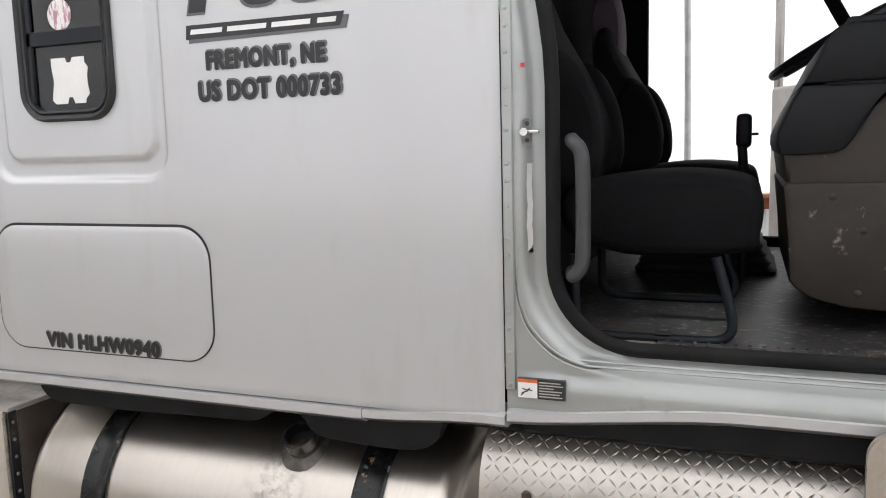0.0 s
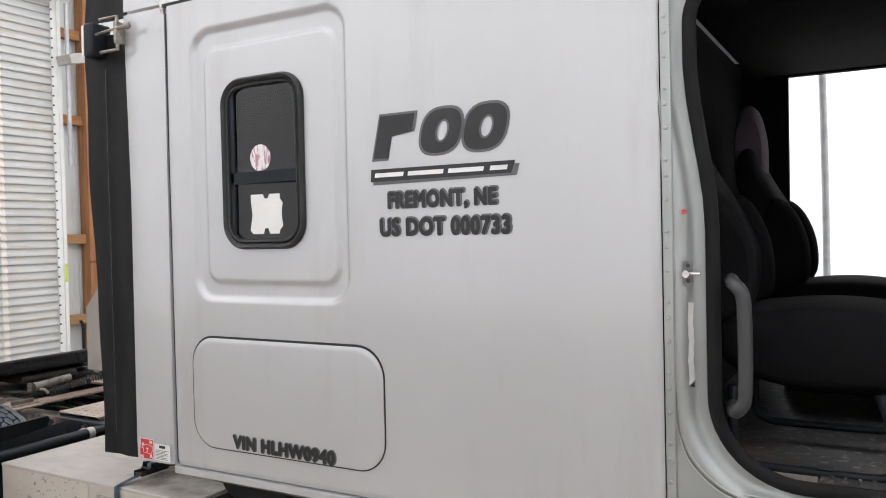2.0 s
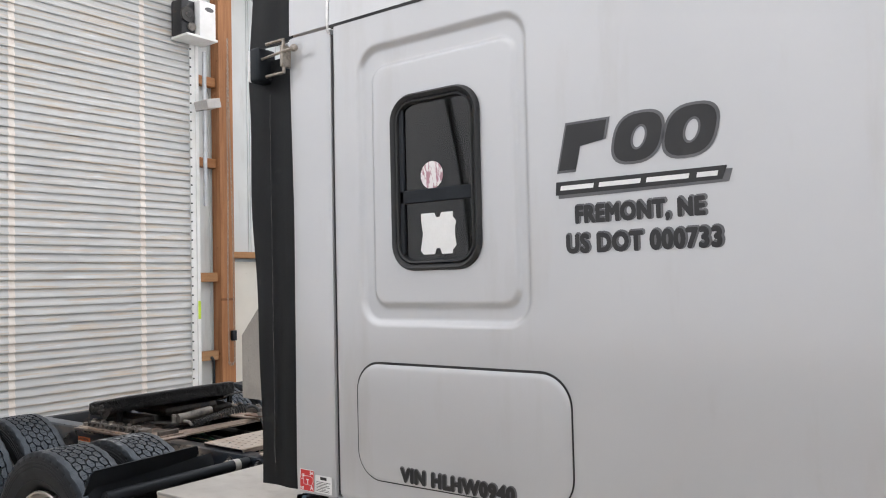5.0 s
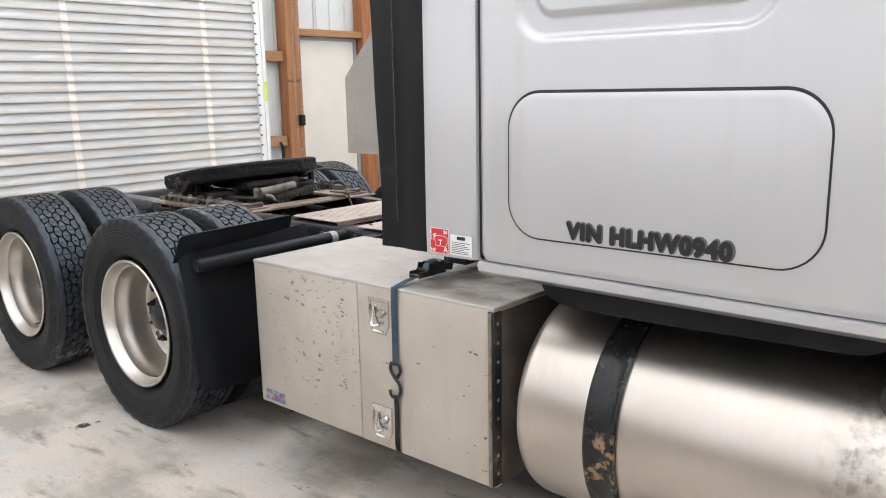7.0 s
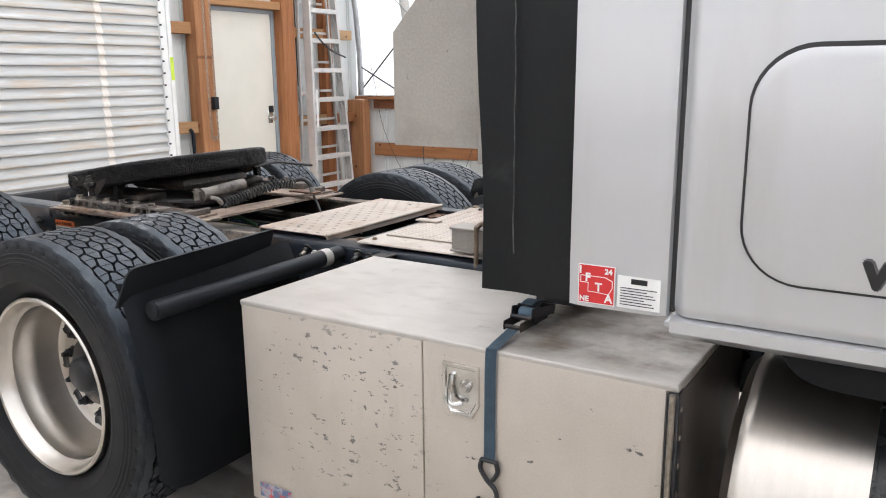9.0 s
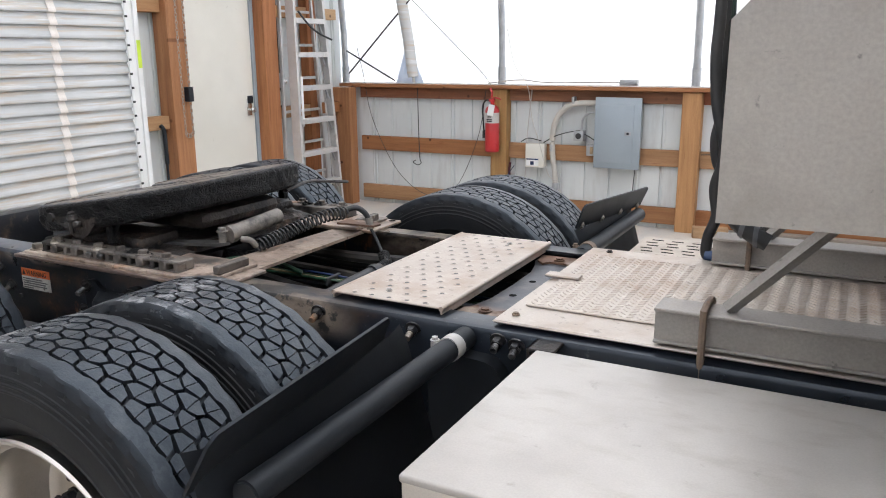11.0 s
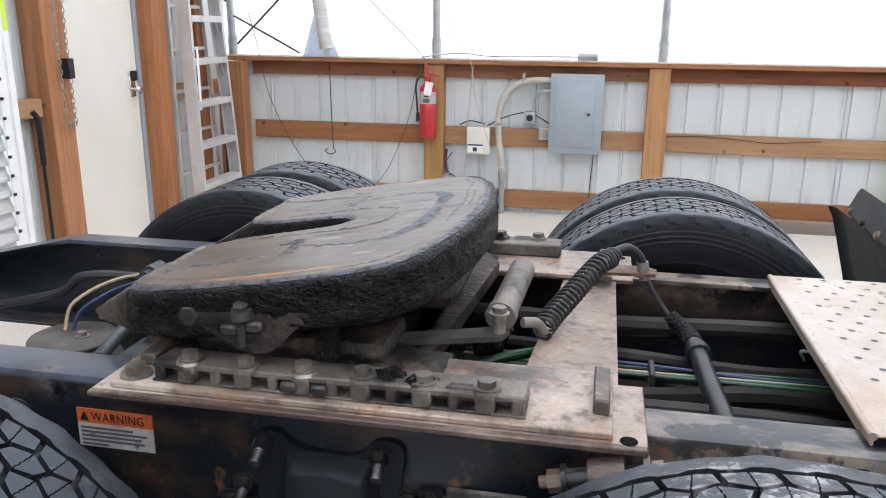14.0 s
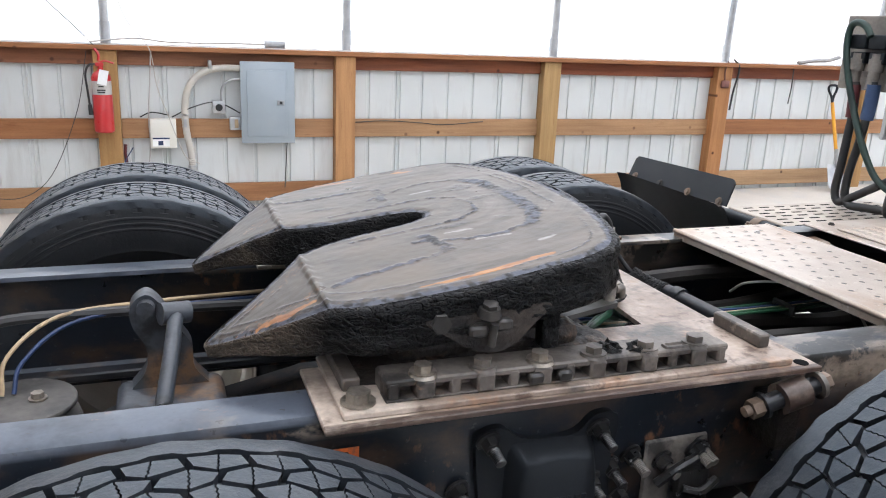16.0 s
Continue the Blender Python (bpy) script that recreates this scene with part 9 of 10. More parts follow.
# company mark as plain slanted shapes
def mark(x0, z0, w, h, kind, grow):
    b = bmesh.new()
    if kind == 0:
        o = [(0.02, 0.0), (0.44, 0.0), (0.44, 0.50), (0.98, 0.58), (0.98, 1.0), (0.02, 1.0)]
        cx, cy = 0.4, 0.5
        o = [(cx + (a - cx) * (1 + grow * 2.0), cy + (c - cy) * (1 + grow * 2.0)) for a, c in o]
        prism(b, slanted(o, x0, z0, w, h), side_y(DY), 0.0, 0.0004 + (0.0006 if grow == 0 else 0))
    else:
        n = 28
        o = [(0.5 + (0.5 + grow) * math.copysign(abs(math.cos(g)) ** 0.75, math.cos(g)), 0.5 + (0.5 + grow) * math.copysign(abs(math.sin(g)) ** 0.75, math.sin(g))) for g in [6.2831853 * k / n for k in range(n)]]
        i = [(0.53 + (0.17 - grow * 0.8) * math.cos(g), 0.5 + (0.26 - grow * 0.8) * math.sin(g)) for g in [6.2831853 * k / n for k in range(n)]]
        d = 0.0004 + (0.0006 if grow == 0 else 0)
        band(b, slanted(o, x0, z0, w, h), slanted(i, x0, z0, w, h), side_y(DY), [(0, 0), (0, d), (1, d), (1, 0)])
    return b


lg = part("company_mark", mark(-1.083, 2.052, 0.125, 0.125, 0, 0.055), "greyvinyl", truck, "slanted black and grey company mark", smooth=False)
part("mark_shape", mark(-1.083, 2.052, 0.125, 0.125, 0, 0.0), "ink", lg, smooth=False)
for x in (-0.925, -0.785):
    part("mark_shape", mark(x, 2.056, 0.128, 0.125, 1, 0.06), "greyvinyl", lg, smooth=False)
    part("mark_shape", mark(x, 2.056, 0.128, 0.125, 1, 0.0), "ink", lg, smooth=False)
b = bmesh.new()
prism(b, [(-1.084, 1.974), (-0.616, 1.980), (-0.606, 2.012), (-1.084, 2.012)], side_y(DY), 0.0, 0.0003)
part("name_shadow", b, "greyvinyl", lg, smooth=False)
b = bmesh.new()
prism(b, [(-1.093, 1.984), (-0.632, 1.987), (-0.619, 2.021), (-1.090, 2.021)], side_y(DY), 0.0, 0.0008)
part("name_bar", b, "ink", lg, smooth=False)
xx = -1.078
for w, gap in ((0.100, 0.016), (0.118, 0.016), (0.112, 0.020), (0.052, 0.0)):
    b = bmesh.new()
    prism(b, [(xx, 1.997), (xx + w, 1.997), (xx + w + 0.003, 2.0095), (xx + 0.003, 2.0095)], side_y(DY), 0.0, 0.0012)
    part("name_stripe", b, "white", lg, smooth=False)
    xx += w + gap

# labels at the foot of the fairing
LY = SY - 0.0035
b = bmesh.new()
bx(b, -2.148, -2.076, LY - 0.0006, LY, 1.026, 1.101)
tx = part("tax_label", b, "white", truck, "red and white tax label", smooth=False)
b = bmesh.new()
bx(b, -2.1462, -2.0778, LY - 0.0011, LY - 0.0007, 1.0278, 1.0992)
part("red_field", b, "red", tx, smooth=False)
b = bmesh.new()
edge = [(-2.143, 1.066), (-2.128, 1.066), (-2.128, 1.049), (-2.112, 1.049), (-2.088, 1.047), (-2.081, 1.060), (-2.081, 1.073), (-2.094, 1.079), (-2.126, 1.079), (-2.143, 1.079), (-2.143, 1.066)]
for (xa, za), (xb, zb) in zip(edge[:-1], edge[1:]):
    tube(b, [(xa, LY - 0.0012, za), (xb, LY - 0.0012, zb)], 0.0007, 6, 1)
part("outline", b, "white", tx, "thin white outline")
for ch, x, z, s in (("I", -2.146, 1.083, 0.020), ("F", -2.134, 1.069, 0.022), ("T", -2.114, 1.052, 0.022), ("A", -2.095, 1.032, 0.022), ("24", -2.096, 1.086, 0.014)):
    part("letter", text_mesh(ch, s, on_side(x, z, LY - 0.0018), 0.0001, 0.0007), "white", tx, smooth=False)
part("letter", text_mesh("NE", 0.014, on_side(-2.1445, 1.030, LY - 0.0016), 0.0001, 0.0005), "white", tx, smooth=False)
b = bmesh.new()
bx(b, -2.072, -1.992, LY + 0.0006, LY + 0.0026, 1.027, 1.087)
il = part("inspection_label", b, "white", truck, "white inspection label with small print", smooth=False)
b = bmesh.new()
bx(b, -2.046, -2.016, LY - 0.0002, LY + 0.0005, 1.073, 1.083)
for j in range(7):
    bx(b, -2.066, -2.066 + (0.068, 0.05, 0.062, 0.066, 0.045, 0.06, 0.064)[j], LY - 0.0002, LY + 0.0005, 1.064 - j * 0.0052, 1.0655 - j * 0.0052)
part("print_bars", b, "ink", il, smooth=False)

# fall warning label on the jamb
JY = SY + 0.012
b = bmesh.new()
bx(b, -0.198, -0.084, JY - 0.009, JY + 0.002, 1.088, 1.136)
fl = part("fall_label", b, "ink", truck, "black, white and orange fall warning label", smooth=False)
b = bmesh.new()
bx(b, -0.197, -0.150, JY - 0.0098, JY - 0.0091, 1.089, 1.126)
part("pictogram_field", b, "white", fl, smooth=False)
b = bmesh.new()
bx(b, -0.197, -0.150, JY - 0.0098, JY - 0.0091, 1.1262, 1.135)
part("heading", b, "orange", fl, smooth=False)
b = bmesh.new()
for x0, z0, x1, z1 in ((-0.188, 1.100, -0.175, 1.106), (-0.176, 1.104, -0.168, 1.114), (-0.175, 1.110, -0.162, 1.108), (-0.186, 1.112, -0.176, 1.108), (-0.190, 1.094, -0.182, 1.102)):
    tube(b, [(x0, JY - 0.0100, z0), (x1, JY - 0.0100, z1)], 0.0014, 6, 1)
part("sign", b, "ink", fl, smooth=False)
b = bmesh.new()
for j in range(6):
    bx(b, -0.146, -0.146 + (0.052, 0.058, 0.035, 0.055, 0.05, 0.056)[j], JY - 0.0098, JY - 0.0091, 1.1275 - j * 0.0068, 1.1300 - j * 0.0068)
part("print_bars", b, "lightplastic", fl, smooth=False)

# ---- ratchet strap over the tool box ----
strap_t = thing("ratchet_strap", "blue ratchet strap with black ratchet and hooks over the tool box", "strap", (-2.37, 2.0, 0.3))


def ribbon(b, pts_, w, axis=(1, 0, 0), th=0.0022):
    line = smooth_line(pts_, 5)
    ax = Vector(axis).normalized()
    a = [b.verts.new(p - ax * w / 2) for p in line]
    c = [b.verts.new(p + ax * w / 2) for p in line]
    for i in range(len(line) - 1):
        b.faces.new((a[i], c[i], c[i + 1], a[i + 1]))
    bmesh.ops.solidify(b, geom=b.faces[:], thickness=th)


b = bmesh.new()
ribbon(b, [(-2.372, BY0 - 0.010, 0.605), (-2.372, BY0 - 0.009, 0.74), (-2.370, BY0 - 0.009, 0.855), (-2.368, BY0 + 0.006, 0.871), (-2.368, BY0 + 0.10, 0.886)], 0.0275)
part("webbing", b, "webbing", strap_t, "faded blue webbing")
b = bmesh.new()
ribbon(b, [(-2.366, BY0 + 0.215, 0.888), (-2.364, BY0 + 0.30, 0.892), (-2.358, BY0 + 0.42, 0.884), (-2.35, BY0 + 0.585, 0.871), (-2.35, BY0 + 0.60, 0.80)], 0.0275, (1, 0, 0.25))
part("webbing", b, "webbing", strap_t)
m = pose(-2.368, BY0 + 0.165, 0.876, 0, 0, 88)


def buckle(name, boxes=(), rods=(), mt="black", label=""):
    """Boxes and cross rods of the ratchet, in its own tilted frame."""
    b = bmesh.new()
    for x0, x1, y0, y1, z0, z1, tilt in boxes:
        bx(b, x0, x1, y0, y1, z0, z1, 0.002, 1, m @ pose(0, 0, 0, 0, tilt, 0))
    for x, z, rad, wd, nn in rods:
        cyl(b, m @ Vector((x, -wd, z)), m @ Vector((x, wd, z)), rad, nn)
    return part(name, b, mt, strap_t, label)


buckle("ratchet", [(-0.075, 0.062, sy - 0.0015, sy + 0.0015, 0.004, 0.026, 0) for sy in (-0.021, 0.021)], [(-0.068, 0.013, 0.005, 0.024, 10), (0.055, 0.015, 0.005, 0.024, 10)], "black", "black ratchet buckle")
buckle("ratchet_handle", [(-0.035, 0.085, sy - 0.0015, sy + 0.0015, 0.022, 0.044, 9) for sy in (-0.026, 0.026)] + [(0.066, 0.088, -0.027, 0.027, 0.030, 0.046, 9)], [(-0.03, 0.026, 0.005, 0.027, 10)], "black", "folded black ratchet handle")
for sy in (-0.0235, 0.0235):
    b = bmesh.new()
    for k in range(12):
        bx(b, -0.0035, 0.0035, sy - 0.001, sy + 0.001, 0.012, 0.022, 0.0, 1, m @ pose(0.0, 0, 0.026, 0, 30 * k, 0))
    cyl(b, m @ Vector((0.0, sy - 0.001, 0.026)), m @ Vector((0.0, sy + 0.001, 0.026)), 0.017, 14)
    part("ratchet_wheel", b, "black", strap_t)
buckle("pawl", [(0.016, 0.05, -0.017, 0.017, 0.030, 0.036, -14)], [], "black")
buckle("webbing_roll", [], [(0.0, 0.026, 0.016, 0.017, 16)], "webbing", "dark wound webbing")
b = bmesh.new()
ribbon(b, [m @ Vector(q) for q in ((0.01, 0, 0.010), (0.05, 0.004, 0.012), (0.09, 0.008, 0.026), (0.075, 0.010, 0.040), (0.04, 0.008, 0.050), (0.0, 0.004, 0.048))], 0.030, m.to_3x3() @ Vector((0, 1, 0)))
part("webbing_tail", b, "webbing", strap_t, "loose folded webbing tail")
b = bmesh.new()
yh = BY0 - 0.012
tube(b, [(-2.392, yh, 0.607), (-2.352, yh, 0.607)], 0.005, 8, 1)
tube(b, [(-2.390, yh, 0.607), (-2.394, yh, 0.585), (-2.378, yh, 0.560), (-2.356, yh, 0.540), (-2.352, yh, 0.510), (-2.368, yh, 0.488), (-2.392, yh, 0.490), (-2.400, yh, 0.51)], 0.0055, 8, 5)
tube(b, [(-2.354, yh, 0.607), (-2.350, yh, 0.585), (-2.362, yh, 0.562)], 0.0055, 8, 4)
part("hook", b, "black", strap_t, "black S-hook")
b = bmesh.new()
ribbon(b, [(-2.372, yh, 0.497), (-2.372, yh + 0.002, 0.42), (-2.374, yh + 0.002, 0.34), (-2.372, yh + 0.006, 0.292), (-2.372, yh + 0.05, 0.281)], 0.022)
part("webbing", b, "black", strap_t, "dark lower strap")


# ---- things along the long wall ----
GY = WY1 - 0.056     # face of the girts
PY = WY1 - 0.126     # face of the posts


panel = thing("electrical_panel", "closed grey steel electrical panel on the timber girts", "electrical panel", (-4.395, GY, 0.517))
b = bmesh.new()
bx(b, -4.575, -4.205, GY - 0.085, GY - 0.001, 0.525, 1.105, 0.004, 1)
part("body", b, "panelgrey", panel)
b = bmesh.new()
bx(b, -4.590, -4.190, GY - 0.095, GY - 0.086, 0.512, 1.118, 0.004, 2)
part("cover", b, "panelgrey", panel)
b = bmesh.new()
bx(b, -4.545, -4.250, GY - 0.102, GY - 0.0955, 0.565, 1.055, 0.003, 2)
part("door", b, "panelgrey", panel, "hinged panel door")
b = bmesh.new()
bx(b, -4.322, -4.268, GY - 0.108, GY - 0.102, 0.800, 0.835, 0.002, 1)
part("latch", b, "galv", panel, "small latch plate")
b = bmesh.new()
bx(b, -4.305, -4.285, GY - 0.111, GY - 0.108, 0.808, 0.828, 0.003, 1)
part("latch_button", b, "ink", panel)

cond = thing("flexible_conduit", "thick beige flexible conduit curving into the panel", "conduit", (-5.0, GY, 0.3))
b = bmesh.new()
line = smooth_line([(-4.585, GY - 0.045, 1.062), (-4.72, GY - 0.045, 1.062), (-4.84, GY - 0.045, 1.035), (-4.94, GY - 0.045, 0.945), (-4.985, GY - 0.045, 0.80), (-4.985, GY - 0.045, 0.62), (-4.96, GY - 0.045, 0.45), (-4.95, GY - 0.045, 0.33)], 14)
rings = []
for i, q in enumerate(line):
    d = line[min(i + 1, len(line) - 1)] - line[max(i - 1, 0)]
    u, v, _ = axes_of(d)
    r = 0.0265 if i % 2 else 0.0235
    rings.append([b.verts.new(q + r * (math.cos(6.2831853 * j / 12) * u + math.sin(6.2831853 * j / 12) * v)) for j in range(12)])
for a, c in zip(rings[:-1], rings[1:]):
    for j in range(12):
        b.faces.new((a[j], a[(j + 1) % 12], c[(j + 1) % 12], c[j]))
part("sleeve", b, "pvc", cond)
b = bmesh.new()
cyl(b, (-4.95, GY - 0.045, 0.0), (-4.95, GY - 0.045, 0.31), 0.024, 14)
cyl(b, (-4.95, GY - 0.045, 0.285), (-4.95, GY - 0.045, 0.345), 0.032, 14)
part("riser", b, "galv", cond, "grey rigid riser")
for x, z in ((-4.80, 1.085), (-4.99, 0.66)):
    b = bmesh.new()
    bx(b, x - 0.012, x + 0.012, GY - 0.075, GY - 0.002, z - 0.03, z + 0.03, 0.004, 1)
    part("clip", b, "galv", cond)
b = bmesh.new()
tube(b, [(-4.588, GY - 0.04, 0.985), (-4.66, GY - 0.04, 0.975), (-4.715, GY - 0.04, 0.92), (-4.722, GY - 0.04, 0.82)], 0.010, 8, 6)
solo("thin_conduit", b, "galv", "thin grey conduit from the panel to a socket", "conduit")

for x, z, w, lab, kind in ((-4.745, 0.775, 0.045, "square grey socket box with a round black socket", 0), (-4.622, 0.655, 0.048, "grey outlet box with a yellowed double outlet", 1)):
    o = thing("socket_box", lab, "socket", (x, GY, z - w))
    b = bmesh.new()
    bx(b, x - w, x + w, GY - 0.055, GY + (0.0 if kind else 0.03), z - w, z + w, 0.004, 2)
    part("box", b, "galv", o)
    b = bmesh.new()
    if kind == 0:
        cyl(b, (x, GY - 0.055, z), (x, GY - 0.062, z), 0.026, 20)
        part("socket", b, "ink", o, "round black socket")
    else:
        bx(b, x - 0.014, x + 0.014, GY - 0.060, GY - 0.0555, z - 0.032, z + 0.032, 0.003, 1)
        part("outlet", b, "airtan", o)

ctl = thing("control_box", "small beige control box with a blue and white label", "control box", (-5.13, GY, 0.475))
b = bmesh.new()
bx(b, -5.235, -5.055, GY - 0.075, GY - 0.001, 0.478, 0.690, 0.006, 2)
part("body", b, "doorpaint", ctl)
b = bmesh.new()
bx(b, -5.222, -5.105, GY - 0.0775, GY - 0.0755, 0.492, 0.560)
part("label", b, "white", ctl)
b = bmesh.new()
bx(b, -5.222, -5.105, GY - 0.0790, GY - 0.0777, 0.545, 0.557)
bx(b, -5.185, -5.15, GY - 0.0790, GY - 0.0777, 0.500, 0.532)
part("label_print", b, "airblue", ctl)

ext = thing("fire_extinguisher", "red fire extinguisher with a white tag hung on a post", "extinguisher", (-5.535, PY - 0.07, 0.60))
ex, ey = -5.535, PY - 0.075
b = bmesh.new()
lathe(b, [(0.0, 0.605), (0.058, 0.608), (0.066, 0.618), (0.066, 0.86), (0.062, 0.875)], (ex, ey, 0), (0, 0, 1), 28)
part("cylinder", b, "extred", ext)
b = bmesh.new()
lathe(b, [(0.0645, 0.872), (0.0645, 0.965)], (ex, ey, 0), (0, 0, 1), 28)
part("label_band", b, "lightplastic", ext, "silver printed label band")
b = bmesh.new()
lathe(b, [(0.0655, 0.965), (0.0655, 0.985), (0.055, 1.01), (0.03, 1.03), (0.018, 1.04), (0.018, 1.065), (0.0, 1.068)], (ex, ey, 0), (0, 0, 1), 28)
part("shoulder", b, "extred", ext)
b = bmesh.new()
bx(b, ex - 0.03, ex + 0.022, ey - 0.014, ey + 0.014, 1.062, 1.088, 0.004, 1)
tube(b, [(ex - 0.01, ey, 1.085), (ex + 0.03, ey - 0.01, 1.10), (ex + 0.09, ey - 0.02, 1.085)], 0.007, 6, 4)
tube(b, [(ex - 0.01, ey, 1.10), (ex - 0.005, ey, 1.14), (ex - 0.03, ey + 0.02, 1.18)], 0.010, 6, 4)
part("valve", b, "extred", ext, "red valve and squeeze handle")
b = bmesh.new()
tube(b, [(ex - 0.02, ey, 1.075), (ex - 0.07, ey, 1.07), (ex - 0.098, ey, 1.01), (ex - 0.092, ey, 0.90), (ex - 0.082, ey, 0.77)], 0.0075, 8, 6)
cyl(b, (ex - 0.084, ey, 0.80), (ex - 0.080, ey, 0.73), 0.013, 10, 0.017)
part("hose", b, "cable", ext)
b = bmesh.new()
bx(b, ex - 0.012, ex + 0.048, ey - 0.070, ey - 0.068, 0.945, 1.045, 0.0, 1, Matrix.Translation((ex, ey, 1.0)) @ pose(0, 0, 0, 0, 12, 0) @ Matrix.Translation((-ex, -ey, -1.0)))
part("tag", b, "white", ext, "white inspection tag")
for w, z in ((0.05, 0.945), (0.035, 0.925), (0.055, 0.90), (0.05, 0.885)):
    b = bmesh.new()
    bx(b, ex - w / 2, ex + w / 2, ey - 0.0668, ey - 0.0652, z, z + 0.009)
    part("label_bar", b, "ink", ext)

can = thing("spray_can", "white can with a purple cap band on the floor", "can", (-5.40, PY - 0.03, 0.0))
b = bmesh.new()
lathe(b, [(0.0, 0.0), (0.042, 0.002), (0.042, 0.20), (0.040, 0.205), (0.0, 0.205)], (-5.39, PY - 0.04, 0.0), (0, 0, 1), 20)
part("body", b, "white", can)
b = bmesh.new()
M["purple"] = mat("purple_band", (0.25, 0.16, 0.55), (0.2, 0.13, 0.45), rough=0.4, scale=9)
lathe(b, [(0.0425, 0.200), (0.0425, 0.235), (0.03, 0.245), (0.0, 0.245)], (-5.39, PY - 0.04, 0.0), (0, 0, 1), 20)
part("band", b, "purple", can)
b = bmesh.new()
lathe(b, [(0.034, 0.245), (0.034, 0.30), (0.03, 0.305), (0.0, 0.305)], (-5.39, PY - 0.04, 0.0), (0, 0, 1), 20)
part("cap", b, "galv", can)
for x, h in ((-5.24, 0.24), (-5.15, 0.22), (-5.08, 0.23)):
    b = bmesh.new()
    cyl(b, (x, GY - 0.03, 0.0), (x, GY - 0.03, h), 0.021, 12)
    cyl(b, (x, GY - 0.03, h - 0.04), (x, GY - 0.03, h + 0.01), 0.027, 12)
    solo("conduit_stub", b, "galv", "grey conduit stub rising from the floor", "conduit", "conduit stubs by the wall")
b = bmesh.new()
tube(b, [(-5.41, GY - 0.01, 0.50), (-5.415, GY - 0.015, 0.42), (-5.40, GY - 0.02, 0.31)], 0.011, 8, 4)
solo("red_hose", b, "hose_red", "short red hose on the wall", "hose")


def wire(pts_, r, mt, label, name="cable", k=7):
    b = bmesh.new()
    tube(b, pts_, r, 6, k)
    return solo(name, b, mt, label, "cable", "loose cables along the wall")


wire([(-5.47, GY - 0.03, 0.42), (-5.52, GY - 0.04, 0.33), (-5.46, GY - 0.05, 0.27), (-5.36, GY - 0.04, 0.30), (-5.30, GY - 0.03, 0.22), (-5.22, GY - 0.04, 0.16)], 0.005, "cable", "dark cable looping near the floor")
wire([(-5.36, GY - 0.03, 0.48), (-5.42, GY - 0.05, 0.36), (-5.33, GY - 0.04, 0.28), (-5.28, GY - 0.04, 0.20)], 0.004, "airblue", "thin blue cable by the control box")
wire([(-5.20, GY - 0.02, 1.19), (-5.22, GY - 0.03, 0.95), (-5.24, GY - 0.03, 0.70), (-5.24, GY - 0.04, 0.50), (-5.26, GY - 0.03, 0.30)], 0.005, "lightplastic", "pale cable down the siding")
wire([(-5.45, PY + 0.05, 1.7), (-5.36, PY, 1.40), (-5.25, PY - 0.02, 1.255), (-5.20, PY - 0.03, 1.15), (-5.17, PY - 0.02, 0.92), (-5.10, PY - 0.01, 0.70), (-5.0, PY - 0.02, 0.42), (-4.90, PY, 0.36)], 0.0032, "pvc", "thin cable drooping down from a hoop")
wire([(-5.30, GY - 0.02, 0.70), (-5.22, GY - 0.03, 0.735), (-5.10, GY - 0.03, 0.715)], 0.005, "cable", "black cable over the control box")
wire([(-5.08, GY - 0.02, 0.70), (-4.95, GY - 0.06, 0.77), (-4.80, GY - 0.02, 0.81), (-4.70, GY - 0.02, 0.79), (-4.59, GY - 0.02, 0.73)], 0.005, "cable", "black cable along the girt")
wire([(-4.24, GY - 0.02, 0.51), (-4.25, GY - 0.02, 0.35), (-4.26, GY - 0.01, 0.15)], 0.004, "cable", "thin cable below the panel")
wire([(-3.70, GY - 0.012, 0.66), (-3.45, GY - 0.014, 0.672), (-3.15, GY - 0.014, 0.655), (-2.95, GY - 0.014, 0.64), (-2.6, GY - 0.012, 0.665)], 0.004, "cable", "thin cable stapled along the girt")
wire([(-7.05, GY - 0.05, 1.55), (-6.98, GY - 0.06, 1.30), (-6.88, GY - 0.06, 0.85), (-6.60, GY - 0.06, 0.35), (-6.25, GY - 0.06, 0.13), (-5.95, GY - 0.06, 0.24), (-5.72, GY - 0.06, 0.72), (-5.62, PY - 0.03, 1.16)], 0.0028, "cable", "thin cable sagging along the wall")
wire([(-5.57, PY - 0.02, 1.20), (-5.70, PY, 1.34), (-6.05, PY - 0.1, 1.70), (-6.6, PY - 0.3, 2.3)], 0.003, "cable", "thin guy line up to a hoop", k=3)
wire([(-5.60, PY - 0.02, 1.225), (-5.3, PY, 1.255), (-5.05, PY + 0.02, 1.235), (-4.6, PY + 0.03, 1.24), (-4.3, PY + 0.04, 1.24)], 0.007, "lightplastic", "pale cable lying on the cap board")
wire([(-7.16, PY + 0.03, 1.30), (-6.9, PY - 0.02, 1.52), (-6.35, PY - 0.12, 1.98), (-5.9, PY - 0.2, 2.3)], 0.008, "cable", "black brace cable across the corner", "brace_cable", 2)
wire([(-7.18, PY + 0.03, 1.52), (-6.85, PY, 1.36), (-6.62, PY + 0.02, 1.235)], 0.008, "cable", "black brace cable at the corner", "brace_cable", 2)
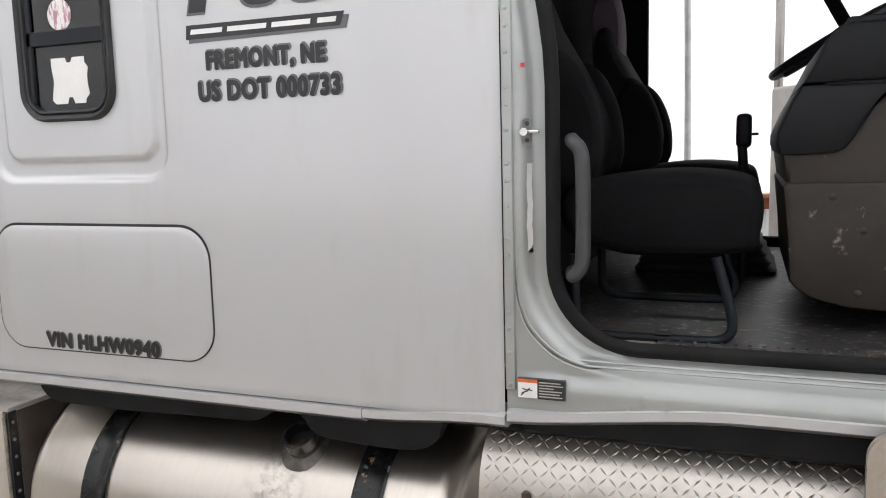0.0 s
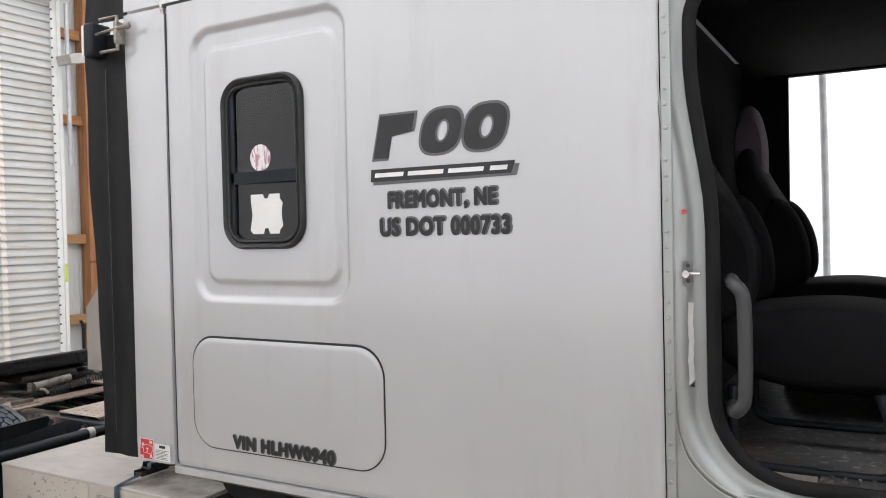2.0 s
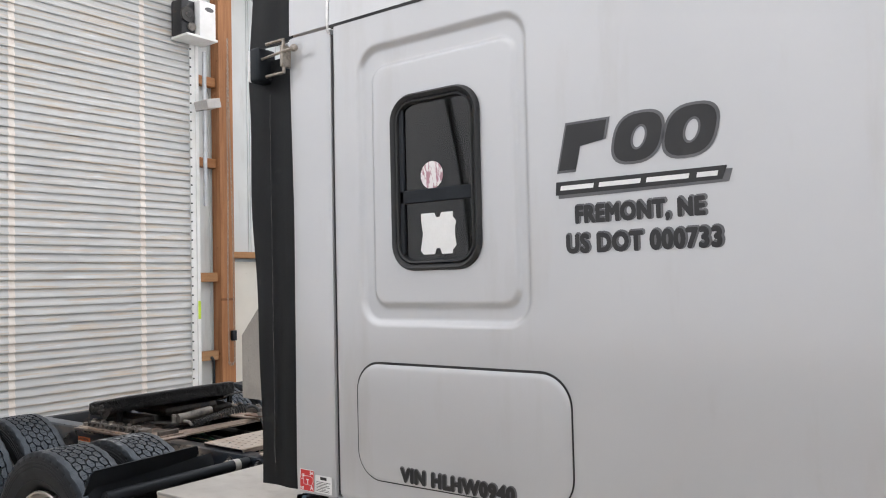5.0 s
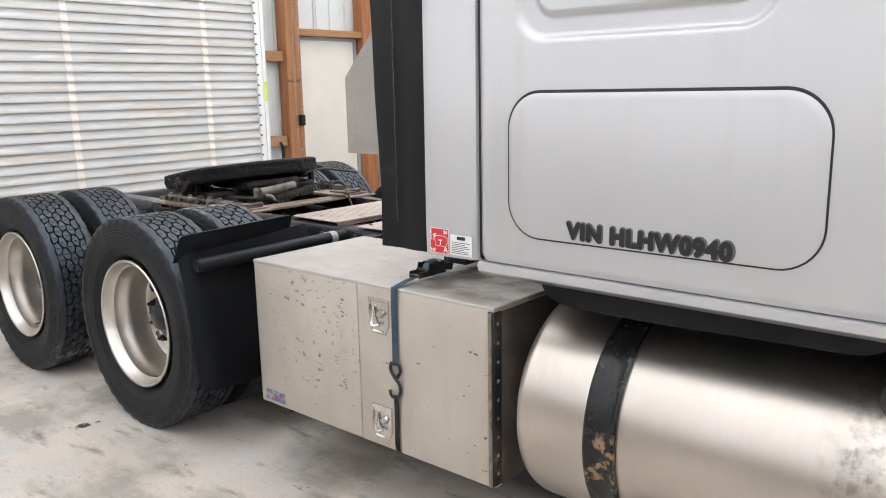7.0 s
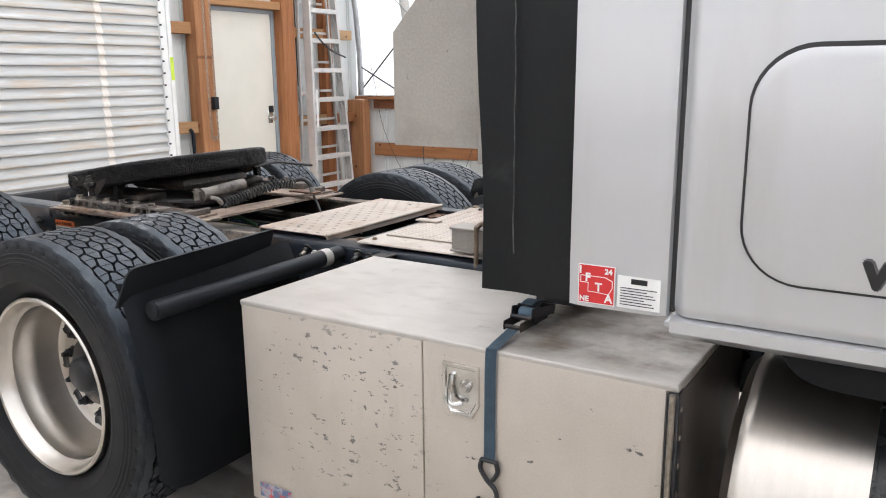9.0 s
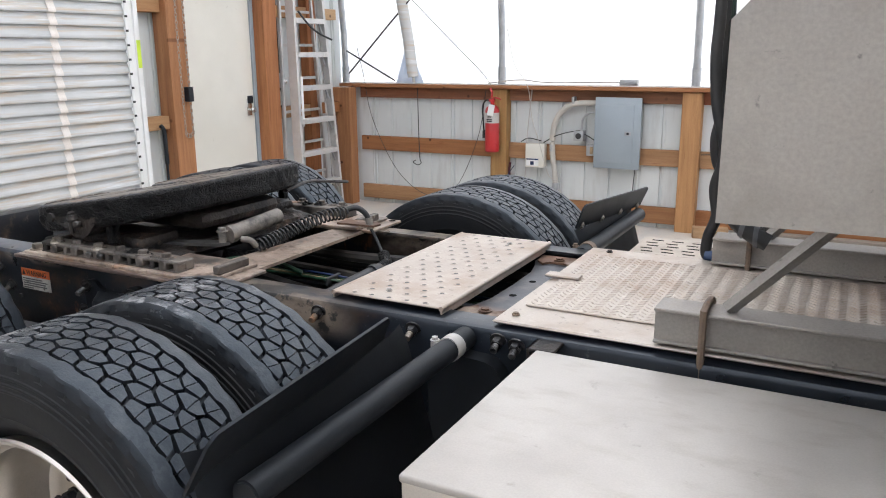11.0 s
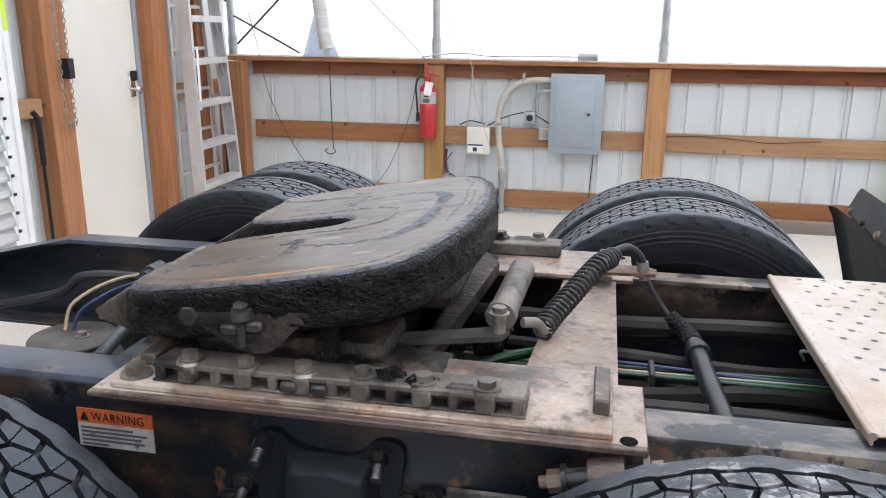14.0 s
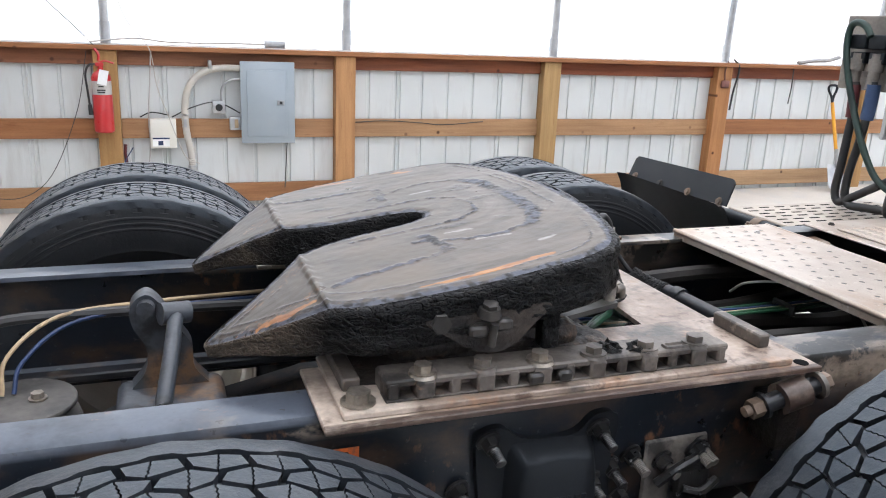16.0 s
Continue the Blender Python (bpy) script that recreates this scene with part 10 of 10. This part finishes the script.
wire([(-6.38, GY - 0.03, 1.20), (-6.37, GY - 0.04, 0.85), (-6.36, GY - 0.04, 0.50), (-6.34, GY - 0.045, 0.45), (-6.38, GY - 0.05, 0.425), (-6.43, GY - 0.05, 0.45), (-6.40, GY - 0.05, 0.47)], 0.0042, "cable", "dark wire hook hanging on the wall", "wire_hook", 5)
# rolled pipe leaning down from the hoops
b = bmesh.new()
tube(b, [(-6.36, 7.7, 1.275), (-6.435, 7.68, 1.83), (-6.58, 7.52, 2.9), (-6.76, 6.95, 4.1), (-6.88, 5.95, 5.10), (-6.95, 5.44, 5.43), (-7.0, 5.0, 5.70)], 0.052, 14, 6)
cyl(b, (-6.355, 7.7, 1.225), (-6.36, 7.7, 1.28), 0.012, 10)
solo("leaning_pipe", b, "curtain", "thick white pipe following a hoop down to the wall", "pipe")
b = bmesh.new()
M["filmblue"] = mat("bluish_plastic_film", (0.66, 0.72, 0.80), (0.58, 0.65, 0.75), rough=0.35, scale=9, bump=0.2, bscale=40, grain=0.02)
rows = []
for j in range(9):
    t = j / 8
    row = []
    for i in range(9):
        u = i / 8
        row.append(b.verts.new((-6.44 - 0.13 * (1 - t) + (0.05 + 0.25 * (1 - t)) * u, 7.735 + 0.012 * math.sin(u * 14 + t * 3), CAP + 0.014 + 0.42 * t * (1 - 0.35 * u))))
    rows.append(row)
for a, c in zip(rows[:-1], rows[1:]):
    for i in range(8):
        b.faces.new((a[i], a[i + 1], c[i + 1], c[i]))
bmesh.ops.solidify(b, geom=b.faces[:], thickness=0.002)
solo("draped_film", b, "filmblue", "bluish plastic film draped behind the pipe", "film")
b = bmesh.new()
bx(b, -4.40, -4.25, PY + 0.01, PY + 0.08, CAP + 0.013, CAP + 0.060, 0.004, 2)
solo("junction_box", b, "galv", "small grey junction box on the cap board", "junction box")
# timber offcuts on the floor
b = bmesh.new()
bx(b, -3.70, -3.42, PY - 0.14, PY - 0.04, 0.0, 0.088, 0.003, 1, Matrix.Translation((-3.56, PY - 0.09, 0)) @ pose(0, 0, 0, 0, 0, 14) @ Matrix.Translation((3.56, -PY + 0.09, 0)))
solo("timber_block", b, "girtx", "short orange-brown timber offcut on the floor", "timber")
b = bmesh.new()
bx(b, -3.05, -0.55, PY - 0.12, PY - 0.025, 0.0, 0.085, 0.003, 1)
M["oldwood"] = wood_mat("grey_timber", (0.24, 0.20, 0.165), (0.17, 0.14, 0.115), "x")
solo("timber_beam", b, "oldwood", "weathered grey timber lying along the wall", "timber")
# shovel
sh = thing("shovel", "spade with black D-handle and yellow shaft leaning on the wall", "shovel", (1.1, PY - 0.05, 0.0))
b = bmesh.new()
cyl(b, (1.10, PY - 0.12, 0.40), (1.05, PY - 0.02, 0.86), 0.017, 12)
part("shaft", b, "yellow", sh)
b = bmesh.new()
tube(b, [(1.05, PY - 0.02, 0.86), (1.03, PY - 0.015, 0.92), (0.99, PY - 0.01, 0.98), (1.0, PY - 0.01, 1.02), (1.08, PY - 0.01, 1.02), (1.09, PY - 0.01, 0.98), (1.06, PY - 0.015, 0.92), (1.05, PY - 0.02, 0.87)], 0.012, 8, 4)
part("handle", b, "plastic", sh)
b = bmesh.new()
prism(b, [(1.00, 0.27), (1.20, 0.27), (1.21, 0.05), (1.12, 0.0), (1.01, 0.05)], lambda a, c, d: Vector((a, PY - 0.20 + c * 0.25 - d, c)), 0.0, 0.006)
cyl(b, (1.115, PY - 0.15, 0.24), (1.10, PY - 0.12, 0.42), 0.020, 10)
part("blade", b, "galv", sh, "worn steel blade")
# bungee, rope and glove on the wall top
wire([(0.55, PY + 0.02, 1.19), (0.548, PY + 0.01, 1.0), (0.535, PY + 0.01, 0.84)], 0.006, "cable", "black bungee cord hanging from the cap board", "bungee_cord", 4)
wire([(-0.17, PY - 0.005, 1.24), (-0.11, PY - 0.02, 1.16), (-0.14, PY - 0.012, 0.95), (-0.155, PY - 0.012, 0.78)], 0.009, "cable", "dark strap hanging on the post", "hanging_strap", 4)
b = bmesh.new()
bx(b, -0.29, -0.20, PY - 0.03, PY - 0.001, 0.98, 1.05, 0.015, 2)
tube(b, [(-0.25, PY - 0.01, 1.05), (-0.26, PY - 0.015, 1.14), (-0.23, PY - 0.01, 1.22)], 0.007, 6, 4)
M["dullred"] = mat("dull_red_tape", (0.16, 0.06, 0.045), (0.10, 0.045, 0.035), rough=0.7, scale=25)
solo("tape_bundle", b, "dullred", "dull red bundle hanging on the post", "bundle")
b = bmesh.new()
tube(b, [(0.60, PY + 0.02, CAP + 0.02), (0.72, PY + 0.03, CAP + 0.035), (0.84, PY + 0.03, CAP + 0.045), (0.95, PY + 0.02, CAP + 0.05), (1.06, PY + 0.0, CAP + 0.085)], 0.03, 8, 4, flat=0.6)
solo("work_glove", b, "glove", "grey work glove lying on the cap board", "glove")

# ---- things at the end wall ----
lad = thing("step_ladder", "folded aluminium step ladder standing in the corner", "ladder", (-6.92, 6.945, 0.0))


def lad_pt(side, z, back=0.0):
    """A point on the ladder's rail: side -1 or 1, height z."""
    return Vector((-6.985 - 0.045 * z - back, 7.015 + side * (0.302 - 0.046 * z), z))


for s in (-1, 1):
    b = bmesh.new()
    a, c = lad_pt(s, 0.0), lad_pt(s, 2.9)
    # open channel section, its web outward
    sec_ = [(dx, dy * s) for dx, dy in ((-0.045, 0.014), (0.045, 0.014), (0.045, -0.016), (0.041, -0.016), (0.041, 0.010), (-0.041, 0.010), (-0.041, -0.016), (-0.045, -0.016))]
    lo = [b.verts.new(a + Vector((dx, dy, 0))) for dx, dy in sec_]
    hi_v = [b.verts.new(c + Vector((dx, dy, 0))) for dx, dy in sec_]
    for i in range(8):
        b.faces.new((lo[i], lo[(i + 1) % 8], hi_v[(i + 1) % 8], hi_v[i]))
    b.faces.new(lo[::-1])
    b.faces.new(hi_v)
    part("rail", b, "ladder", lad)
    b = bmesh.new()
    bx(b, -0.016, 0.016, -0.011, 0.011, 0.02, 2.7, 0.002, 1, Matrix.Translation(lad_pt(s, 0.0, 0.14) + Vector((0, s * 0.014, 0))) @ Matrix.Shear("XY", 4, (-0.03, -0.046 * s)))
    part("back_rail", b, "ladder", lad)
for k in range(9):
    z = 0.40 + 0.293 * k
    p, q = lad_pt(-1, z, 0.13), lad_pt(1, z, 0.13)
    b = bmesh.new()
    bx(b, p.x - 0.01, p.x + 0.01, p.y, q.y, z - 0.012, z + 0.012, 0.002, 1)
    part("back_bar", b, "ladder", lad)
for k in range(9):
    z = 0.338 + 0.293 * k
    p, q = lad_pt(-1, z), lad_pt(1, z)
    b = bmesh.new()
    mid = (p + q) / 2
    half_w = Vector((q.x - p.x, q.y - p.y)).length / 2 - 0.012
    bx(b, -0.04, 0.05, -half_w, half_w, -0.045, 0.0, 0.003, 1, Matrix.Translation(mid) @ Matrix.Rotation(-math.atan2(q.x - p.x, q.y - p.y), 4, "Z"))
    part("step", b, "ladder", lad)
    for s, e in ((1, p), (-1, q)):
        b = bmesh.new()
        tube(b, [(e.x + 0.02, e.y + s * 0.014, z - 0.13), (e.x + 0.02, e.y + s * 0.07, z - 0.03)], 0.009, 6, 1)
        part("brace", b, "galv", lad)
b = bmesh.new()
bx(b, -7.035 + 0.0455, -7.035 + 0.0475, 6.792, 6.822, 0.86, 1.30)
part("sticker", b, "white", lad, "white instruction sticker", smooth=False)
wire([(-7.02, 6.845, 1.86), (-6.99, 6.93, 1.76), (-6.97, 7.05, 1.68), (-6.985, 7.28, 1.62)], 0.009, "cable", "black strap tied round the ladder", "ladder_strap", 5)
wire([(-7.10, 7.34, 1.30), (-7.06, 7.36, 1.05), (-7.05, 7.40, 0.75), (-7.06, 7.41, 0.52)], 0.012, "hose_red", "dull red cord hanging in the corner", "extension_cord", 5)
wire([(-7.10, 7.34, 1.30), (-7.09, 7.32, 1.0), (-7.08, 7.34, 0.6), (-7.08, 7.35, 0.015)], 0.014, "cable", "dark hose hanging in the corner", "hanging_hose", 5)
# door operator
op = thing("door_operator", "white chain-driven roller door operator with dark gears", "door operator", (-7.0, 5.0, 4.34))
b = bmesh.new()
bx(b, -7.12, -6.88, 5.01, 5.21, 4.365, 4.745, 0.006, 2)
part("housing", b, "white", op)
b = bmesh.new()
prism(b, [(5.13 + 0.055 * math.cos(6.2831853 * k / 20), 4.665 + 0.024 * math.sin(6.2831853 * k / 20)) for k in range(20)], lambda a, c, d: Vector((-6.88 + d, a, c)), 0.0, 0.003)
part("oval_badge", b, "greyvinyl", op, "dark oval badge")
b = bmesh.new()
bx(b, -7.14, -6.96, 4.845, 5.008, 4.37, 4.74, 0.01, 2)
part("motor", b, "black", op, "dark motor block")
b = bmesh.new()
lathe(b, [(0.035, 0.0), (0.078, 0.0), (0.082, 0.012), (0.078, 0.024), (0.035, 0.024), (0.030, 0.03), (0.0, 0.03)], (-6.955, 4.905, 4.575), (1, 0, 0), 24)
part("chain_wheel", b, "cast", op, "dark toothed chain wheel")
b = bmesh.new()
lathe(b, [(0.02, 0.0), (0.045, 0.0), (0.045, 0.02), (0.0, 0.022)], (-6.955, 4.955, 4.46), (1, 0, 0), 18)
part("small_gear", b, "dustgrey", op)
b = bmesh.new()
bx(b, -7.14, -6.86, 4.84, 5.22, 4.335, 4.36, 0.003, 1)
part("shelf", b, "white", op)
b = bmesh.new()
cyl(b, (-7.02, 5.16, 4.25), (-7.02, 5.16, 2.6), 0.022, 12)
solo("wall_conduit", b, "galv", "grey conduit down from the door operator", "conduit")
b = bmesh.new()
bx(b, -7.12, -6.90, 5.10, 5.28, 3.64, 3.74, 0.006, 1, Matrix.Translation((-7.0, 5.2, 3.7)) @ pose(0, 0, 0, 14, 0, 0) @ Matrix.Translation((7.0, -5.2, -3.7)))
solo("flood_light", b, "lightplastic", "pale floodlight housing on the post", "light")
# hand chain
b = bmesh.new()


def link(b, c, turn, h=0.034, w=0.009, r=0.0028):
    d = Vector((math.cos(turn), math.sin(turn), 0))
    pts_ = []
    for k in range(8):
        g = 6.2831853 * k / 8
        pts_.append(Vector(c) + d * (w * math.cos(g)) + Vector((0, 0, h / 2 * math.sin(g))))
    tube(b, pts_, r, 4, 1, closed=True)


for y, z0, z1 in ((5.50, 0.92, 4.5), (5.575, 0.92, 4.5)):
    z = z0
    i = 0
    while z < z1:
        link(b, (-7.10 + 0.004 * math.sin(z * 3), y - 0.02 * max(0.0, (z - 2.0)) * (1 if y > 5.54 else -0.6), z), (i % 2) * math.pi / 2 + 0.4)
        z += 0.027
        i += 1
for k in range(5):
    link(b, (-7.10, 5.505 + k * 0.016, 0.905 - 0.012 * math.sin(k * 0.78)), 0.9 * k)
solo("hand_chain", b, "zinc", "long steel hand chain loop hanging by the door post", "chain")
b = bmesh.new()
bx(b, -7.138, -7.085, 5.55, 5.60, 1.15, 1.26, 0.004, 1)
solo("chain_keeper", b, "plastic", "black chain keeper on the door post", "chain keeper")
b = bmesh.new()
tube(b, [(-7.16, 5.31, 0.99), (-7.15, 5.33, 0.955), (-7.15, 5.335, 0.88), (-7.15, 5.335, 0.70)], 0.016, 8, 4)
cyl(b, (-7.15, 5.335, 0.70), (-7.15, 5.335, 0.25), 0.009, 8)
solo("hanging_tool", b, "plastic", "black-handled tool hanging from the girt", "tool")
sw = thing("light_switch", "grey switch box with a round knob beside the door", "switch", (-7.17, 6.80, 1.2))
b = bmesh.new()
bx(b, -7.27, -7.20, 6.75, 6.84, 1.20, 1.33, 0.006, 2)
part("box", b, "galv", sw)
b = bmesh.new()
lathe(b, [(0.0, 0.04), (0.02, 0.038), (0.024, 0.02), (0.018, 0.0)], (-7.20, 6.80, 1.255), (1, 0, 0), 16)
part("knob", b, "chrome", sw)
wire([(-7.22, 6.78, 2.9), (-7.22, 6.785, 2.1), (-7.22, 6.79, 1.33)], 0.006, "cable", "black cable down to the switch", "switch_cable", 3)
wire([(-7.22, 6.79, 1.20), (-7.20, 6.80, 1.10), (-7.21, 6.775, 1.02)], 0.007, "cable", "short black cable end", "cable_end", 4)
